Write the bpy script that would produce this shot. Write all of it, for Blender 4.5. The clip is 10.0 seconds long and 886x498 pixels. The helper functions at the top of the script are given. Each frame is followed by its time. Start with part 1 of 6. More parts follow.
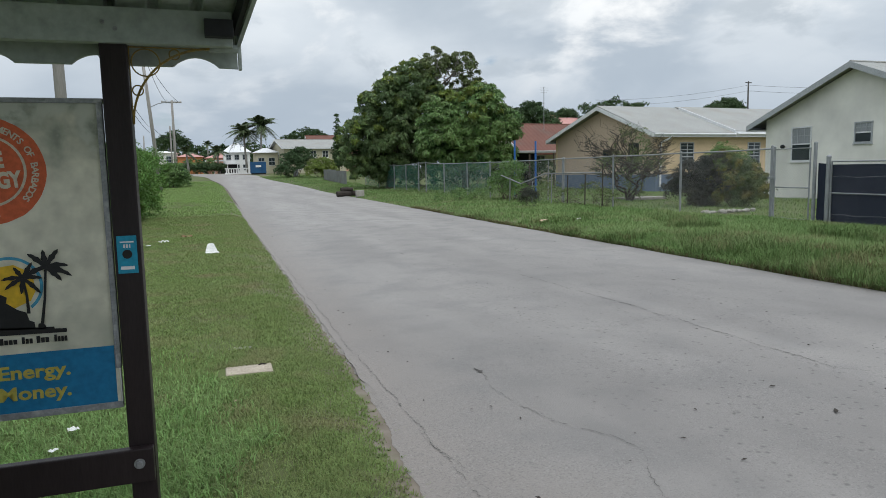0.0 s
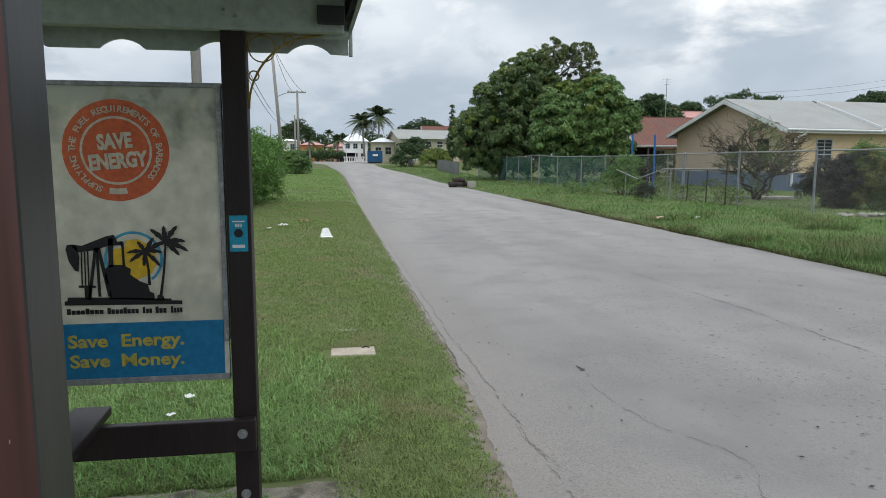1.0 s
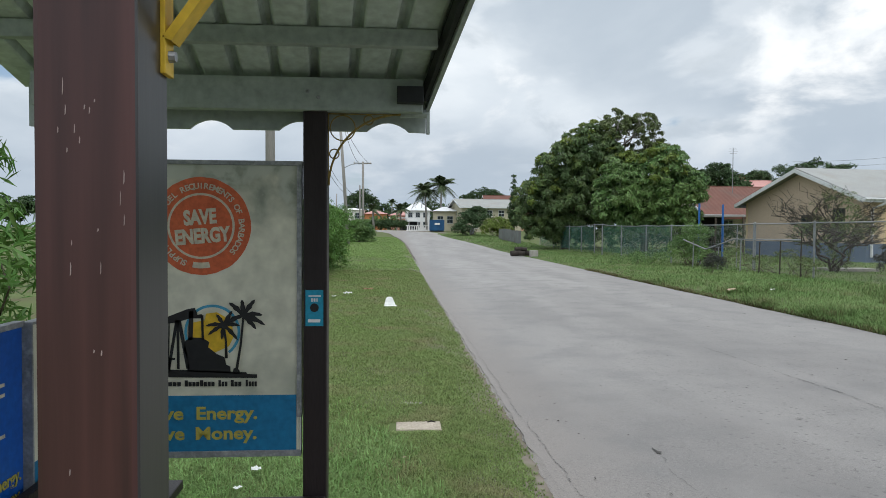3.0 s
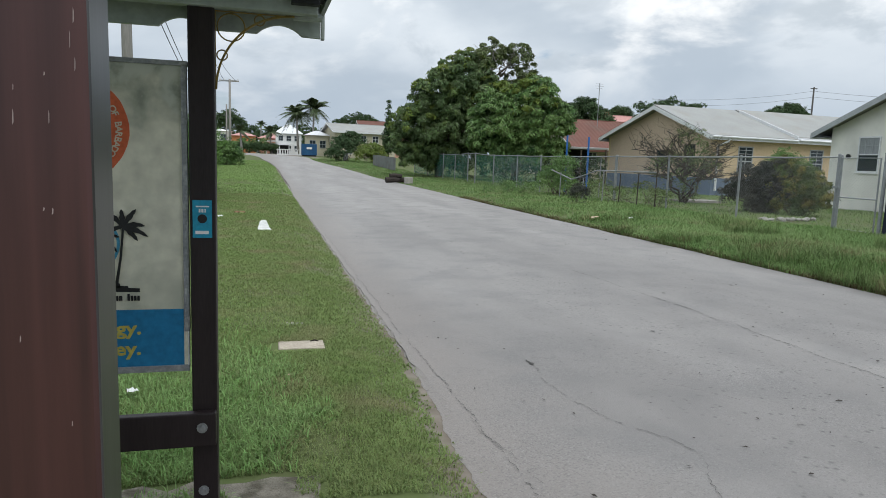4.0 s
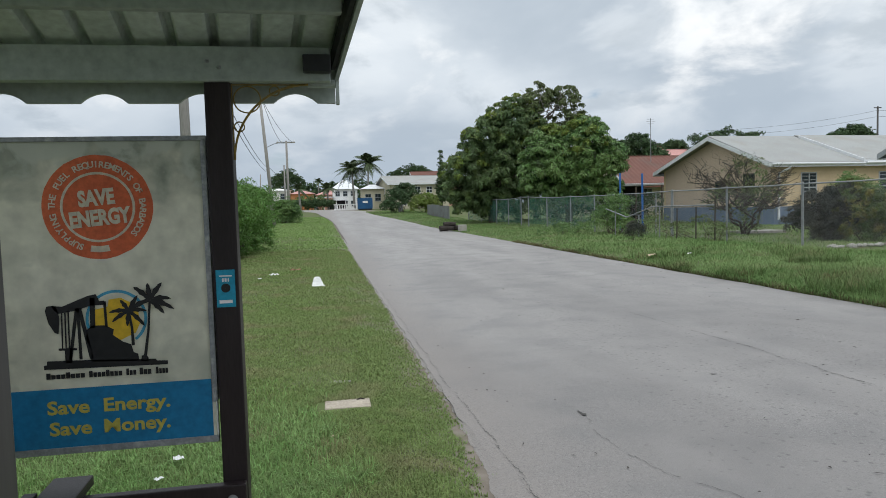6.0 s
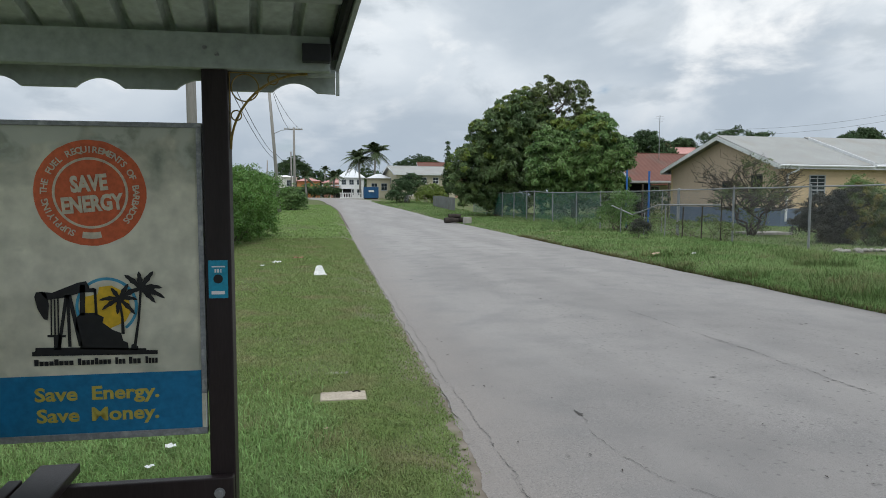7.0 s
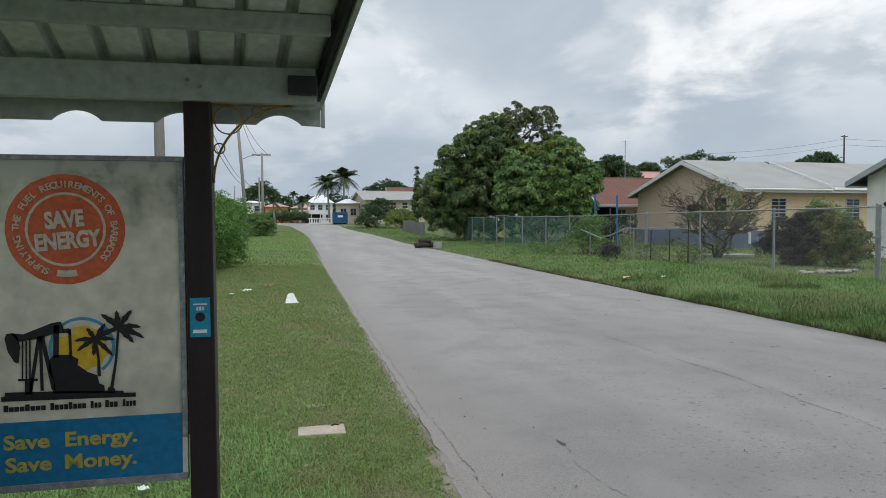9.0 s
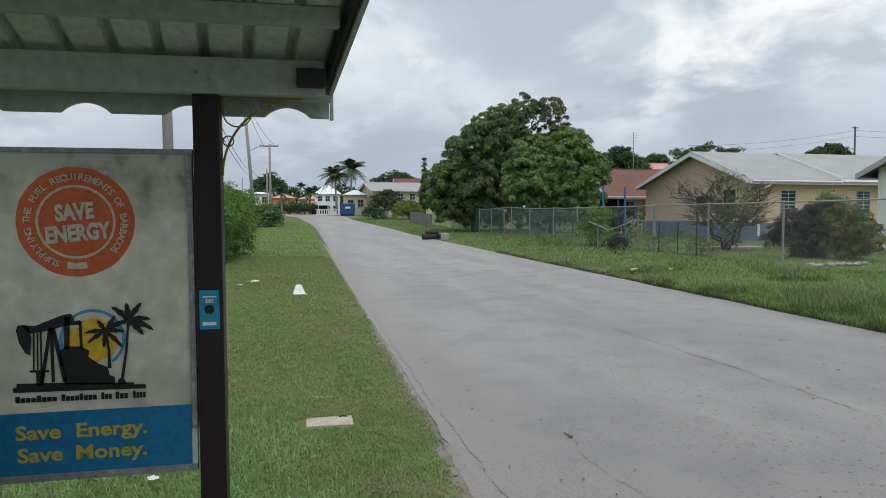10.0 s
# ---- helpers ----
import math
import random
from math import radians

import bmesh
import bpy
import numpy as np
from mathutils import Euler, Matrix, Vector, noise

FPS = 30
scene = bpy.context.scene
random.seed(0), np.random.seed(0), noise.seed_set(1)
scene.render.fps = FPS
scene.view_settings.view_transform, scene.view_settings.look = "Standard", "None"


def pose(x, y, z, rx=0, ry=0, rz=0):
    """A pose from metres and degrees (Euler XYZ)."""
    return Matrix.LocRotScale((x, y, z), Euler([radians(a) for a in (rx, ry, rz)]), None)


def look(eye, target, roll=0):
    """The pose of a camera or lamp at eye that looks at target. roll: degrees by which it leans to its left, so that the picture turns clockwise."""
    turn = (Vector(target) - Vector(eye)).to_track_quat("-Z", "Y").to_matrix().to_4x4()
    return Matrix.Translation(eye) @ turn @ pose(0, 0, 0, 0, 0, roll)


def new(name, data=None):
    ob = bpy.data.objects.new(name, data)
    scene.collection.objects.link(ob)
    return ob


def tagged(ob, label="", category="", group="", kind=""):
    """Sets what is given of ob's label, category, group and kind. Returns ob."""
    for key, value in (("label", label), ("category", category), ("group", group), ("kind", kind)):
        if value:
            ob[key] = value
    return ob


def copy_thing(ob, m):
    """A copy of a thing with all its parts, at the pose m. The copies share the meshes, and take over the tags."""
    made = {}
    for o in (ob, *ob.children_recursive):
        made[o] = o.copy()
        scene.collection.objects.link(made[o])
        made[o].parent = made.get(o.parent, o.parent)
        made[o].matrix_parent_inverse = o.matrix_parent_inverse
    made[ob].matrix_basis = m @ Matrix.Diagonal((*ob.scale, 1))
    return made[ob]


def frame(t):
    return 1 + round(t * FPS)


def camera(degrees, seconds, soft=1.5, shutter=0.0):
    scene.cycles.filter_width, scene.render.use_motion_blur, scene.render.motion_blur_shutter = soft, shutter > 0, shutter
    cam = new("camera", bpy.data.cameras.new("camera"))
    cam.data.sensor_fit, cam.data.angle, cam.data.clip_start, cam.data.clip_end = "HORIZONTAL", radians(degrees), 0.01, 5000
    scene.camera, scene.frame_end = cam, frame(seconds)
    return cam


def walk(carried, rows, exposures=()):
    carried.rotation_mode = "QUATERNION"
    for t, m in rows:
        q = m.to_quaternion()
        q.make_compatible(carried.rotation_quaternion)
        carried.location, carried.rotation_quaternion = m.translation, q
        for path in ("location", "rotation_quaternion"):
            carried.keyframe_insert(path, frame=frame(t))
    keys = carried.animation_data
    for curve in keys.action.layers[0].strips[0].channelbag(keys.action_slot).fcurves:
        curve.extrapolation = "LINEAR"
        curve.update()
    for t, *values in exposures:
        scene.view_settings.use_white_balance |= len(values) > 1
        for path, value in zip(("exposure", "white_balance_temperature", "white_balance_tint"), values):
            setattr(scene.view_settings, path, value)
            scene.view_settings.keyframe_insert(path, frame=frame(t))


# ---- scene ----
cam = camera(66.0, 10.0, soft=0.9)
PATH = [
    (0, (-0.015, -0.359, 1.552), (0.615, 1.524, 1.317), -1.1),
    (0.5, (-0.011, -0.367, 1.551), (0.517, 1.543, 1.277), -0.4),
    (1, (0.031, -0.324, 1.538), (0.349, 1.634, 1.282), 0.2),
    (1.5, (0.056, -0.288, 1.562), (0.261, 1.698, 1.44), -1.7),
    (2, (0.047, -0.295, 1.562), (0.111, 1.701, 1.46), -1.1),
    (2.2, (0.027, -0.292, 1.57), (0.1, 1.706, 1.505), -1.1),
    (3.3, (-0.038, -0.267, 1.558), (0.159, 1.722, 1.502), 1.3),
    (3.5, (-0.056, -0.261, 1.542), (0.215, 1.718, 1.436), 1.6),
    (4, (-0.108, -0.272, 1.51), (0.402, 1.644, 1.248), 2.0),
    (4.5, (-0.141, -0.23, 1.537), (0.318, 1.699, 1.278), 0.6),
    (5, (-0.099, -0.248, 1.549), (0.294, 1.707, 1.395), -2.4),
    (5.2, (-0.081, -0.237, 1.542), (0.282, 1.725, 1.404), -1.4),
    (6.3, (0.073, -0.248, 1.544), (0.415, 1.718, 1.417), -1.7),
    (6.5, (0.084, -0.224, 1.542), (0.432, 1.74, 1.401), -1.4),
    (7, (0.072, -0.207, 1.561), (0.403, 1.76, 1.408), 0.1),
    (7.5, (0.064, -0.189, 1.568), (0.469, 1.768, 1.498), 0.1),
    (8, (0.045, -0.178, 1.563), (0.515, 1.765, 1.511), -0.6),
    (8.5, (0.023, -0.155, 1.575), (0.5, 1.786, 1.503), -0.6),
    (9, (0.009, -0.148, 1.593), (0.429, 1.806, 1.511), -0.3),
    (9.5, (-0.002, -0.145, 1.598), (0.372, 1.817, 1.49), 0.8),
    (10, (0.005, -0.144, 1.599), (0.404, 1.813, 1.492), -0.2),
]
walk(cam, [(t, look(eye, target, roll)) for t, eye, target, roll in PATH],
     exposures=[(0, 0.0), (1.0, 0.08), (2.0, 0.15), (3.5, 0.08), (4.5, 0.12), (6.5, 0.0), (10, -0.06)])

# ---- world and sun ----
world = bpy.data.worlds.new("overcast_sky")
scene.world = world
world.use_nodes = True


def build_world():
    nt = world.node_tree
    nt.nodes.clear()
    N, L = nt.nodes.new, nt.links.new
    out, bg = N("ShaderNodeOutputWorld"), N("ShaderNodeBackground")
    sky = N("ShaderNodeTexSky")
    sky.sky_type, sky.sun_disc = "NISHITA", False
    sky.sun_elevation, sky.sun_rotation = radians(60), radians(163)
    sky_dim = N("ShaderNodeMix")
    sky_dim.data_type, sky_dim.blend_type = "RGBA", "MULTIPLY"
    sky_dim.inputs[0].default_value = 1.0
    L(sky.outputs[0], sky_dim.inputs[6])
    sky_dim.inputs[7].default_value = (0.11, 0.11, 0.11, 1)
    tc = N("ShaderNodeTexCoord")
    sep = N("ShaderNodeSeparateXYZ")
    L(tc.outputs["Generated"], sep.inputs[0])
    # flatten the clouds towards the horizon
    up = N("ShaderNodeMath"); up.operation = "MAXIMUM"; up.inputs[1].default_value = 0.0
    L(sep.outputs[2], up.inputs[0])
    den = N("ShaderNodeMath"); den.operation = "ADD"; den.inputs[1].default_value = 0.42
    L(up.outputs[0], den.inputs[0])
    dv = N("ShaderNodeVectorMath"); dv.operation = "DIVIDE"
    comb = N("ShaderNodeCombineXYZ")
    for i in range(3):
        L(den.outputs[0], comb.inputs[i])
    turn = N("ShaderNodeVectorRotate"); turn.rotation_type = "Z_AXIS"; turn.inputs["Angle"].default_value = radians(SKY_TURN)
    L(tc.outputs["Generated"], turn.inputs[0])
    L(turn.outputs[0], dv.inputs[0]); L(comb.outputs[0], dv.inputs[1])
    off = N("ShaderNodeVectorMath"); off.operation = "ADD"; off.inputs[1].default_value = SKY_SHIFT
    L(dv.outputs[0], off.inputs[0])

    def cloud(scale, detail, rough, lo, hi):
        n = N("ShaderNodeTexNoise")
        n.inputs["Scale"].default_value, n.inputs["Detail"].default_value = scale, detail
        n.inputs["Roughness"].default_value = rough
        n.inputs["Distortion"].default_value = 0.25
        L(off.outputs[0], n.inputs["Vector"])
        r = N("ShaderNodeMapRange")
        r.interpolation_type = "SMOOTHSTEP"
        r.inputs[1].default_value, r.inputs[2].default_value = lo, hi
        L(n.outputs[0], r.inputs[0])
        return r.outputs[0]

    def mix(f, a, b):
        m = N("ShaderNodeMix"); m.data_type = "RGBA"
        if hasattr(f, "is_linked"):
            L(f, m.inputs[0])
        else:
            m.inputs[0].default_value = f
        for s, v in ((6, a), (7, b)):
            if hasattr(v, "is_linked"):
                L(v, m.inputs[s])
            else:
                m.inputs[s].default_value = (*v, 1)
        return m.outputs[2]

    body = mix(cloud(1.5, 6, 0.5, 0.36, 0.62), (0.49, 0.565, 0.645), (0.75, 0.815, 0.875))
    body = mix(cloud(2.6, 10, 0.55, 0.52, 0.68), body, (1.02, 1.04, 1.05))
    puff = N("ShaderNodeMath"); puff.operation = "MULTIPLY"; puff.inputs[1].default_value = 0.38
    L(cloud(4.4, 6, 0.5, 0.48, 0.62), puff.inputs[0])
    body = mix(puff.outputs[0], body, (0.90, 0.95, 0.99))
    body = mix(cloud(4.5, 8, 0.55, 0.54, 0.70), body, (0.57, 0.635, 0.695))
    hole = cloud(2.3, 6, 0.5, 0.64, 0.70)
    body = mix(hole, body, sky_dim.outputs[2])
    # low haze, greyer towards the horizon
    hz = N("ShaderNodeMapRange"); hz.interpolation_type = "SMOOTHSTEP"
    hz.inputs[1].default_value, hz.inputs[2].default_value = 0.0, 0.24
    hz.inputs[3].default_value, hz.inputs[4].default_value = 0.9, 0.0
    L(sep.outputs[2], hz.inputs[0])
    body = mix(hz.outputs[0], body, (0.415, 0.495, 0.59))
    # an overcast sky is brightest overhead
    zen = N("ShaderNodeMapRange"); zen.interpolation_type = "SMOOTHSTEP"
    for i, v in ((1, 0.45), (2, 0.95), (3, 1.0), (4, 1.75)):
        zen.inputs[i].default_value = v
    L(sep.outputs[2], zen.inputs[0])
    gain = N("ShaderNodeVectorMath"); gain.operation = "SCALE"
    L(body, gain.inputs[0]); L(zen.outputs[0], gain.inputs["Scale"])
    L(gain.outputs[0], bg.inputs[0])
    bg.inputs[1].default_value = SKY_STRENGTH
    L(bg.outputs[0], out.inputs[0])


SKY_TURN = 25
SKY_SHIFT, SKY_STRENGTH = (0.7, 2.3, 1.1), 1.0
build_world()

sun_data = bpy.data.lights.new("sun", "SUN")
sun_data.energy, sun_data.angle, sun_data.color = 1.2, radians(40), (0.99, 0.99, 0.99)
sun = new("sun", sun_data)
sun.matrix_world = look((5, -16, 30), (0, 0, 0))


# ---- materials ----
def material(name, col, col2=None, rough=0.8, scale=3.0, fine=40.0, bump=0.0, metal=0.0, spec=0.3, stain=None, stain_scale=0.6,
             stain_lo=0.55, stain_hi=0.75, vary=0.0, island=0.0, stretch=(1, 1, 1), trans=0.0, alpha=1.0):
    """Base colour from two tones at two scales, an optional stain, fine relief, and variation from piece to piece."""
    m = bpy.data.materials.new(name)
    m.use_nodes = True
    nt = m.node_tree
    N, L = nt.nodes.new, nt.links.new
    b = nt.nodes["Principled BSDF"]
    geo = N("ShaderNodeNewGeometry")
    mp = N("ShaderNodeMapping")
    mp.inputs["Scale"].default_value = stretch
    L(geo.outputs["Position"], mp.inputs[0])

    def nz(s, d=4):
        n = N("ShaderNodeTexNoise")
        n.inputs["Scale"].default_value, n.inputs["Detail"].default_value = s, d
        L(mp.outputs[0], n.inputs["Vector"])
        return n.outputs[0]

    def mixc(f, a, c, kind="MIX"):
        x = N("ShaderNodeMix"); x.data_type, x.blend_type = "RGBA", kind
        if hasattr(f, "is_linked"): L(f, x.inputs[0])
        else: x.inputs[0].default_value = f
        for s, v in ((6, a), (7, c)):
            if hasattr(v, "is_linked"): L(v, x.inputs[s])
            else: x.inputs[s].default_value = (*v, 1)
        return x.outputs[2]

    def ramp(src, lo, hi, a=0.0, c=1.0):
        r = N("ShaderNodeMapRange")
        for i, v in ((1, lo), (2, hi), (3, a), (4, c)):
            r.inputs[i].default_value = v
        L(src, r.inputs[0])
        return r.outputs[0]

    col2 = col2 or tuple(c * 0.8 for c in col)
    out = mixc(ramp(nz(scale), 0.3, 0.7), col, col2)
    g = ramp(nz(fine, 6), 0.25, 0.75, 0.78, 1.18)
    cb = N("ShaderNodeCombineColor")
    for i in range(3): L(g, cb.inputs[i])
    out = mixc(1.0, out, cb.outputs[0], "MULTIPLY")
    if stain:
        out = mixc(ramp(nz(stain_scale, 5), stain_lo, stain_hi), out, stain)
    if vary or island:
        if vary:
            oi = N("ShaderNodeObjectInfo"); src = oi.outputs["Random"]; k = vary
        else:
            src = geo.outputs["Random Per Island"]; k = island
        v = ramp(src, 0, 1, 1 - k, 1 + k)
        hsv = N("ShaderNodeHueSaturation")
        L(v, hsv.inputs["Value"]); L(out, hsv.inputs["Color"])
        if island:
            L(ramp(src, 0, 1, 0.485, 0.515), hsv.inputs["Hue"])
        out = hsv.outputs[0]
    L(out, b.inputs["Base Color"])
    b.inputs["Roughness"].default_value, b.inputs["Metallic"].default_value = rough, metal
    b.inputs["Specular IOR Level"].default_value = spec
    if bump:
        bp = N("ShaderNodeBump")
        bp.inputs["Strength"].default_value, bp.inputs["Distance"].default_value = bump, 0.01
        L(nz(fine, 6), bp.inputs["Height"]); L(bp.outputs[0], b.inputs["Normal"])
    if trans:
        t = N("ShaderNodeBsdfTranslucent"); ms = N("ShaderNodeMixShader")
        L(out, t.inputs[0]); ms.inputs[0].default_value = trans
        L(b.outputs[0], ms.inputs[1]); L(t.outputs[0], ms.inputs[2])
        L(ms.outputs[0], nt.nodes["Material Output"].inputs[0])
    return m


def glass_material():
    m = bpy.data.materials.new("window_glass")
    m.use_nodes = True
    b = m.node_tree.nodes["Principled BSDF"]
    b.inputs["Base Color"].default_value = (0.03, 0.04, 0.045, 1)
    b.inputs["Roughness"].default_value = 0.08
    b.inputs["Specular IOR Level"].default_value = 0.6
    return m


def panel_material():
    """Cream print on a board, mildewed, and greyer and darker towards its upper edge."""
    m = material("aged_cream_panel", (0.70, 0.68, 0.555), (0.60, 0.585, 0.475), 0.45, 2.5, 14, 0.02, stain=(0.40, 0.41, 0.335), stain_scale=3.2, stain_lo=0.50, stain_hi=0.8)
    nt = m.node_tree
    N, L = nt.nodes.new, nt.links.new
    b = nt.nodes["Principled BSDF"]
    old = b.inputs["Base Color"].links[0].from_socket
    geo, sep = N("ShaderNodeNewGeometry"), N("ShaderNodeSeparateXYZ")
    L(geo.outputs["Position"], sep.inputs[0])
    high = N("ShaderNodeMapRange")
    for i, v in ((1, 1.50), (2, 1.80), (3, -0.16), (4, 0.20)):
        high.inputs[i].default_value = v
    L(sep.outputs[2], high.inputs[0])
    for scale, col, lo, hi in ((6.0, (0.19, 0.215, 0.175), 0.44, 0.72), (11.0, (0.50, 0.52, 0.45), 0.58, 0.70)):
        n = N("ShaderNodeTexNoise")
        n.inputs["Scale"].default_value, n.inputs["Detail"].default_value, n.inputs["Distortion"].default_value = scale, 7, 0.4
        L(geo.outputs["Position"], n.inputs["Vector"])
        add = N("ShaderNodeMath")
        L(n.outputs[0], add.inputs[0]); L(high.outputs[0], add.inputs[1])
        r = N("ShaderNodeMapRange")
        r.inputs[1].default_value, r.inputs[2].default_value, r.inputs[4].default_value = lo, hi, 0.85
        L(add.outputs[0], r.inputs[0])
        x = N("ShaderNodeMix"); x.data_type = "RGBA"
        L(r.outputs[0], x.inputs[0]); L(old, x.inputs[6]); x.inputs[7].default_value = (*col, 1)
        old = x.outputs[2]
    L(old, b.inputs["Base Color"])
    return m


def ground_materials():
    """Aggregate asphalt with dust along its lawn edge, and soil worn bare beside the road."""
    made = []
    for kind in ("asphalt", "soil"):
        m = bpy.data.materials.new("worn_aggregate_asphalt" if kind == "asphalt" else "lawn_soil")
        m.use_nodes = True
        nt = m.node_tree
        N, L = nt.nodes.new, nt.links.new
        b = nt.nodes["Principled BSDF"]
        geo = N("ShaderNodeNewGeometry")
        sep = N("ShaderNodeSeparateXYZ")
        L(geo.outputs["Position"], sep.inputs[0])

        def nz(s, d=4, stretch=(1, 1, 1), rough=0.5):
            mp = N("ShaderNodeMapping"); mp.inputs["Scale"].default_value = stretch
            L(geo.outputs["Position"], mp.inputs[0])
            n = N("ShaderNodeTexNoise")
            n.inputs["Scale"].default_value, n.inputs["Detail"].default_value, n.inputs["Roughness"].default_value = s, d, rough
            L(mp.outputs[0], n.inputs["Vector"])
            return n.outputs[0]

        def ramp(src, lo, hi, a=0.0, c=1.0):
            r = N("ShaderNodeMapRange")
            for i, v in ((1, lo), (2, hi), (3, a), (4, c)):
                r.inputs[i].default_value = v
            L(src, r.inputs[0])
            return r.outputs[0]

        def calc(op, x, y):
            q = N("ShaderNodeMath"); q.operation = op
            for i, v in enumerate((x, y)):
                if hasattr(v, "is_linked"): L(v, q.inputs[i])
                else: q.inputs[i].default_value = v
            return q.outputs[0]

        def mixc(f, a, c):
            x = N("ShaderNodeMix"); x.data_type = "RGBA"
            L(f, x.inputs[0])
            for s, v in ((6, a), (7, c)):
                if hasattr(v, "is_linked"): L(v, x.inputs[s])
                else: x.inputs[s].default_value = (*v, 1)
            return x.outputs[2]

        wander = calc("MULTIPLY", calc("SUBTRACT", nz(1.6, 6), 0.5), 1.1)
        x_at = calc("ADD", sep.outputs[0], wander)
        if kind == "asphalt":
            out = mixc(ramp(nz(0.55, 5, (1.6, 0.22, 1)), 0.35, 0.65), (0.318, 0.298, 0.281), (0.242, 0.227, 0.215))
            out = mixc(calc("MULTIPLY", ramp(nz(1.6, 7), 0.47, 0.70), 0.6), out, (0.165, 0.160, 0.158))
            # weathered patches; near road also darkened in colour, against the far grazing sheen
            near_darkening = calc("MULTIPLY", ramp(sep.outputs[1], 20.0, 3.0), ramp(nz(0.45, 6, (1, 0.4, 1)), 0.26, 0.56))
            out = mixc(calc("MULTIPLY", near_darkening, 0.68), out, (0.138, 0.128, 0.122))
            # dusty brown margin
            out = mixc(calc("MULTIPLY", ramp(x_at, 1.85, 0.95), 0.85), out, (0.225, 0.200, 0.182))
            # stones: dark and pale grains of the surface
            vo = N("ShaderNodeTexVoronoi"); vo.inputs["Scale"].default_value = 125
            L(geo.outputs["Position"], vo.inputs["Vector"])
            sc = N("ShaderNodeSeparateColor"); L(vo.outputs["Color"], sc.inputs[0])
            wear = ramp(nz(1.1, 5), 0.35, 0.62, 0.25, 1.0)
            out = mixc(calc("MULTIPLY", ramp(sc.outputs[0], 0.66, 0.95), calc("MULTIPLY", wear, 0.60)), out, (0.110, 0.104, 0.100))
            out = mixc(calc("MULTIPLY", ramp(sc.outputs[1], 0.78, 0.98), calc("MULTIPLY", wear, 0.22)), out, (0.42, 0.40, 0.38))
            spot = N("ShaderNodeTexVoronoi"); spot.inputs["Scale"].default_value = 17
            L(geo.outputs["Position"], spot.inputs["Vector"])
            ss = N("ShaderNodeSeparateColor"); L(spot.outputs["Color"], ss.inputs[0])
            pit = calc("MULTIPLY", ramp(spot.outputs["Distance"], 0.30, 0.12), ramp(ss.outputs[2], 0.80, 0.92))
            out = mixc(calc("MULTIPLY", pit, 0.75), out, (0.085, 0.080, 0.077))
            h, rough, spec, strength = vo.outputs["Distance"], 0.62, 0.5, 0.30
        else:
            green = mixc(ramp(nz(0.5), 0.3, 0.7), (0.118, 0.150, 0.058), (0.098, 0.125, 0.048))
            green = mixc(ramp(nz(0.9, 5), 0.48, 0.75), green, (0.115, 0.098, 0.060))
            dust = mixc(ramp(nz(5, 6), 0.35, 0.65), (0.235, 0.203, 0.172), (0.16, 0.136, 0.108))
            bare = calc("MULTIPLY", ramp(x_at, 0.45, 0.78), ramp(sep.outputs[0], 6.5, 5.0))
            bare = calc("MAXIMUM", bare, calc("MULTIPLY", calc("MULTIPLY", ramp(x_at, 7.95, 7.6), ramp(sep.outputs[0], 6.5, 7.0)), 0.8))
            out = mixc(bare, green, dust)
            h, rough, spec, strength = nz(30, 6), 0.95, 0.1, 0.5
        L(out, b.inputs["Base Color"])
        b.inputs["Roughness"].default_value, b.inputs["Specular IOR Level"].default_value = rough, spec
        bp = N("ShaderNodeBump")
        bp.inputs["Strength"].default_value, bp.inputs["Distance"].default_value = strength, 0.006
        L(h, bp.inputs["Height"]); L(bp.outputs[0], b.inputs["Normal"])
        made.append(m)
    return made


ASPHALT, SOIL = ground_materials()

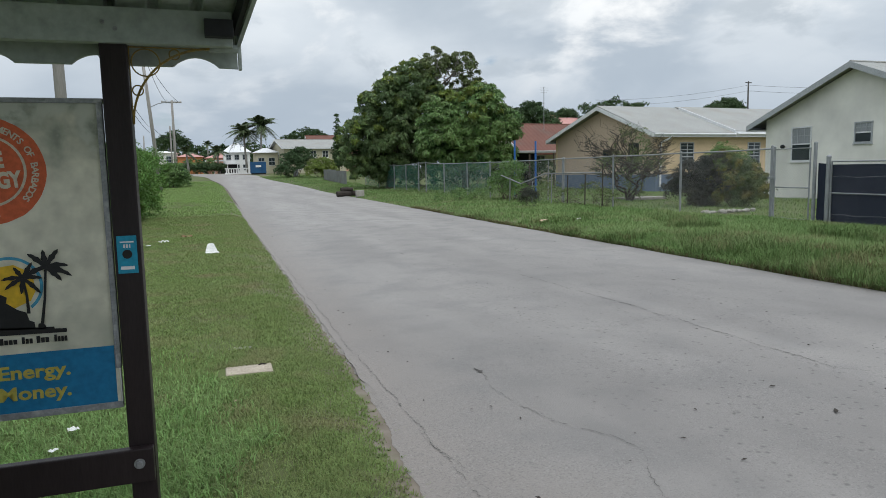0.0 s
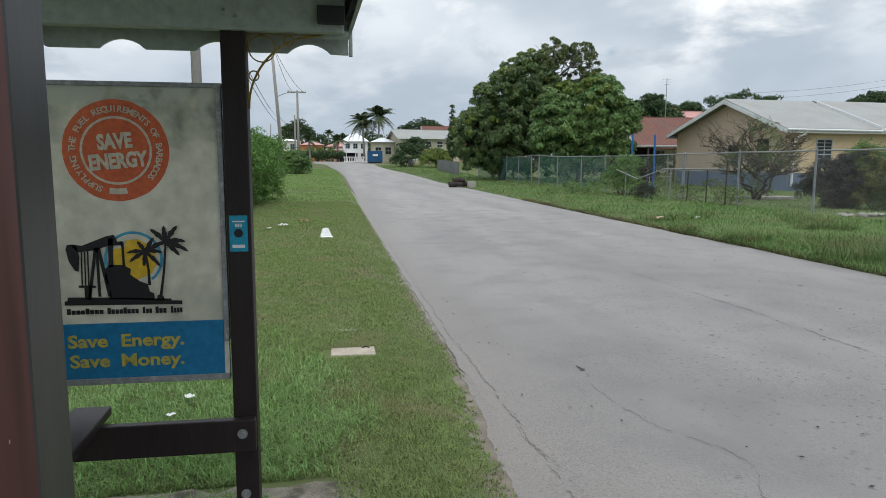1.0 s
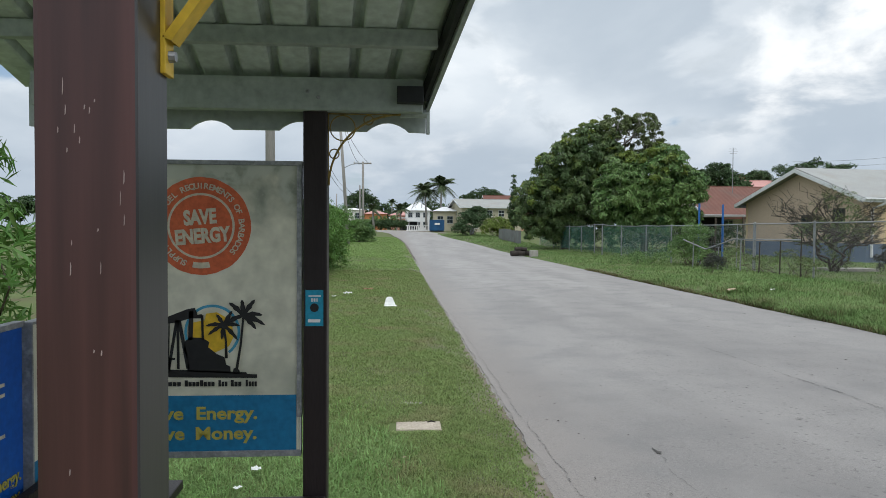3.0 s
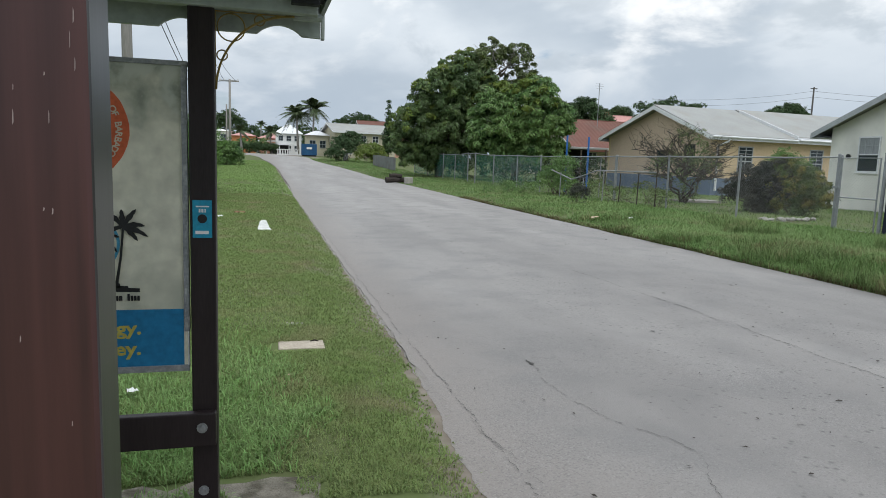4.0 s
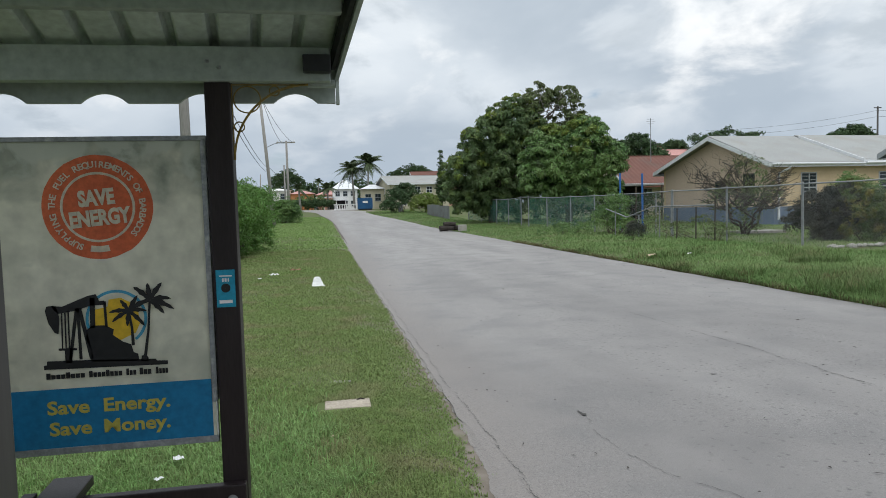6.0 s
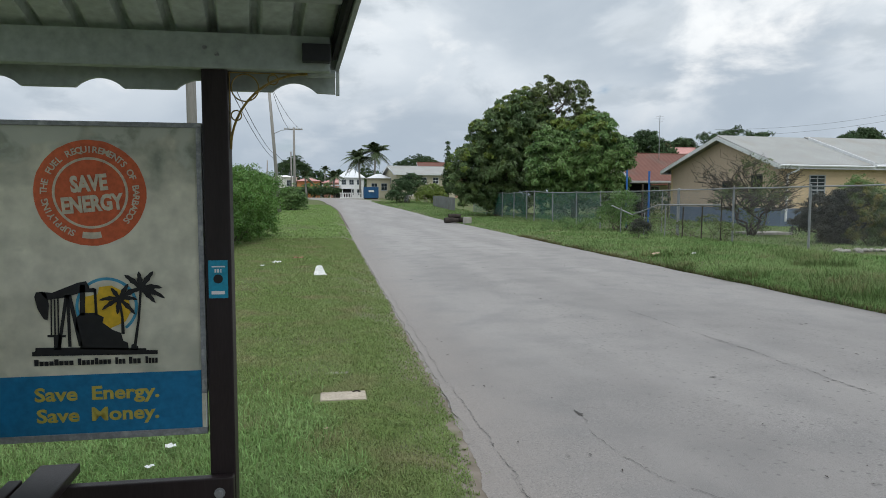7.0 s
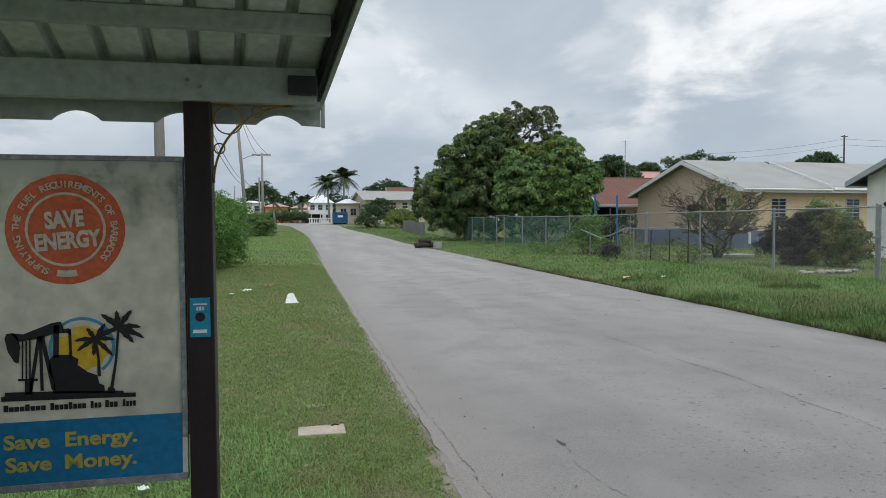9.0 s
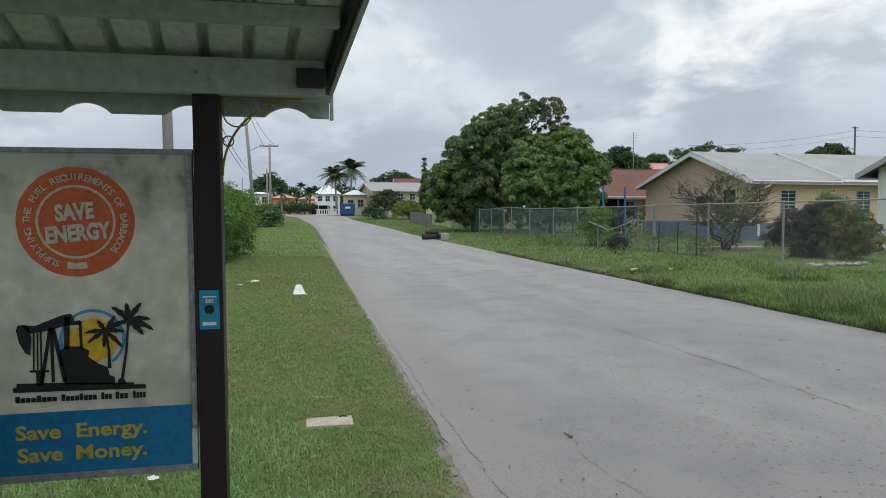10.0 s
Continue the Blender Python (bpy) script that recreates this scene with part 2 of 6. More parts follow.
M = dict(
    crack=material("dark_crack", (0.10, 0.095, 0.09), (0.07, 0.065, 0.06), 0.95),
    grass=material("lawn_grass", (0.195, 0.275, 0.088), (0.230, 0.284, 0.112), 0.75, 0.55, 9, 0, stain=(0.315, 0.265, 0.160), stain_scale=1.6, stain_lo=0.52, stain_hi=0.8, island=0.18, spec=0.15, trans=0.25),
    tall_grass=material("tall_verge_grass", (0.145, 0.245, 0.078), (0.225, 0.315, 0.125), 0.75, 0.35, 7, 0, stain=(0.29, 0.28, 0.15), stain_scale=1.1, stain_lo=0.54, stain_hi=0.8, island=0.25, spec=0.15, trans=0.25),
    rank_grass=material("rank_verge_grass", (0.118, 0.192, 0.062), (0.175, 0.240, 0.096), 0.8, 0.6, 7, 0, stain=(0.24, 0.20, 0.11), stain_scale=1.6, stain_lo=0.50, stain_hi=0.72, island=0.3, spec=0.12, trans=0.25),
    dry_grass=material("dry_edge_grass", (0.105, 0.088, 0.045), (0.16, 0.145, 0.07), 0.85, 0.6, 9, 0, island=0.35, spec=0.1, trans=0.2),
    red_wood=material("red_brown_stained_wood", (0.094, 0.038, 0.035), (0.052, 0.022, 0.021), 0.38, 8, 26, 0.04, stain=(0.030, 0.015, 0.015), stain_scale=13, stain_lo=0.54, stain_hi=0.72, stretch=(3, 3, 0.12), spec=0.45),
    dark_wood=material("dark_brown_painted_wood", (0.026, 0.0185, 0.0195), (0.019, 0.013, 0.014), 0.45, 6, 60, 0.12, stretch=(3, 3, 0.4), spec=0.28),
    side_grey=material("dark_grey_gloss_side", (0.034, 0.032, 0.033), (0.026, 0.024, 0.025), 0.34, 5, 14, 0.03, stretch=(3, 3, 0.3), spec=0.4),
    chip=material("bare_paint_chip", (0.40, 0.32, 0.30), None, 0.8),
    galv=material("galvanised_steel", (0.36, 0.37, 0.38), (0.26, 0.27, 0.28), 0.5, 8, 60, 0.05, metal=0.6),
    alu=material("weathered_aluminium_frame", (0.33, 0.34, 0.36), (0.22, 0.23, 0.24), 0.55, 20, 90, 0.1, metal=0.35, stain=(0.50, 0.50, 0.50), stain_scale=25),
    roof_sheet=material("pale_green_grey_roof_sheet", (0.57, 0.64, 0.60), (0.50, 0.57, 0.53), 0.5, 2, 30, 0.04, stain=(0.27, 0.32, 0.30), stain_scale=2.5, stain_lo=0.62, stain_hi=0.85),
    trim_grey=material("grey_green_painted_timber", (0.375, 0.42, 0.395), (0.34, 0.385, 0.36), 0.5, 2, 30, 0.04, stain=(0.26, 0.295, 0.275), stain_scale=2, stain_lo=0.62, stain_hi=0.9),
    barge_dark=material("dark_painted_barge_timber", (0.03, 0.032, 0.036), (0.022, 0.023, 0.026), 0.6, 6, 40, 0.1),
    yellow=material("chipped_yellow_paint", (0.70, 0.46, 0.04), (0.56, 0.36, 0.03), 0.5, 12, 60, 0.05),
    old_yellow=material("dull_yellow_iron", (0.36, 0.25, 0.06), (0.17, 0.12, 0.04), 0.6, 30, 90, 0.05),
    panel_white=panel_material(),
    panel_blue=material("printed_blue", (0.015, 0.185, 0.37), (0.012, 0.155, 0.315), 0.4, 4, 40),
    bright_blue=material("printed_royal_blue", (0.010, 0.10, 0.45), (0.010, 0.08, 0.38), 0.35, 4, 40),
    print_orange=material("faded_orange_print", (0.62, 0.135, 0.05), (0.54, 0.11, 0.045), 0.5, 6, 60),
    print_cream=material("cream_print", (0.60, 0.54, 0.42), (0.54, 0.48, 0.37), 0.5, 6, 60),
    print_black=material("black_print", (0.020, 0.020, 0.021), None, 0.45),
    print_yellow=material("yellow_print", (0.50, 0.44, 0.09), (0.44, 0.385, 0.08), 0.5, 6, 60),
    sun_yellow=material("sun_yellow_print", (0.72, 0.47, 0.035), (0.66, 0.42, 0.03), 0.5),
    arc_blue=material("arc_blue_print", (0.07, 0.33, 0.50), (0.06, 0.29, 0.44), 0.5),
    sticker=material("turquoise_sticker", (0.02, 0.30, 0.46), (0.018, 0.26, 0.40), 0.4, 20, 80),
    concrete=material("weathered_concrete", (0.40, 0.38, 0.34), (0.28, 0.265, 0.24), 0.95, 4, 40, 0.6, stain=(0.16, 0.15, 0.12), stain_scale=3),
    rough_slab=material("crumbled_aggregate_concrete", (0.27, 0.245, 0.20), (0.17, 0.152, 0.122), 0.95, 14, 110, 1.0, stain=(0.10, 0.09, 0.065), stain_scale=11, stain_lo=0.5, stain_hi=0.66),
    white_litter=material("white_foam", (0.80, 0.80, 0.78), (0.72, 0.72, 0.70), 0.6),
    brown_litter=material("brown_card", (0.32, 0.17, 0.10), (0.25, 0.13, 0.08), 0.8),
    tan_litter=material("tan_card", (0.55, 0.42, 0.30), (0.45, 0.34, 0.24), 0.8),
    pole_wood=material("grey_weathered_pole", (0.33, 0.315, 0.29), (0.25, 0.235, 0.215), 0.9, 2, 25, 0.3, stretch=(3, 3, 0.2)),
    black_cable=material("black_cable", (0.03, 0.03, 0.035), None, 0.7),
    bark=material("grey_brown_bark", (0.13, 0.105, 0.08), (0.085, 0.07, 0.055), 0.95, 4, 30, 0.5),
    twig=material("dry_grey_twig", (0.09, 0.078, 0.066), (0.06, 0.052, 0.044), 0.95, 6, 40, 0.2),
    # both mango leaf stains put lit and shaded clusters into the colour
    leaf_dark=material("dark_mango_leaf", (0.094, 0.150, 0.058), (0.150, 0.215, 0.084), 0.42, 0.5, 6, 0, stain=(0.20, 0.275, 0.09), stain_scale=1.0, stain_lo=0.54, stain_hi=0.68, island=0.35, spec=0.35, trans=0.32),
    leaf_green=material("fresh_mango_leaf", (0.115, 0.205, 0.062), (0.185, 0.285, 0.090), 0.42, 0.6, 6, 0, stain=(0.045, 0.11, 0.03), stain_scale=1.1, stain_lo=0.52, stain_hi=0.7, island=0.35, spec=0.35, trans=0.2),
    lush_grass=material("lush_green_grass", (0.205, 0.335, 0.108), (0.26, 0.372, 0.142), 0.7, 1.5, 9, 0, island=0.35, spec=0.2, trans=0.3),
    cover_stone=material("pale_warm_cover_concrete", (0.46, 0.40, 0.32), (0.36, 0.31, 0.25), 0.95, 9, 60, 0.6, stain=(0.20, 0.17, 0.13), stain_scale=8, stain_lo=0.58),
    pole_dark=material("dark_timber_pole", (0.10, 0.095, 0.09), (0.075, 0.07, 0.066), 0.9, 2, 25, 0.3),
    curtain=material("grey_net_curtain", (0.34, 0.36, 0.37), (0.25, 0.265, 0.275), 0.9, 12, 60, stretch=(6, 6, 0.3)),
    lawn_far=material("distant_lawn_grass", (0.220, 0.340, 0.104), (0.258, 0.360, 0.130), 0.75, 0.25, 3, 0, island=0.18, spec=0.15, trans=0.25),
    leaf_olive=material("olive_leaf", (0.11, 0.145, 0.055), (0.155, 0.185, 0.075), 0.5, 0.8, 6, 0, island=0.4, spec=0.3, trans=0.2),
    leaf_hedge=material("bright_hedge_leaf", (0.095, 0.195, 0.042), (0.150, 0.275, 0.064), 0.5, 1.0, 6, 0, island=0.3, spec=0.3, trans=0.25),
    leaf_far=material("distant_leaf", (0.048, 0.086, 0.036), (0.076, 0.120, 0.048), 0.6, 0.2, 3, 0, island=0.4, spec=0.2, trans=0.1),
    leaf_purple=material("dark_purple_brown_leaf", (0.030, 0.040, 0.030), (0.060, 0.058, 0.044), 0.5, 1.5, 8, 0, island=0.5, spec=0.3, trans=0.12),
    leaf_yellowing=material("yellowing_leaf", (0.075, 0.115, 0.042), (0.115, 0.15, 0.05), 0.5, 1.5, 8, 0, stain=(0.25, 0.22, 0.065), stain_scale=2.2, stain_lo=0.47, stain_hi=0.62, island=0.5, spec=0.3, trans=0.2),
    leaf_yellow=material("yellow_green_leaf", (0.20, 0.25, 0.05), (0.14, 0.20, 0.045), 0.5, 0.6, 6, 0, island=0.35, spec=0.3, trans=0.25),
    leaf_red=material("red_flower", (0.35, 0.05, 0.03), (0.20, 0.07, 0.03), 0.6, 0.6, 6, 0, island=0.4),
    leaf_palm=material("palm_leaf", (0.060, 0.088, 0.040), (0.088, 0.118, 0.052), 0.5, 0.5, 6, 0, island=0.4, spec=0.3, trans=0.1),
    wall_beige=material("peach_beige_render", (0.66, 0.51, 0.33), (0.60, 0.46, 0.295), 0.9, 0.7, 30, 0.2, stain=(0.46, 0.35, 0.21), stain_scale=0.8, stain_lo=0.55, stain_hi=0.8),
    # gable tone of the beige house, darker and browner than its front
    gable_tan=material("tan_brown_gable", (0.58, 0.455, 0.35), (0.52, 0.405, 0.31), 0.9, 0.7, 30, 0.2),
    plinth=material("blue_grey_plinth", (0.17, 0.22, 0.30), (0.13, 0.17, 0.24), 0.9, 1.5, 30, 0.2),
    wall_cream=material("pale_cream_render", (0.80, 0.785, 0.735), (0.765, 0.75, 0.70), 0.9, 0.4, 0.7, 0.02),
    wall_white=material("white_render", (0.78, 0.78, 0.76), (0.70, 0.70, 0.69), 0.9, 0.6, 30, 0.1),
    wall_ochre=material("dull_ochre_render", (0.50, 0.46, 0.34), (0.44, 0.405, 0.30), 0.9, 0.5, 20, 0.1),
    wall_orange=material("orange_render", (0.62, 0.27, 0.12), (0.56, 0.23, 0.10), 0.9, 0.5, 20, 0.1),
    wall_pink=material("salmon_render", (0.60, 0.34, 0.25), (0.54, 0.30, 0.22), 0.9, 0.5, 20, 0.1),
    roof_grey=material("beige_grey_roof_sheet", (0.34, 0.345, 0.33), (0.30, 0.302, 0.288), 0.6, 0.8, 20, 0.1, stain=(0.29, 0.275, 0.24), stain_scale=0.7, stain_lo=0.5, stain_hi=0.75),
    roof_red=material("faded_red_roof", (0.17, 0.072, 0.052), (0.14, 0.06, 0.044), 0.7, 0.8, 20, 0.1, stain=(0.13, 0.08, 0.062), stain_scale=0.6),
    roof_pink=material("pale_pink_roof", (0.56, 0.30, 0.27), (0.50, 0.26, 0.235), 0.7, 0.8, 20, 0.1),
    white_paint=material("white_painted_trim", (0.76, 0.77, 0.78), (0.68, 0.69, 0.70), 0.5, 3, 30, 0.05),
    grey_trim=material("grey_painted_trim", (0.42, 0.44, 0.46), (0.36, 0.375, 0.39), 0.5, 3, 30, 0.05),
    dark_frame=material("dark_window_frame", (0.05, 0.05, 0.052), None, 0.6),
    # near-black colour standing in for deep shade
    shade_black=material("interior_shade_black", (0.02, 0.02, 0.022), None, 0.9),
    window_glass=glass_material(),
    navy_cloth=material("navy_shade_cloth", (0.016, 0.021, 0.038), (0.026, 0.032, 0.052), 0.9, 4, 80, 0.4),
    green_cloth=material("green_shade_net", (0.018, 0.12, 0.088), (0.026, 0.15, 0.11), 0.9, 2, 50, 0.3),
    blue_pipe=material("blue_painted_pipe", (0.03, 0.14, 0.42), (0.025, 0.11, 0.33), 0.5),
    blue_skip=material("blue_painted_steel", (0.022, 0.10, 0.22), (0.018, 0.075, 0.17), 0.6, 1, 20, 0.1),
    old_sheet=material("grey_corrugated_sheet", (0.21, 0.22, 0.215), (0.15, 0.16, 0.155), 0.7, 1.0, 15, 0.1, stain=(0.15, 0.12, 0.095), stain_scale=0.9),
    stump=material("dark_rotten_wood", (0.055, 0.045, 0.038), (0.035, 0.03, 0.026), 0.95, 5, 30, 0.6),
)


# ---- mesh helpers ----
def mesh_from(name, verts, faces, mat, smooth=False):
    me = bpy.data.meshes.new(name)
    me.from_pydata([tuple(v) for v in verts], [], [tuple(f) for f in faces])
    for m in (mat if isinstance(mat, (list, tuple)) else [mat]):
        me.materials.append(m)
    if smooth:
        me.polygons.foreach_set("use_smooth", [True] * len(me.polygons))
    me.update()
    return me


def fast_mesh(name, verts, tris, mat):
    """A mesh of triangles from arrays."""
    me = bpy.data.meshes.new(name)
    verts, tris = np.asarray(verts, np.float32), np.asarray(tris, np.int32)
    me.vertices.add(len(verts)); me.vertices.foreach_set("co", verts.ravel())
    me.loops.add(tris.size); me.loops.foreach_set("vertex_index", tris.ravel())
    me.polygons.add(len(tris))
    me.polygons.foreach_set("loop_start", np.arange(0, tris.size, 3, dtype=np.int32))
    me.polygons.foreach_set("loop_total", np.full(len(tris), 3, np.int32))
    me.materials.append(mat)
    me.update(calc_edges=True)
    return me


def part(name, bm, mat, parent=None, label="", smooth=False):
    """Links a bmesh as one mesh object under a thing or a part."""
    me = bpy.data.meshes.new(name)
    bmesh.ops.recalc_face_normals(bm, faces=bm.faces)
    bm.to_mesh(me)
    bm.free()
    for m in (mat if isinstance(mat, (list, tuple)) else [mat]):
        me.materials.append(m)
    if smooth:
        me.polygons.foreach_set("use_smooth", [True] * len(me.polygons))
    ob = new(name, me)
    if parent:
        ob.parent = parent
    if label:
        tagged(ob, label)
    return ob


def under(name, me, parent, label=""):
    ob = new(name, me)
    ob.parent = parent
    if label:
        tagged(ob, label)
    return ob


def thing(name, at, label, category, group="", kind="", turn=0.0):
    ob = new(name)
    ob.empty_display_size = 0.2
    ob.matrix_basis = pose(*at, 0, 0, turn)
    return tagged(ob, label, category, group, kind)


def bx(bm, x0, x1, y0, y1, z0, z1, bevel=0.0, m=None):
    mat = Matrix.Translation(((x0 + x1) / 2, (y0 + y1) / 2, (z0 + z1) / 2)) @ Matrix.Diagonal((x1 - x0, y1 - y0, z1 - z0, 1))
    r = bmesh.ops.create_cube(bm, size=1, matrix=(m @ mat) if m else mat)
    if bevel:
        es = list({e for v in r["verts"] for e in v.link_edges})
        bmesh.ops.bevel(bm, geom=es, offset=bevel, segments=2, affect="EDGES", profile=0.6)
    return bm


def box(*a, **k):
    return bx(bmesh.new(), *a, **k)


def tube(bm, pts, radii, seg=8, cap=True):
    pts = [Vector(p) for p in pts]
    if not isinstance(radii, (list, tuple)):
        radii = [radii] * len(pts)
    rings = []
    side = None
    for i, p in enumerate(pts):
        d = (pts[min(i + 1, len(pts) - 1)] - pts[max(i - 1, 0)]).normalized()
        if side is None:
            side = d.orthogonal().normalized()
        else:
            side = (side - d * side.dot(d))
            side = side.normalized() if side.length > 1e-6 else d.orthogonal().normalized()
        o = d.cross(side)
        rings.append([bm.verts.new(p + radii[i] * (math.cos(2 * math.pi * k / seg) * side + math.sin(2 * math.pi * k / seg) * o)) for k in range(seg)])
    for a, b in zip(rings, rings[1:]):
        for k in range(seg):
            bm.faces.new((a[k], a[(k + 1) % seg], b[(k + 1) % seg], b[k]))
    if cap:
        bm.faces.new(rings[0][::-1]); bm.faces.new(rings[-1])
    return bm


def slab(bm, outline, axis, lo, hi):
    """A flat outline, given in two coordinates, made thick along the third axis."""
    def at(p, w):
        return {"x": (w, p[0], p[1]), "y": (p[0], w, p[1]), "z": (p[0], p[1], w)}[axis]
    a = [bm.verts.new(at(p, lo)) for p in outline]
    b = [bm.verts.new(at(p, hi)) for p in outline]
    bm.faces.new(a); bm.faces.new(b[::-1])
    n = len(outline)
    for i in range(n):
        bm.faces.new((a[i], b[i], b[(i + 1) % n], a[(i + 1) % n]))
    return bm


def lerp(a, b, t):
    return a + (b - a) * t


def smooth01(t):
    t = min(max(t, 0.0), 1.0)
    return t * t * (3 - 2 * t)


# ---- the lie of the land ----
def rise(y):
    """The ground climbs gently beyond 45 m."""
    y = min(max(y, -40.0), 400.0)
    if y < 40: return 0.0
    if y < 50: return (y - 40) ** 2 / 20 * 0.0183
    return (min(y, 118.0) - 45) * 0.0183


LEFT_EDGE = [(0.99, -30), (0.99, 0), (1.0, 20), (1.1, 40), (0.98, 60), (0.08, 80), (-2.3, 104), (-12, 114), (-34, 125), (-70, 134)]
RIGHT_EDGE = [(7.38, -30), (7.38, 0), (7.4, 20), (7.58, 40), (7.1, 60), (6.1, 80), (5.3, 104), (-5, 121), (-31, 133), (-68, 143)]


def side_at(points, y):
    """Where a road edge lies at a distance y along the straight."""
    for (x0, y0), (x1, y1) in zip(points, points[1:7]):
        if y <= y1:
            return x0 + (x1 - x0) * (y - y0) / (y1 - y0)
    return points[6][0]


def edge_at(points, s):
    i = min(int(s), len(points) - 2)
    f = s - i
    p = [Vector(points[min(max(j, 0), len(points) - 1)]) for j in (i - 1, i, i + 1, i + 2)]
    return 0.5 * (2 * p[1] + (p[2] - p[0]) * f + (2 * p[0] - 5 * p[1] + 4 * p[2] - p[3]) * f * f + (3 * p[1] - p[0] - 3 * p[2] + p[3]) * f ** 3)


def verge(x, y):
    """Height of the ground beside the road."""
    z = rise(y)
    if y > 95:
        return z
    if x < 3.0:
        e = side_at(LEFT_EDGE, y)
        if x < e:
            hump = 0.16 * math.exp(-((y - 33.0) / 2.2) ** 2) * smooth01((e - 1.0 - x) / 1.5)
            return z + 0.10 * smooth01((e - x) / 0.55) + 0.025 * noise.noise((x * 0.6, y * 0.35, 3.0)) * smooth01((e - 0.07 - x) / 1.0) + hump
    else:
        e = side_at(RIGHT_EDGE, y)
        if x > e:
            return z + 0.10 * smooth01((x - e) / 1.2) + 0.07 * noise.noise((x * 0.5, y * 0.3, 9.0)) * smooth01((x - e - 0.1) / 1.5)
    return z - 0.05


def build_ground():
    xs = sorted(set([-400, -250, -150, -90, -60, -40, -28, -20, -14, -10, -7, 500, 300, 180, 110, 80, 60, 45, 36, 30, 26, 22, 19, 17, 15, 13, 12]
                    + [round(-5 + 0.25 * i, 2) for i in range(22)] + [0.6, 0.7, 0.8, 0.88, 0.94, 0.985, 1.1, 2.5, 4, 5.4, 5.8, 6.2, 6.6, 6.9, 7.1, 7.25, 7.385, 7.5, 7.7, 7.9, 8.2, 8.6, 9, 9.5, 10, 10.5, 11]))
    ys = sorted(set([-60, -30, -15, -8, -4, -2] + [round(0.5 * i, 2) for i in range(41)] + [21 + i for i in range(30)] + [52 + 3 * i for i in range(26)] + [135, 150, 180, 240, 330, 450, 700, 1200]))
    verts = [(x, y, verge(x, y)) for y in ys for x in xs]
    n = len(xs)
    faces = [(j * n + i, j * n + i + 1, (j + 1) * n + i + 1, (j + 1) * n + i) for j in range(len(ys) - 1) for i in range(n - 1)]
    g = new("ground", mesh_from("ground", verts, faces, SOIL, True))
    tagged(g, "grass-covered level ground beside the road", "ground", kind="structure")


def build_road():
    steps, cross = 720, 14
    verts, faces = [], []
    for i in range(steps + 1):
        s = (len(LEFT_EDGE) - 1) * i / steps
        a, b = edge_at(LEFT_EDGE, s), edge_at(RIGHT_EDGE, s)
        near = a.y < 60
        wob = 0.03 * noise.noise((a.y * 1.3, 0, 0)) + 0.045 * noise.noise((a.y * 3.1, 5, 0)) if near else 0
        wob2 = 0.06 * noise.noise((b.y * 0.8, 8, 0)) if near else 0
        for k in range(cross + 1):
            f = k / cross
            p = a.lerp(b, f)
            p.x += lerp(wob, wob2, f)
            verts.append((p.x, p.y, rise(p.y) + 0.012 + 0.05 * (1 - (2 * f - 1) ** 2)))
    for i in range(steps):
        for k in range(cross):
            o = i * (cross + 1) + k
            faces.append((o, o + 1, o + cross + 2, o + cross + 1))
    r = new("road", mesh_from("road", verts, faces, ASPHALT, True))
    tagged(r, "worn pale grey asphalt road with fine cracks", "road", kind="structure")
    # crumbling concrete haunch along the lawn
    bm = bmesh.new()
    prev = None
    y = 0.4
    while y < 34:
        w0 = 0.935 + 0.03 * noise.noise((y * 1.1, 3, 1)) + 0.03 * noise.noise((y * 5.7, 1, 6)) + 0.02 * noise.noise((y * 17, 1, 6)) - 0.09 * smooth01((4.0 - y) / 1.2)
        w1 = 0.972 + 0.03 * smooth01((5.0 - y) / 2.5) + 0.05 * noise.noise((y * 2.3, 7, 2)) + 0.012 * noise.noise((y * 9, 7, 2))
        row = [bm.verts.new((w0, y, verge(w0, y) + 0.003)), bm.verts.new((w0 + 0.02, y, verge(w0 + 0.02, y) + 0.004)), bm.verts.new((w1 - 0.01, y, 0.017)), bm.verts.new((w1 + 0.07, y, 0.0115))]
        if prev:
            for k in range(3):
                bm.faces.new((prev[k], prev[k + 1], row[k + 1], row[k]))
        prev = row
        y += 0.03 if y < 10 else 0.1
    seam = [(1.03 + 0.06 * smooth01((4.8 - 0.2 * k) / 3.0) + 0.03 * noise.noise((0.2 * k * 2.3, 4, 4)), 1.2 + 0.2 * k) for k in range(60)]
    tagged(part("road_edge_strip", bm, ASPHALT), "crumbling dusty strip along the road edge", "road edge", kind="structure")
    bm = bmesh.new()
    crack_line(bm, seam, 0.0035)
    tagged(part("edge_crack", bm, M["crack"]), "dark broken seam along the asphalt edge", "crack", kind="stuff")


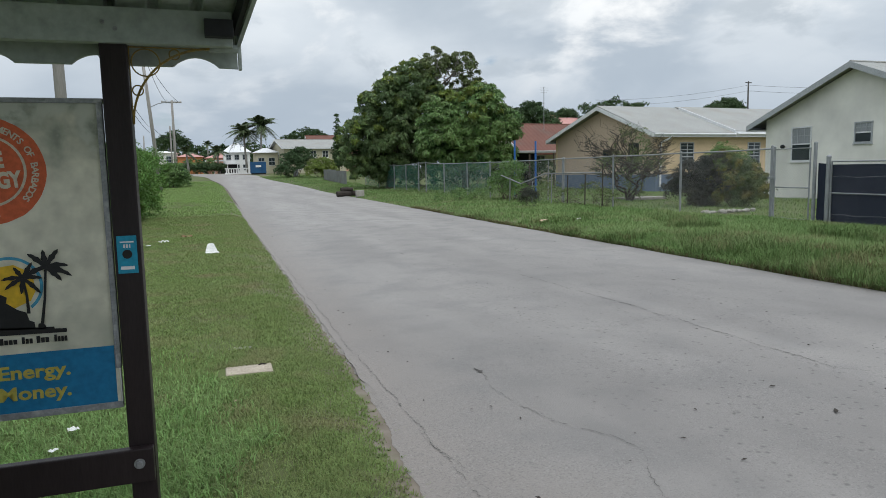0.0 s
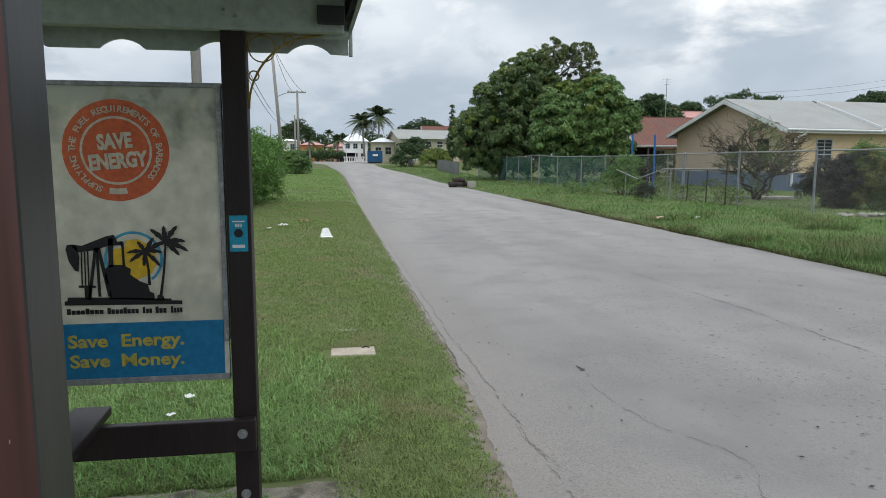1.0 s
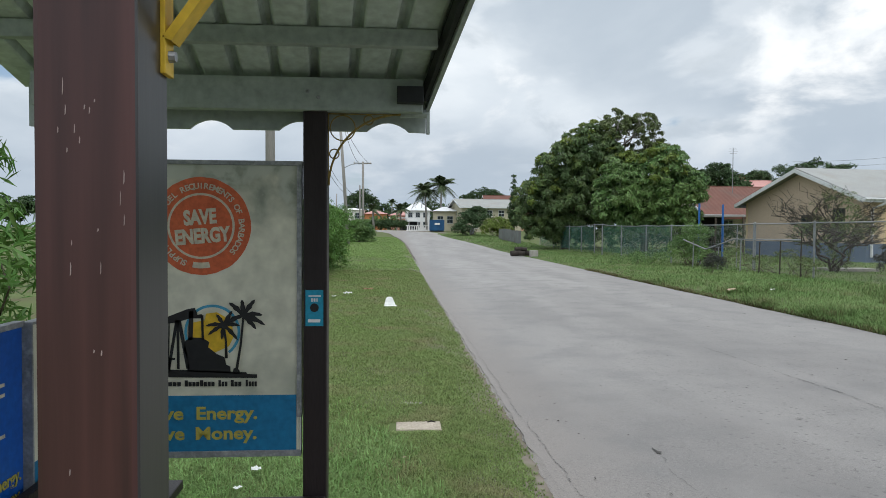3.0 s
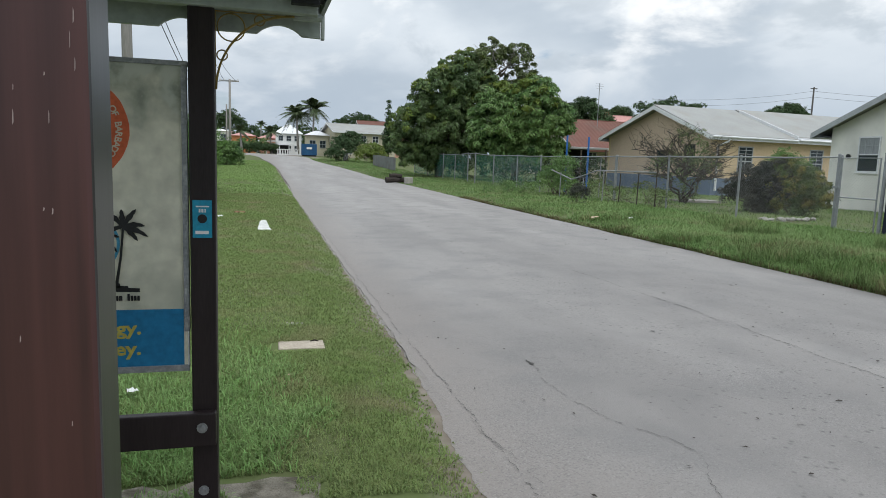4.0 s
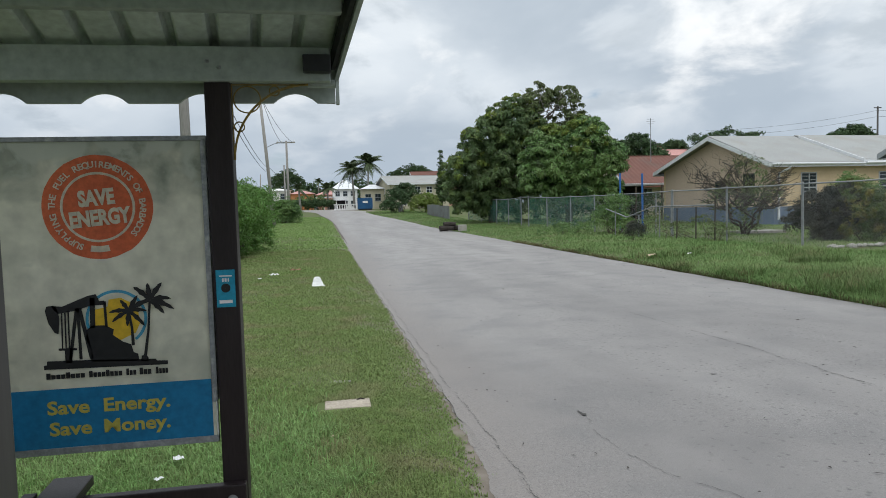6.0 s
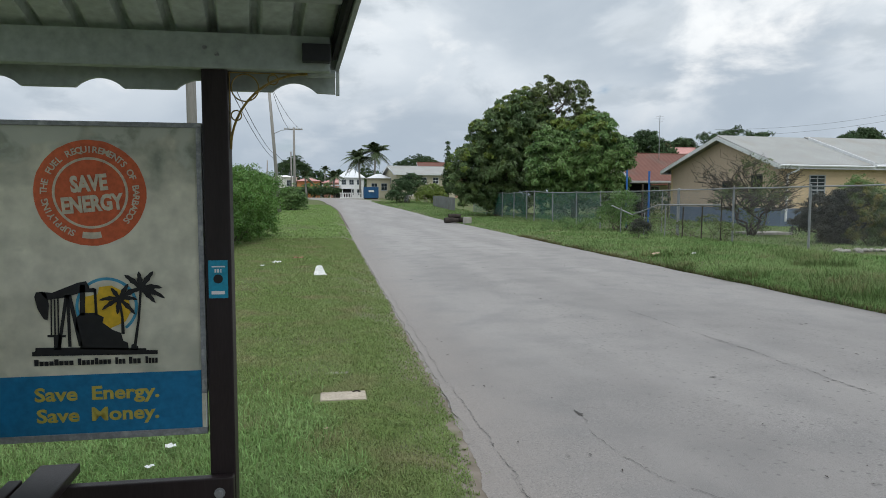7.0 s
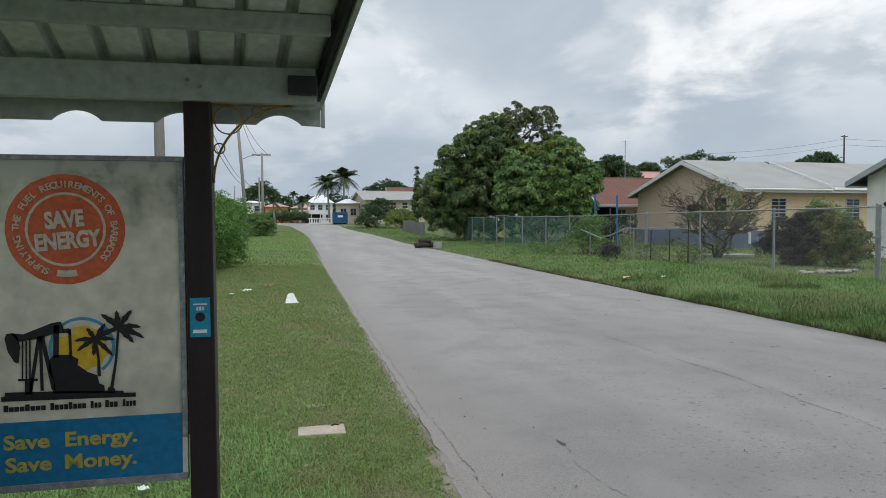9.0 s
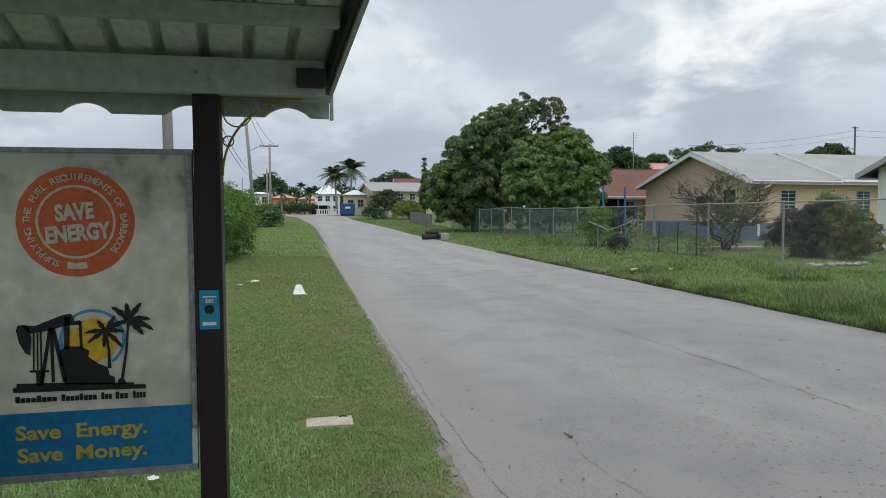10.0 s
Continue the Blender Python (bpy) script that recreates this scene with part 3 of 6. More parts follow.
def crack_line(bm, pts, w):
    """A thin dark wandering crack laid on the road."""
    rnd = random.Random(len(pts) * 17 + int(pts[0][0] * 100))
    line = []
    for (x0, y0), (x1, y1) in zip(pts, pts[1:]):
        n = max(2, int(math.hypot(x1 - x0, y1 - y0) / 0.025))
        for i in range(n):
            f = i / n
            line.append((lerp(x0, x1, f) + rnd.uniform(-0.012, 0.012) + 0.03 * noise.noise((lerp(y0, y1, f) * 3.1, w * 300, x0 * 0.2)), lerp(y0, y1, f) + rnd.uniform(-0.008, 0.008)))
    prev = None
    for i, (x, y) in enumerate(line):
        ww = w * rnd.uniform(0.2, 1.3)
        f = (x - 0.97) / 6.41
        z = 0.0165 + 0.05 * (1 - (2 * f - 1) ** 2)
        row = [bm.verts.new((x - ww * 0.5, y - ww, z)), bm.verts.new((x + ww * 0.5, y + ww, z))]
        if prev and noise.noise((i * 0.17, w * 900, x)) > -0.3:
            bm.faces.new((prev[0], prev[1], row[1], row[0]))
        prev = row


def build_cracks():
    bm = bmesh.new()
    rnd = random.Random(4)
    crack_line(bm, CRACK_A, 0.006)
    crack_line(bm, CRACK_B, 0.0026)
    crack_line(bm, [(1.80, 4.36), (1.81, 4.22)], 0.020)
    crack_line(bm, CRACK_C, 0.002)
    crack_line(bm, CRACK_D, 0.0016)
    for _ in range(12):
        x, y = rnd.uniform(1.6, 6.8), rnd.uniform(2.6, 9)
        crack_line(bm, [(x, y), (x + rnd.uniform(-0.25, 0.25), y + rnd.uniform(0.1, 0.35)), (x + rnd.uniform(-0.4, 0.4), y + rnd.uniform(0.3, 0.7))], 0.0012)
    tagged(part("road_crack", bm, M["crack"]), "fine dark cracks in the asphalt", "crack", kind="stuff")
    # loose leaves and grit on the asphalt
    bm = bmesh.new()
    for _ in range(260):
        x, y = rnd.uniform(1.2, 7.0), 2.3 + rnd.random() ** 1.5 * 18
        f = (x - 0.97) / 6.41
        z = 0.02 + 0.05 * (1 - (2 * f - 1) ** 2)
        s, a = rnd.uniform(0.004, 0.014) * (2.2 if _ % 17 == 0 else 1), rnd.uniform(0, 6.28)
        d, e = Vector((math.cos(a), math.sin(a), 0)) * s * 1.6, Vector((-math.sin(a), math.cos(a), 0)) * s * 0.5
        c = Vector((x, y, z))
        vs = [bm.verts.new(c + d), bm.verts.new(c + e + Vector((0, 0, 0.004))), bm.verts.new(c - d), bm.verts.new(c - e)]
        bm.faces.new(vs)
    tagged(part("road_debris", bm, M["stump"]), "small dark fallen leaves and grit on the road", "debris", kind="stuff")


CRACK_A = [(3.98, 8.2), (4.03, 7.4), (4.09, 6.44), (4.14, 5.84), (4.14, 5.28), (4.17, 4.67), (4.17, 4.04), (4.2, 3.3)]
CRACK_B = [(1.82, 4.30), (1.76, 3.95), (1.75, 3.66), (1.79, 3.42), (1.86, 3.15), (2.01, 2.85), (2.09, 2.6), (1.95, 2.35), (1.85, 2.1)]
CRACK_C = [(1.09, 3.56), (1.06, 3.27), (1.12, 2.9), (1.16, 2.5)]
CRACK_D = [(4.18, 3.3), (4.45, 3.05), (4.75, 2.9), (5.1, 2.6)]
build_ground()
build_road()
build_cracks()


# ---- bus shelter ----
def lean(x, y):
    """The shelter stands at a slight angle to the road."""
    return x + 0.023 * (2.4 - y)


def roof_z(y):
    """Underside of the roof, which rises from both ends to a ridge."""
    return 2.136 + 0.28 * (min(2.4 - y, y - 0.3))


def flare(x, y):
    """The roadside roof edge flares out towards the ridge."""
    k = min(2.47 - y, 1.12)
    return x + (0.132 * k * (x + 1.45) / 1.56 if x > -1.45 else 0.0)


def timber(x0, x1, y0, y1, z0, z1, bevel=0.004):
    """A bar that follows the shelter's own lines."""
    bm = box(x0, x1, y0, y1, z0, z1, bevel=bevel)
    for v in bm.verts:
        v.co.x = lean(v.co.x, v.co.y)
    return bm


def bolt(parent, x, y, z, r=0.011, face="y"):
    bm = bmesh.new()
    bmesh.ops.create_cone(bm, cap_ends=True, segments=12, radius1=r * 1.5, radius2=r * 1.5, depth=0.003, matrix=Matrix.Rotation(radians(90), 4, "X"))
    bmesh.ops.create_cone(bm, cap_ends=True, segments=6, radius1=r, radius2=r * 0.85, depth=0.009, matrix=Matrix.Translation((0, -0.005, 0)) @ Matrix.Rotation(radians(90), 4, "X"))
    bmesh.ops.translate(bm, vec=(x, y, z), verts=bm.verts)
    return part("bolt", bm, M["galv"], parent, "round galvanised bolt head")


def iron_bracket(parent, x, y, z, size, bar, mat, label, straight=False):
    """A scrolled iron corner bracket that runs out from a post under the beam."""
    bm = bmesh.new()
    bx(bm, x, x + bar * 0.4, y - bar, y + bar, z - size, z, 0.001)
    bx(bm, x, x + size, y - bar, y + bar, z - bar * 0.5, z, 0.001)
    arc = []
    for i in range(17):
        a = radians(90 * i / 16)
        if straight:
            arc.append((x + bar * 0.5 + size * 0.62 * i / 16, z - size + 0.032 + (size - 0.036) * i / 16))
        else:
            arc.append((x + size * (1 - math.cos(a) ** 1.0) * 1.0 + bar * 0.4, z - size + size * math.sin(a)))
    prev = None
    for i, (ax, az) in enumerate(arc):
        a = radians(24 if straight else 90 * i / 16)
        nx, nz = math.cos(a) * max(bar * 0.35, 0.0035), -math.sin(a) * max(bar * 0.35, 0.0035)
        row = [bm.verts.new((ax - nx, y - bar, az - nz)), bm.verts.new((ax + nx, y - bar, az + nz)), bm.verts.new((ax + nx, y + bar, az + nz)), bm.verts.new((ax - nx, y + bar, az - nz))]
        if prev:
            for k in range(4):
                bm.faces.new((prev[k], prev[(k + 1) % 4], row[(k + 1) % 4], row[k]))
        prev = row
    br = part("corner_bracket", bm, mat, parent, label)
    if straight:
        bm = bmesh.new()
        bmesh.ops.create_cone(bm, cap_ends=True, segments=8, radius1=0.006, radius2=0.005, depth=0.006, matrix=Matrix.Translation((x + bar * 0.4 + 0.003, y, z - size + 0.018)) @ Matrix.Rotation(radians(90), 4, "Y"))
        part("bolt", bm, M["galv"], br, "small dark bolt head")
        return br
    for cx, cz, r in ((0.20, 0.20, 0.175), (0.085, 0.56, 0.065), (0.56, 0.085, 0.065)):
        bm = bmesh.new()
        tube(bm, [(x + size * cx + size * r * math.cos(t), y, z - size * cz + size * r * math.sin(t)) for t in [2 * math.pi * k / 24 for k in range(25)]], max(bar * 0.3, 0.0025), 6, False)
        part("scroll_ring", bm, mat, br)
    return br


def build_shelter():
    sh = thing("bus_shelter", (0, 0, 0), "roadside bus shelter with dark timber posts and a pale ribbed roof", "bus shelter")
    # front post at the far end
    part("post", box(-0.365, -0.275, 2.34, 2.43, 0.04, 2.13, bevel=0.006), M["dark_wood"], sh, "square dark brown painted timber post")
    # front post at the near end
    bm = box(-0.041, 0.041, -0.0465, 0.0465, 0.02, 2.12, bevel=0.005)
    bmesh.ops.transform(bm, matrix=pose(-0.2785, 0.3575, 0, 0, 0, 2.2), verts=bm.verts)
    # the +x face gets a dark grey colour, the other faces red-brown
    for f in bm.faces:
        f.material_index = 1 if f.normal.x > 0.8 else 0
    near = part("post", bm, [M["red_wood"], M["side_grey"]], sh, "red-brown stained timber post with chipped paint")
    # chips in the paint of the near post
    rnd = random.Random(11)
    bm = bmesh.new()
    for u, z, h in ((-0.023, 1.735, .02), (-0.021, 1.70, .012), (-0.006, 1.705, .006), (-0.002, 1.70, .008), (0.002, 1.715, .004), (-0.027, 1.67, .007), (-0.014, 1.672, .011),
                    (-0.010, 1.655, .008), (-0.02, 1.64, .006), (0.025, 1.60, .016), (0.022, 1.568, .018), (0.025, 1.535, .014), (-0.017, 1.50, .006), (0.004, 1.52, .004),
                    (-0.018, 1.46, .016), (0.006, 1.462, .014), (0.0, 1.335, .004), (0.006, 1.332, .007), (-0.02, 1.15, .008), (0.014, 1.02, .006), (0.01, 0.86, .014), (-0.012, 0.80, .01)):
        u, w, h, z = u + 0.006, rnd.uniform(0.0003, 0.0006), h * 0.6, 1.607 + 0.55 * (z - 1.60)
        c = [(u - w, z - h * 0.6), (u + w * 0.6, z - h * 0.4), (u + w, z + h * 0.3), (u - w * 0.2, z + h * 0.6)]
        slab(bm, c, "y", -0.0471, -0.0464)
    bmesh.ops.transform(bm, matrix=pose(-0.2785, 0.3575, 0, 0, 0, 2.2), verts=bm.verts)
    tagged(part("paint_chip", bm, M["chip"], near, "small pale chips of bare wood"), kind="stuff")
    # back posts
    part("post", box(-1.212, -1.120, 2.34, 2.43, 0.04, 2.13, bevel=0.006), M["dark_wood"], sh, "square dark brown painted timber post")
    part("post", timber(-1.212, -1.120, 0.31, 0.40, 0.04, 2.13, 0.006), M["dark_wood"], sh, "square dark brown painted timber post")
    # low end rail with bolts
    part("rail", box(-1.21, -0.278, 2.297, 2.337, 0.412, 0.542, bevel=0.006), M["dark_wood"], sh, "dark timber bench rail")
    bolt(sh, -0.327, 2.294, 0.487, 0.013)
    bolt(sh, -0.327, 2.337, 0.22, 0.013)
    part("rail", timber(-1.21, -0.278, 0.27, 0.31, 0.412, 0.542), M["dark_wood"], sh, "dark timber bench rail")
    # end beams and the side beams
    part("beam", box(-1.34, 0.085, 2.315, 2.365, 2.008, 2.13, bevel=0.004), M["trim_grey"], sh, "grey-green painted end beam")
    for x, z in ((-0.345, 2.077), (-0.305, 2.055)):
        bolt(sh, x, 2.312, z, 0.005)
    part("beam", timber(-1.34, 0.085, 0.33, 0.38, 2.008, 2.13), M["trim_grey"], sh, "grey-green painted end beam")
    # scalloped fascia at the far end
    out = [(-1.42, 2.17), (-1.42, 1.952)]
    x = -1.165
    while x < 0.03:
        out.append((x, 1.952))
        for k in range(1, 10):
            f = k / 10
            out.append((x + 0.165 * f, 1.952 + 0.036 * math.sin(math.pi * f) ** 0.8))
        out.append((x + 0.165, 1.952))
        x += 0.345
    out += [(0.104, 1.950), (0.104, 2.17)]
    part("fascia", slab(bmesh.new(), out, "y", 2.462, 2.482), M["trim_grey"], sh, "scalloped grey-green fascia board")
    # roof sheet with square ribs, seen from below
    bm = bmesh.new()
    prof = []
    x = -1.452
    while x < 0.115:
        # rounded ribs pressed up between flat pans
        prof += [(x, 0.0), (x + 0.088, 0.0), (x + 0.098, 0.004), (x + 0.104, 0.030), (x + 0.109, 0.040), (x + 0.124, 0.040), (x + 0.130, 0.030), (x + 0.136, 0.004)]
        x += 0.143
    prof = [p for p in prof if p[0] < 0.118] + [(0.118, 0.0)]
    rows = []
    for y in (2.50, 1.9, 1.35, 0.8, 0.2):
        z = roof_z(y)
        rows.append([[bm.verts.new((flare(px, y), y, z + pz + t)) for px, pz in prof] for t in (0.0, 0.0012)])
    for a, b in zip(rows, rows[1:]):
        for t in (0, 1):
            for k in range(len(prof) - 1):
                bm.faces.new((a[t][k], a[t][k + 1], b[t][k + 1], b[t][k]))
    part("roof_sheet", bm, M["roof_sheet"], sh, "pale green-grey ribbed metal roof sheet")
    # purlins across
    for y in (2.05, 1.56, 1.14, 0.66):
        z = roof_z(y) + 0.001
        bm = timber(-1.40, flare(0.07, y) - 0.023 * (2.4 - y), y - 0.022, y + 0.022, z - 0.058, z)
        part("purlin", bm, M["trim_grey"], sh, "grey-green painted purlin")
    # rafter and edge trim along the roadside edge
    def along(x0, x1, lo, hi, y0=1.352, y1=2.46):
        bm = bmesh.new()
        for y in (y0, y1):
            z = roof_z(y)
            for px, pz in ((x0, lo), (x1, lo), (x1, hi), (x0, hi)):
                bm.verts.new((flare(px, y), y, z + pz))
        v = list(bm.verts)
        for f in ((0, 1, 2, 3), (7, 6, 5, 4), (0, 4, 5, 1), (1, 5, 6, 2), (2, 6, 7, 3), (3, 7, 4, 0)):
            bm.faces.new([v[i] for i in f])
        return bm
    part("rafter", along(0.082, 0.098, -0.072, -0.004, y1=2.40), M["barge_dark"], sh, "dark painted edge rafter")
    part("rafter", box(-0.012, 0.088, 2.27, 2.312, 2.034, 2.096, bevel=0.004), M["barge_dark"], sh, "dark painted timber block")
    part("edge_trim", along(0.101, 0.116, -0.085, 0.035), M["trim_grey"], sh, "grey metal roof edge trim")
    part("rafter", along(0.082, 0.098, -0.072, -0.004, 0.2, 1.348), M["barge_dark"], sh, "dark painted edge rafter")
    part("edge_trim", along(0.101, 0.116, -0.085, 0.035, 0.2, 1.348), M["trim_grey"], sh, "grey metal roof edge trim")
    part("edge_trim", box(0.1065, 0.120, 2.458, 2.486, 1.946, 2.18, bevel=0.002), M["trim_grey"], sh, "grey corner trim")
    part("gutter_pipe", tube(bmesh.new(), [(0.0, 2.40, 2.012), (0.104, 2.40, 2.014)], 0.016, 10), M["trim_grey"], sh)
    # corner brackets
    iron_bracket(sh, -0.274, 2.375, 2.006, 0.275, 0.006, M["old_yellow"], "dull yellow scrolled iron bracket")
    iron_bracket(sh, -0.2385, 0.392, 1.996, 0.287, 0.0125, M["yellow"], "bright yellow painted iron bracket", True)
    return sh


def glyphs(bm, text, at, size, align="CENTER", bold=0.0, turn=0.0, width=1.0, depth=0.0008):
    """Lettering on a board that faces -y, set at (x, y, z)."""
    cu = bpy.data.curves.new("letters", "FONT")
    cu.body, cu.size, cu.align_x, cu.extrude, cu.offset = text, size, align, depth, bold
    cu.resolution_u = 3
    ob = bpy.data.objects.new("letters", cu)
    scene.collection.objects.link(ob)
    bpy.context.view_layer.update()
    me = bpy.data.meshes.new_from_object(ob.evaluated_get(bpy.context.evaluated_depsgraph_get()))
    me.transform(Matrix.Translation(at) @ Matrix.Rotation(radians(-turn), 4, "Y") @ Matrix.Rotation(radians(90), 4, "X") @ Matrix.Diagonal((width, 1, 1, 1)))
    bm.from_mesh(me)
    bpy.data.objects.remove(ob)
    bpy.data.meshes.remove(me)
    bpy.data.curves.remove(cu)
    return bm


def disc(bm, cx, cz, r0, r1, y, seg=48, a0=0.0, a1=360.0, depth=0.0012, wobble=0.0):
    """A flat ring (or a disc when r0 is 0) facing -y, a little thick."""
    n = seg
    full = abs(a1 - a0) >= 359.9
    prev = first = None
    for i in range(n + (0 if full else 1)):
        a = radians(a0 + (a1 - a0) * i / n)
        w = 1 + wobble * (noise.noise((math.cos(a) * 6, math.sin(a) * 6, 1.0)))
        c, s = math.cos(a), math.sin(a)
        row = [bm.verts.new((cx + r * c, y + d, cz + r * s)) for d in (0, depth) for r in ((r0, r1 * w) if r0 else (0.0001, r1 * w))]
        if prev:
            for q in ((0, 1, 1, 0),):
                bm.faces.new((prev[0], prev[1], row[1], row[0]))
                bm.faces.new((prev[1], prev[3], row[3], row[1]))
        prev = row
        first = first or row
    if full:
        bm.faces.new((prev[0], prev[1], first[1], first[0]))
        bm.faces.new((prev[1], prev[3], first[3], first[1]))
    return bm


def palm_print(bm, cx, cz, r, y, bx0, bz0, ways):
    """A printed palm silhouette with ragged curved fronds on a thin bent trunk."""
    for i, way in enumerate(ways):
        a = radians(way)
        c, sn, L = math.cos(a), math.sin(a), r * (1.0 + 0.15 * math.sin(i * 2.3))
        up, lo = [], []
        for q in range(7):
            f = q / 6
            px, pz = cx + L * f * c, cz + L * f * sn - 0.30 * L * f * f * abs(c) + 0.12 * L * f * abs(c)
            w = r * (0.055 + 0.085 * math.sin(math.pi * min(f * 1.05, 1.0))) * (1.0 if q % 2 else 0.72) * (0.15 if q == 6 else 1.0)
            up.append((px - sn * w, pz + c * w)); lo.append((px + sn * w, pz - c * w))
        slab(bm, up + lo[::-1], "y", y - 0.00008 * i, y + 0.001)
    slab(bm, [(cx - 0.004, cz), (cx + 0.004, cz), ((cx + bx0) / 2 + 0.008, (cz + bz0) / 2), (bx0 + 0.006, bz0), (bx0 - 0.005, bz0), ((cx + bx0) / 2, (cz + bz0) / 2)], "y", y - 0.0007, y + 0.001)


def build_panel():
    """A framed advertising board, drawn for the place it hangs at the shelter's end; its origin is its lower right corner."""
    pn = thing("advert_panel", (-0.372, 2.36, 0.70), "aged cream advertising panel with an orange seal and a blue band", "sign")
    inv = Matrix.Translation((0.372, -2.36, -0.70))

    def put(name, bm, mat, parent=pn, label=""):
        bm.transform(inv)
        return part(name, bm, mat, parent, label)
    F = 2.360
    board = put("board", box(-1.100, -0.377, F, F + 0.022, 0.704, 1.812, bevel=0.001), M["panel_white"], label="mould-stained cream board")
    put("frame_bar", box(-1.112, -0.368, F - 0.010, F + 0.028, 1.803, 1.820, bevel=0.002), M["alu"], label="grey aluminium top bar")
    put("frame_bar", box(-1.108, -0.374, F - 0.006, F + 0.028, 0.690, 0.714, bevel=0.002), M["alu"], label="grey aluminium bottom bar")
    put("frame_bar", box(-1.112, -1.094, F - 0.008, F + 0.027, 0.694, 1.816, bevel=0.002), M["alu"], label="grey aluminium side bar")
    put("frame_bar", box(-0.390, -0.371, F - 0.008, F + 0.027, 0.842, 1.816, bevel=0.002), M["alu"], label="dented aluminium side bar")
    put("frame_bar", box(-0.379, -0.374, F - 0.003, F + 0.024, 0.700, 0.842, bevel=0.001), M["white_paint"], label="white board edge")
    # blue band
    band = put("blue_band", box(-1.094, -0.392, F - 0.002, F, 0.714, 0.927), M["panel_blue"])
    for word, x, z, side in (("Save", -0.956, 0.837, "LEFT"), ("Energy.", -0.538, 0.837, "RIGHT"), ("Save", -0.952, 0.760, "LEFT"), ("Money.", -0.540, 0.760, "RIGHT")):
        bm = glyphs(bmesh.new(), word, (x, F - 0.004, z), 0.067, side, bold=0.0018, width=1.17)
        put("lettering", bm, M["print_yellow"], band, "yellow slogan lettering")
    # orange seal
    cx, cz = -0.747, 1.5715
    seal = put("orange_seal", disc(bmesh.new(), cx, cz, 0, 0.185, F - 0.0015, 64, wobble=0.012), M["print_orange"])
    put("seal_ring", disc(bmesh.new(), cx, cz, 0.116, 0.1245, F - 0.0028, 64), M["print_cream"], seal)
    bm = glyphs(bmesh.new(), "SAVE", (cx - 0.002, F - 0.004, cz + 0.009), 0.075, bold=0.0035, turn=5, width=0.72)
    put("lettering", bm, M["print_cream"], seal, "cream bold lettering")
    bm = glyphs(bmesh.new(), "ENERGY", (cx + 0.006, F - 0.004, cz - 0.062), 0.075, bold=0.0035, turn=5, width=0.72)
    put("lettering", bm, M["print_cream"], seal, "cream bold lettering")
    bm = bmesh.new()
    words = "SUPPLYING THE FUEL REQUIREMENTS OF BARBADOS"
    for i, ch in enumerate(words):
        a = 246 - 286 * i / (len(words) - 1)
        if ch != " ":
            glyphs(bm, ch, (cx + 0.141 * math.cos(radians(a)), F - 0.004, cz + 0.141 * math.sin(radians(a))), 0.031, bold=0.0006, turn=a - 90)
    tagged(put("lettering", bm, M["print_cream"], seal, "small cream lettering round the seal"), kind="stuff")
    bm = disc(bmesh.new(), cx, cz, 0.138, 0.160, F - 0.0030, 10, 258, 282)
    put("name_bar", bm, M["print_cream"], seal)
    # pump and palms against a sun
    y = F - 0.0018
    put("sun_arc", disc(bmesh.new(), -0.707, 1.170, 0.094, 0.104, y, 40, -52, 205), M["arc_blue"], board)
    bm = bmesh.new()
    slab(bm, [(-0.785, 1.205), (-0.735, 1.215), (-0.73, 1.24), (-0.69, 1.245), (-0.655, 1.225), (-0.632, 1.19), (-0.628, 1.15), (-0.645, 1.115), (-0.70, 1.09), (-0.79, 1.15)], "y", y - 0.0012, y)
    put("sun_disc", bm, M["sun_yellow"], board)
    bm = bmesh.new()
    k = y - 0.0026
    def sil(*o): slab(bm, list(o), "y", k, k + 0.001)
    # base, horse head, walking beam, legs, engine house and rising ground
    sil((-0.957, 1.000), (-0.540, 0.993), (-0.540, 1.007), (-0.578, 1.009), (-0.580, 1.016), (-0.64, 1.018), (-0.80, 1.026), (-0.945, 1.030), (-0.947, 1.016), (-0.957, 1.015))
    sil((-0.942, 1.210), (-0.936, 1.226), (-0.915, 1.228), (-0.902, 1.216), (-0.896, 1.180), (-0.902, 1.126), (-0.914, 1.130), (-0.933, 1.165))
    sil((-0.925, 1.228), (-0.885, 1.223), (-0.800, 1.257), (-0.772, 1.262), (-0.764, 1.245), (-0.762, 1.236), (-0.745, 1.238), (-0.742, 1.222), (-0.790, 1.222), (-0.84, 1.206), (-0.90, 1.198))
    for x0, z0, x1, z1, w in ((-0.888, 1.20, -0.892, 1.070, .0024), (-0.877, 1.20, -0.880, 1.070, .0024), (-0.866, 1.21, -0.869, 1.070, .0024), (-0.838, 1.215, -0.868, 1.03, .0055), (-0.834, 1.215, -0.833, 1.03, .0050), (-0.829, 1.215, -0.797, 1.03, .0065),
                              (-0.784, 1.25, -0.788, 1.14, .0085), (-0.744, 1.235, -0.742, 1.14, .0045), (-0.862, 1.085, -0.815, 1.085, .003)):
        sil((x0 - w, z0), (x0 + w, z0), (x1 + w, z1), (x1 - w, z1))
    sil((-0.905, 1.074), (-0.845, 1.072), (-0.845, 1.064), (-0.905, 1.066))
    sil((-0.885, 1.066), (-0.862, 1.066), (-0.862, 1.02), (-0.885, 1.02))
    sil((-0.800, 1.02), (-0.796, 1.06), (-0.812, 1.10), (-0.808, 1.135), (-0.790, 1.150), (-0.745, 1.148), (-0.718, 1.132), (-0.722, 1.112), (-0.690, 1.086), (-0.662, 1.074), (-0.655, 1.045), (-0.640, 1.038), (-0.638, 1.012))
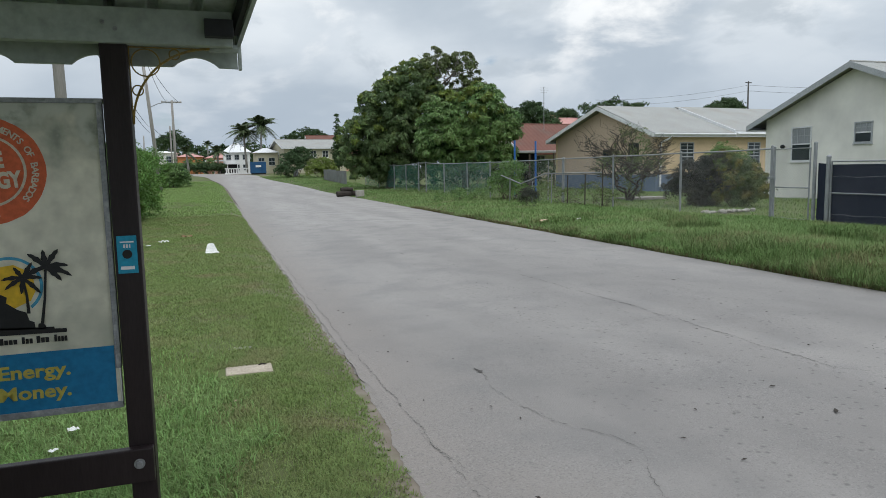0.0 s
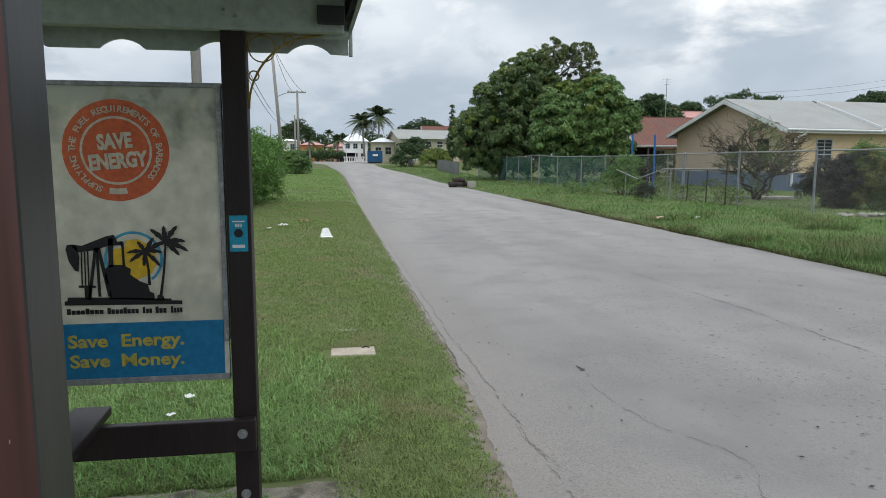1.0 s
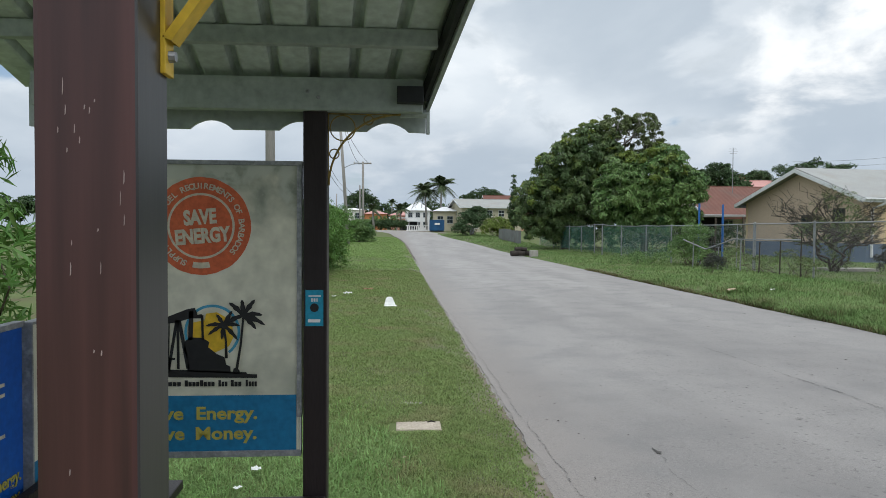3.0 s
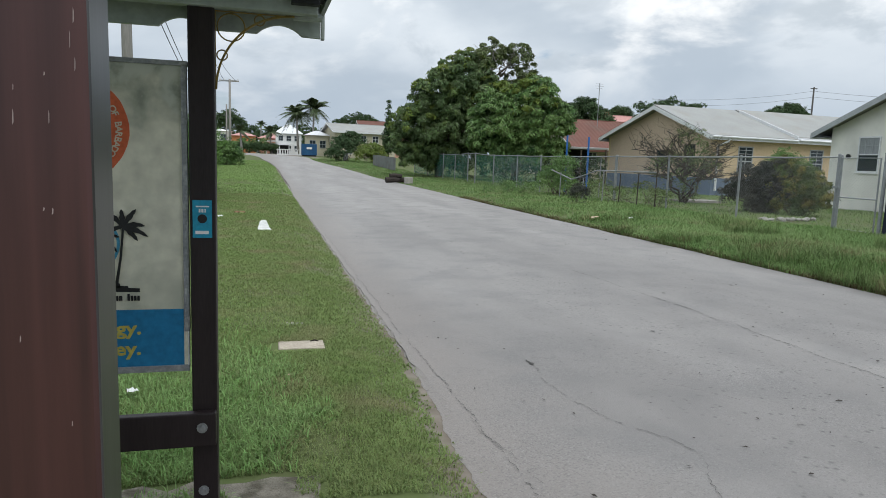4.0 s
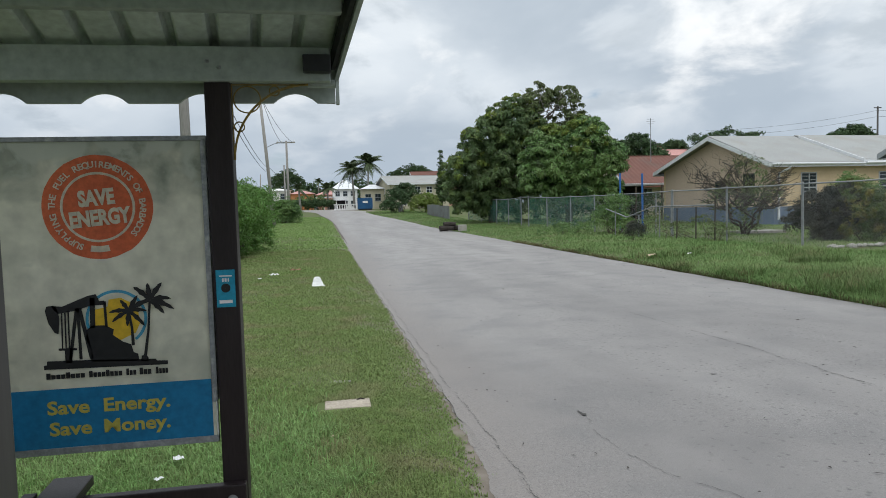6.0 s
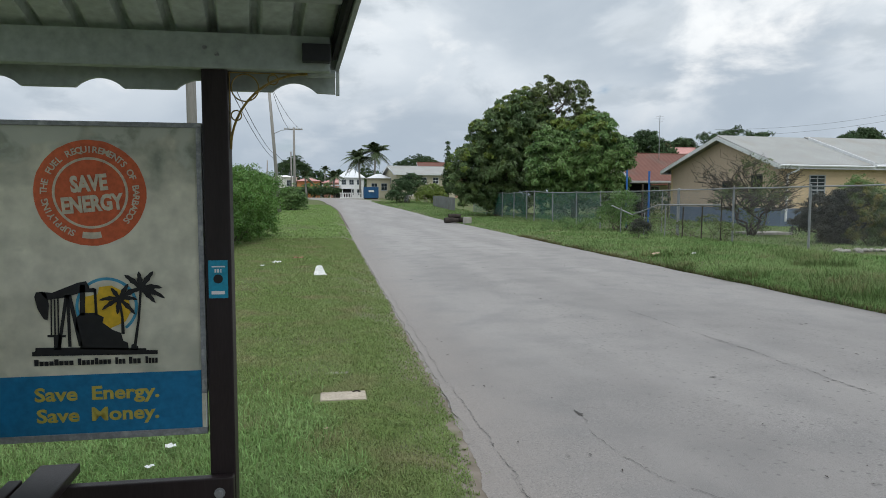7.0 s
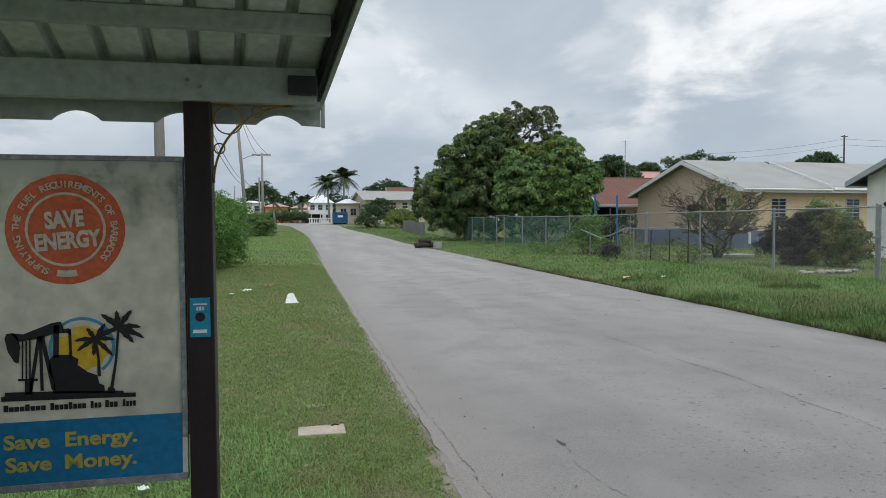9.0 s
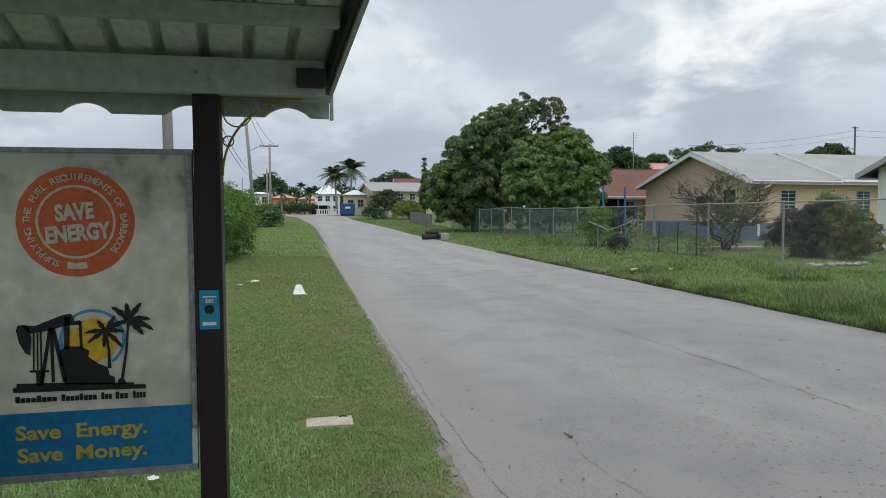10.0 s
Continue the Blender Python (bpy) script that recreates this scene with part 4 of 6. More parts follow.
    sil((-0.632, 1.010), (-0.628, 1.030), (-0.618, 1.034), (-0.606, 1.024), (-0.604, 1.010))
    palm_print(bm, -0.664, 1.196, 0.062, k - 0.0012, -0.655, 1.07, (8, 62, 120, 172, 205, 262, 318))
    palm_print(bm, -0.590, 1.232, 0.074, k - 0.0024, -0.618, 1.015, (12, 58, 95, 132, 196, 318, 345))
    put("pump_silhouette", bm, M["print_black"], board)
    # the owner's name, as rows of plain small blocks
    for x0, x1, n in ((-0.953, -0.823, 8), (-0.811, -0.698, 8), (-0.686, -0.650, 3), (-0.640, -0.598, 3), (-0.584, -0.540, 4)):
        bm = bmesh.new()
        for i in range(n):
            w = (x1 - x0) / n
            bx(bm, x0 + i * w + 0.0014, x0 + (i + 1) * w - 0.0014, y - 0.0016, y, 0.964 - 0.028 * (x0 + 0.953) * 0.3, 0.986 if i == 0 or (i * 7 + n) % 4 == 0 else 0.9795)
        tagged(put("name_bar", bm, M["print_black"], board, "row of small black blocks"), kind="stuff")
    return pn


def build_back_panels(pn):
    white = copy_thing(pn, pose(-1.128, 2.24, 0.725, 0, 0, 90))
    white.scale = (0.49, 1.0, 0.49)
    tagged(white, "small cream advertising panel along the bench back", "sign")
    bp = thing("advert_panel", (-1.15, 1.88, 0.70), "royal blue advertising panel along the bench back", "sign", turn=90)
    part("board", box(-0.70, 0, 0, 0.02, 0, 0.565, bevel=0.001), M["bright_blue"], bp)
    part("frame_bar", box(-0.705, 0.005, -0.006, 0.025, 0.560, 0.578, bevel=0.002), M["alu"], bp)
    part("frame_bar", box(-0.705, 0.005, -0.006, 0.025, -0.012, 0.004, bevel=0.002), M["alu"], bp)
    for word, x, z, side in (("Save", -0.32, 0.10, "LEFT"), ("Energy.", -0.02, 0.10, "RIGHT"), ("Save", -0.32, 0.04, "LEFT"), ("Money.", -0.02, 0.04, "RIGHT")):
        part("lettering", glyphs(bmesh.new(), word, (x, -0.003, z), 0.052, side, bold=0.001), M["print_yellow"], bp, "yellow slogan lettering")
    for z in (0.40, 0.37, 0.25):
        part("text_bar", box(-0.55, -0.10, -0.002, 0, z, z + 0.010), M["print_cream"], bp)


def build_bench():
    b = thing("bench", (0, 0, 0), "dark brown slatted bench along the back of the shelter", "bench")
    part("seat_plank", timber(-0.975, -0.838, 0.20, 2.43, 0.544, 0.580, 0.006), M["dark_wood"], b, "dark brown worn seat plank")
    part("seat_plank", timber(-1.03, -0.985, 0.40, 2.30, 0.544, 0.580, 0.005), M["dark_wood"], b, "dark brown worn seat plank")
    part("back_rail", timber(-1.128, -1.128 + 0.035, 0.40, 2.34, 0.70, 0.78, 0.004), M["dark_wood"], b)
    for y in (0.9, 1.6):
        part("leg", timber(-1.0, -0.92, y - 0.035, y + 0.035, 0.05, 0.5435, 0.004), M["dark_wood"], b)


def build_sticker():
    s = thing("sticker", (-0.3215, 2.3385, 1.194), "turquoise sticker with a dark round mark on a post", "sticker")
    part("backing", box(-0.0335, 0.0335, -0.0012, 0.0, 0, 0.137), M["sticker"], s)
    bm = disc(bmesh.new(), 0.0, 0.070, 0, 0.0165, -0.0026, 24)
    part("round_mark", bm, M["print_black"], s)
    for x0, x1, z0, z1 in ((-0.024, 0.022, 0.014, 0.026), (-0.022, 0.024, 0.112, 0.117), (-0.012, -0.006, 0.093, 0.106), (-0.003, 0.004, 0.093, 0.106), (0.008, 0.012, 0.093, 0.106)):
        part("text_bar", box(x0, x1, -0.0022, -0.0012, z0, z1), M["white_paint"], s)


def build_slabs():
    bm = bmesh.new()
    rnd = random.Random(3)
    o = [(-1.35, -1.2), (0.12, -1.2)]
    for i in range(18):
        o.append((0.12 + 0.06 * noise.noise((i * 0.7, 2, 2)), -1.0 + i * 0.2))
    for i in range(14):
        o.append((0.14 - 0.105 * i, 2.62 + 0.06 * noise.noise((i * 0.9, 5, 1))))
    slab(bm, o, "z", 0.0, 0.108)
    tagged(part("shelter_floor", bm, M["rough_slab"]), "rough broken concrete pad under the shelter", "floor", kind="structure")
    s = thing("drain_cover", (0.166, 4.745, 0.066), "pale rectangular concrete cover set in the lawn", "concrete cover")
    bm = box(-0.166, 0.168, -0.105, 0.112, -0.06, 0.045, bevel=0.010)
    for v in bm.verts:
        v.co.z += 0.006 * noise.noise(v.co * 9)
    part("slab", bm, M["cover_stone"], s)
    part("lifting_bar", tube(bmesh.new(), [(0.07, 0.07, 0.046), (0.10, 0.075, 0.055), (0.13, 0.07, 0.046)], 0.006, 6), M["stump"], s)
    s = thing("concrete_fragment", (0.13, 5.42, 0.084), "thin grey concrete fragment half sunk in the lawn", "rubble")
    part("stone", slab(bmesh.new(), [(-0.10, -0.03), (0.07, -0.045), (0.11, 0.02), (-0.06, 0.04)], "z", -0.04, 0.022), M["concrete"], s)


panel = None
build_shelter()
panel = build_panel()
build_back_panels(panel)
build_bench()
build_sticker()
build_slabs()


# ---- plants ----
def leaves(name, centres, outward, length, width, mat, seed, droop=0.35, fold=0.25):
    """Many small folded leaves, two triangles each."""
    r = np.random.RandomState(seed)
    n = len(centres)
    # the blades face outwards, so that each clump is lit on top and dark beneath
    face = outward + r.normal(size=(n, 3)) * 0.42
    d = r.normal(size=(n, 3)) * 0.8 + outward * 0.35
    d[:, 2] -= droop
    d -= face * ((d * face).sum(1) / ((face * face).sum(1) + 1e-9))[:, None] * 0.75
    d /= np.linalg.norm(d, axis=1)[:, None]
    s = np.cross(d, face)
    s /= np.linalg.norm(s, axis=1)[:, None] + 1e-9
    up = np.cross(s, d)
    L = (length * r.uniform(0.6, 1.25, n))[:, None]
    W = (width * r.uniform(0.7, 1.2, n))[:, None] * 0.5
    base, tip = centres - d * L * 0.5, centres + d * L * 0.5 - np.array([0, 0, 1]) * L * 0.12
    mid = centres + up * W * fold
    v = np.stack([base, mid + s * W, tip, mid - s * W], 1).reshape(-1, 3)
    o = np.arange(n)[:, None] * 4
    t = np.concatenate([o + [0, 1, 2], o + [0, 2, 3]])
    return fast_mesh(name, v, t, mat)


def crown_points(lobes, clumps, per, spread, seed, shell=0.55, floor=0.1):
    """Leaf places in ragged clumps over overlapping lobes (x, y, z, radius)."""
    r = np.random.RandomState(seed)
    lob = np.array(lobes, float)
    w = lob[:, 3] ** 2
    pick = r.choice(len(lob), clumps, p=w / w.sum())
    d = r.normal(size=(clumps, 3))
    d[:, 2] = np.where(d[:, 2] < -0.5, -d[:, 2], d[:, 2])
    d /= np.linalg.norm(d, axis=1)[:, None]
    rad = lob[pick, 3] * (shell + (1 - shell) * r.random_sample(clumps) ** 0.6) * r.uniform(0.82, 1.2, clumps)
    c = lob[pick, :3] + d * rad[:, None]
    size = spread * r.uniform(0.6, 1.3, clumps)
    # each clump is a ragged dome that leans outwards and up
    u = r.normal(size=(clumps * per, 3))
    u /= np.linalg.norm(u, axis=1)[:, None]
    axis = np.repeat(d * 0.7 + np.array([0, 0, 0.6]), per, 0)
    u += axis * 0.75
    u /= np.linalg.norm(u, axis=1)[:, None]
    far_out = r.random_sample(clumps * per) ** 0.4 * r.uniform(0.75, 1.25, clumps * per)
    p = np.repeat(c, per, 0) + (u - axis * 0.35) * (np.repeat(size, per) * far_out * 1.55)[:, None] * np.array([1, 1, 0.72])
    out = u
    keep = p[:, 2] > floor
    return p[keep], out[keep], c


def limb(bm, a, b, r0, r1, seed, bend=0.12, seg=6):
    rnd = random.Random(seed)
    a, b = Vector(a), Vector(b)
    n = 5
    k = (b - a).length * bend
    pts = [a.lerp(b, i / n) + (Vector((rnd.uniform(-k, k), rnd.uniform(-k, k), rnd.uniform(-k, k) * 0.4)) if 0 < i < n else Vector()) for i in range(n + 1)]
    tube(bm, pts, [lerp(r0, r1, i / n) for i in range(n + 1)], seg)


def tree(label, base, lobes, clumps, per, spread, leaf, mat, trunk, seed, category="tree", group="", extra=None, fork=0.28, thin=()):
    x, y, z = base
    t = thing("tree", base, label, category, group)
    rel = [(a - x, b - y, c - z, r) for a, b, c, r in lobes]
    bm = bmesh.new()
    top = max(c + r for a, b, c, r in rel)
    f = Vector((0.05 * top, 0.0, fork * top))
    limb(bm, (0, 0, -0.3), f, trunk, trunk * 0.8, seed, 0.05, 9)
    part("trunk", bm, M["bark"], t, smooth=True)
    for i, (a, b, c, r) in enumerate(rel):
        bm = bmesh.new()
        end = Vector((a, b, c))
        limb(bm, f, end, trunk * 0.5, trunk * 0.16, seed + i, 0.12)
        for k in range(3):
            rnd = random.Random(seed * 7 + i * 3 + k)
            d = Vector((rnd.uniform(-1, 1), rnd.uniform(-1, 1), rnd.uniform(-0.2, 1))).normalized() * r * 0.9
            limb(bm, end - (end - f) * 0.2, end + d, trunk * 0.15, trunk * 0.03, seed + 31 * i + k, 0.15, 5)
        part("limb", bm, M["bark"], t)
    p, o, c = crown_points([q for i, q in enumerate(rel) if i not in thin], clumps, per, spread, seed)
    under("crown", leaves("crown", p, o, leaf, leaf * 0.32, mat, seed), t)
    if thin:
        sparse = [rel[i] for i in thin]
        p, o, c = crown_points(sparse, 46 * len(thin), 34, spread * 0.8, seed + 9, shell=0.3)
        under("crown", leaves("crown", p, o, leaf, leaf * 0.32, M["leaf_olive"], seed + 9), t, "thin olive leaves at the top")
        bm = bmesh.new()
        rnd = random.Random(seed + 4)
        for a, b, c, r in sparse:
            for k in range(16):
                d = Vector((rnd.uniform(-1, 1), rnd.uniform(-1, 1), rnd.uniform(-0.3, 1))).normalized() * r * rnd.uniform(0.9, 1.2)
                limb(bm, Vector((a, b, c)) - Vector((rnd.uniform(0, 0.5), 0, 0.4)) * r, Vector((a, b, c)) + d, 0.035, 0.010, seed + k, 0.16, 5)
        part("twig", bm, M["pole_wood"], t, "bare grey twigs")
    # outermost clumps in a lighter leaf colour, painted as highlights
    for k, (sub, mm) in enumerate(extra or []):
        p, o, c = crown_points([rel[i] for i in sub], clumps // 8, per // 2, spread, seed + 50 + k, shell=0.85)
        under("crown", leaves("crown", p, o, leaf, leaf * 0.32, mm, seed + k), t, "lighter outer leaves coloured as lit highlights")
    return t


def bush(label, base, lobes, clumps, per, spread, leaf, mat, seed, category="bush", group="", width=0.35, floor=0.02, name="bush"):
    x, y, z = base
    t = thing(name, base, label, category, group)
    rel = [(a - x, b - y, c - z, r) for a, b, c, r in lobes]
    bm = bmesh.new()
    for i, (a, b, c, r) in enumerate(rel):
        for k in range(3):
            rnd = random.Random(seed + i * 5 + k)
            limb(bm, (a * 0.5, b * 0.5, -0.05), (a + rnd.uniform(-0.5, 0.5) * r, b + rnd.uniform(-0.5, 0.5) * r, c + 0.3 * r), 0.03 * r, 0.008 * r, seed + k + i, 0.15, 5)
    part("stem", bm, M["bark"], t)
    p, o, c = crown_points(rel, clumps, per, spread, seed, shell=0.5, floor=floor)
    under("foliage", leaves("foliage", p, o, leaf, leaf * width, mat, seed, droop=0.0), t)
    return t


def palm(base, crown_z, frond, seed, label, n=28, trunk=0.18):
    x, y, z = base
    t = thing("palm_tree", base, label, "palm", "palms by the bend")
    rnd = random.Random(seed)
    h = crown_z - z
    bm = bmesh.new()
    lx = rnd.uniform(-0.4, 0.4)
    tube(bm, [(0, 0, -0.2), (lx * 0.4, 0, h * 0.35), (lx * 0.8, 0, h * 0.7), (lx, 0, h)], [trunk * 1.3, trunk, trunk * 0.85, trunk * 0.8], 8)
    part("trunk", bm, M["pole_wood"], t, smooth=True)
    for k in range(n):
        a = 2 * math.pi * k / n + rnd.uniform(-0.2, 0.2)
        el = rnd.uniform(-0.45, 1.4)
        L = frond * rnd.uniform(0.8, 1.1)
        bm = bmesh.new()
        pts = []
        for i in range(9):
            f = i / 8
            rr = L * f * math.cos(el) if el < 1.4 else L * f
            zz = L * f * math.sin(el) - L * 0.58 * f ** 2.0
            pts.append(Vector((lx + rr * math.cos(a), rr * math.sin(a), h + zz)))
        tube(bm, pts, [0.03 * (1 - 0.8 * i / 8) for i in range(9)], 4)
        sd = Vector((-math.sin(a), math.cos(a), 0))
        for i in range(1, 9):
            for s in (-1, 1):
                for q in (0.0, 0.33, 0.66):
                    p0 = pts[i - 1].lerp(pts[i], q)
                    d = (pts[i] - pts[i - 1]).normalized()
                    ll = L * 0.26 * math.sin(math.pi * min(1, (i + q) / 9 + 0.12)) + 0.06
                    tip = p0 + sd * s * ll * 0.8 + d * ll * 0.5 + Vector((0, 0, -ll * 0.45))
                    w = d * 0.085
                    bm.faces.new([bm.verts.new(v) for v in (p0 - w, p0 + w, tip)])
        part("frond", bm, M["leaf_palm"], t)
    return t


def blades(name, xy, height, width, mat, seed, label, lean_amt=0.45):
    """Single bent grass blades, three triangles each."""
    r = np.random.RandomState(seed)
    n = len(xy)
    z = np.array([verge(float(a), float(b)) for a, b in xy])
    a = r.uniform(0, 2 * np.pi, n)
    d = np.stack([np.cos(a), np.sin(a), np.zeros(n)], 1)
    s = np.stack([-np.sin(a), np.cos(a), np.zeros(n)], 1)
    H = (height * r.uniform(0.5, 1.25, n))[:, None]
    W = (width * r.uniform(0.7, 1.3, n))[:, None] * 0.5
    ln = (lean_amt * r.uniform(0.2, 1.5, n))[:, None]
    b = np.stack([xy[:, 0], xy[:, 1], z - 0.004], 1)
    up = np.array([0, 0, 1.0])
    m = b + up * H * 0.6 + d * H * ln * 0.35
    t = b + up * H * (1.0 - 0.25 * ln) + d * H * ln * 1.1
    v = np.stack([b - s * W, b + s * W, m - s * W * 0.75, m + s * W * 0.75, t], 1).reshape(-1, 3)
    o = np.arange(n)[:, None] * 5
    tri = np.concatenate([o + [0, 1, 3], o + [0, 3, 2], o + [2, 3, 4]])
    ob = new(name, fast_mesh(name, v, tri, mat))
    return tagged(ob, label, "grass", kind="stuff")


def scatter(n, x0, x1, y0, y1, seed, clump=0.0, keep=None):
    r = np.random.RandomState(seed)
    p = np.stack([r.uniform(x0, x1, n), r.uniform(y0, y1, n)], 1)
    if clump:
        f = np.array([noise.noise((float(a) * clump, float(b) * clump, seed * 1.7)) for a, b in p])
        p = p[f + r.uniform(-0.5, 0.5, n) > -0.46]
    if keep is not None:
        p = p[np.array([keep(float(a), float(b)) for a, b in p])]
    return p


def on_lawn(x, y):
    if -0.03 < x - 0.165 + 0.19 < 0.37 and 4.58 < y < 4.83: return False
    if x < 0.10 and y < 2.45: return False
    if x < 0.16 and y < 2.68 and noise.noise((x * 5, y * 5, 0)) < 0.25: return False
    edge = (0.96 if y < 25 else side_at(LEFT_EDGE, y) - 0.05) + 0.03 * noise.noise((y * 1.1, 3, 1)) + 0.05 * noise.noise((y * 5.1, 9, 1)) + 0.05 * noise.noise((x * 20, y * 20, 4))
    if y < 4.6: edge -= 0.10 * smooth01((4.6 - y) / 1.6)
    return x < edge - 0.30 * (0.5 + 0.5 * noise.noise((x * 37.7, y * 41.3, 2.2))) ** 2 * (1.0 if y < 9 else 0.5)


def build_grass():
    # close-cut lawn, finest where it is seen nearest
    blades("lawn_grass", scatter(150000, -1.5, 0.98, 2.4, 5.2, 1, 3.0, on_lawn), 0.026, 0.0052, M["grass"], 1, "short mown lawn grass with worn brown patches", 0.9)
    blades("lawn_grass", scatter(120000, -1.9, 0.98, 5.2, 10.0, 2, 2.0, on_lawn), 0.027, 0.0068, M["grass"], 2, "short mown lawn grass", 0.9)
    blades("lawn_grass", scatter(175000, -3.4, 1.0, 10.0, 24.0, 3, 1.2, on_lawn), 0.032, 0.010, M["grass"], 3, "short mown lawn grass", 0.9)
    blades("lawn_grass", scatter(110000, -9.0, 1.0, 24.0, 75.0, 4, 0.6, on_lawn), 0.05, 0.03, M["lawn_far"], 4, "mown grass beside the road", 0.8)
    # stray tufts on the bare margin
    blades("edge_tuft", scatter(9000, 0.55, 1.0, 2.4, 12.0, 15, 6.0, lambda x, y: noise.noise((x * 9, y * 6, 7)) > 0.12 + 0.5 * (x - 0.6)), 0.022, 0.004, M["grass"], 15, "thin stray grass on the bare road margin", 1.0)
    # longer tufts by the shelter
    blades("lawn_tuft", scatter(90000, -1.9, 0.30, 2.4, 6.0, 5, 2.2, lambda x, y: on_lawn(x, y) and y < 4.4 + 1.8 * noise.noise((x * 51, y * 39, 8)) and x < 0.02 + 0.3 * noise.noise((x * 2.5, y * 2.0, 1)) + 0.35 * noise.noise((x * 43, y * 47, 2))), 0.055, 0.0062, M["lush_grass"], 5, "longer lawn grass by the shelter", 0.8)
    # untrimmed verge across the road
    far = lambda x, y: x > side_at(RIGHT_EDGE, y) + 0.02 + 0.10 * noise.noise((y * 0.9, 2, 2)) + 0.06 * noise.noise((y * 2.9, 2, 5))
    blades("verge_grass", scatter(84000, 7.3, 13.1, 3.5, 13.0, 6, 0.7, far), 0.135, 0.010, M["tall_grass"], 6, "tall untrimmed grass along the road", 1.0)
    blades("verge_grass", scatter(60000, 7.3, 13.4, 8.0, 22.0, 7, 0.5, far), 0.095, 0.013, M["tall_grass"], 7, "tall untrimmed grass along the road", 0.9)
    blades("verge_grass", scatter(34000, 7.3, 13.2, 20.0, 50.0, 8, 0.5, far), 0.09, 0.022, M["tall_grass"], 8, "rough grass along the road", 0.7)
    blades("verge_grass", scatter(20000, 5.6, 12.0, 50.0, 92.0, 9, 0.4, far), 0.10, 0.05, M["tall_grass"], 9, "rough grass along the road", 0.7)
    tufts = lambda x, y: far(x, y) and noise.noise((x * 0.75, y * 0.6, 21.0)) + 0.035 * (11.0 - y) - 0.06 * abs(x - 8.3) > 0.06
    blades("verge_tuft", scatter(60000, 7.4, 13.1, 4.0, 14.0, 16, 0, tufts), 0.27, 0.010, M["rank_grass"], 16, "tall clumps of untrimmed grass along the road", 1.0)
    blades("verge_tuft", scatter(30000, 7.4, 13.1, 12.0, 30.0, 17, 0, tufts), 0.20, 0.014, M["rank_grass"], 17, "tall clumps of untrimmed grass along the road", 1.0)
    rim = lambda x, y: abs(x - side_at(RIGHT_EDGE, y) - 0.10 - 0.10 * noise.noise((y * 0.9, 2, 2))) < 0.13
    blades("dry_edge_grass", scatter(26000, 7.2, 7.85, 4.0, 26.0, 18, 1.5, rim), 0.10, 0.009, M["dry_grass"], 18, "dry brown grass hanging over the road edge", 1.3)
    blades("yard_grass", scatter(30000, 13.2, 24.0, 9.0, 32.0, 10, 0.4), 0.075, 0.018, M["tall_grass"], 10, "rough grass in a fenced yard", 0.7)
    blades("yard_grass", scatter(15000, 12.0, 26.0, 32.0, 52.0, 11, 0.4), 0.14, 0.030, M["tall_grass"], 11, "rough grass in a fenced yard", 0.7)


DARK_TREE = [(9.91, 44.90, 3.40, 1.91), (11.43, 44.65, 5.29, 2.21), (12.94, 44.40, 6.65, 1.95), (14.61, 44.09, 7.95, 1.68), (16.11, 43.76, 8.15, 1.37),
             (12.15, 44.43, 3.58, 2.29), (9.23, 45.01, 2.38, 1.30), (14.22, 44.06, 5.46, 1.91), (10.83, 44.65, 2.14, 1.52),
             (9.6, 44.9, 1.75, 1.15), (11.8, 44.4, 1.7, 1.25), (13.7, 44.1, 3.4, 1.7), (12.9, 44.2, 2.2, 1.3), (9.5, 45.0, 1.25, 0.75), (10.9, 44.7, 1.15, 0.8), (12.2, 44.4, 1.2, 0.8), (17.1, 43.6, 6.9, 1.1), (16.4, 43.7, 6.2, 1.5)]
DARK_TREE = [(x * 1.087, y * 1.087 + 0.01, 1.59 + (z - 1.59) * 1.087, r * 1.0) for x, y, z, r in DARK_TREE]
GREEN_TREE = [(14.14, 40.94, 3.79, 1.85), (16.06, 40.56, 4.66, 1.85), (16.98, 40.32, 3.41, 1.55), (15.34, 40.65, 3.00, 1.65), (17.78, 40.15, 3.59, 0.88), (14.74, 40.73, 1.83, 1.00), (16.42, 40.53, 5.73, 1.10), (16.05, 40.5, 1.9, 1.2), (17.55, 40.2, 2.1, 1.0), (14.0, 40.9, 1.9, 1.1), (18.0, 40.1, 4.4, 0.75), (13.4, 41.0, 2.6, 1.1)]


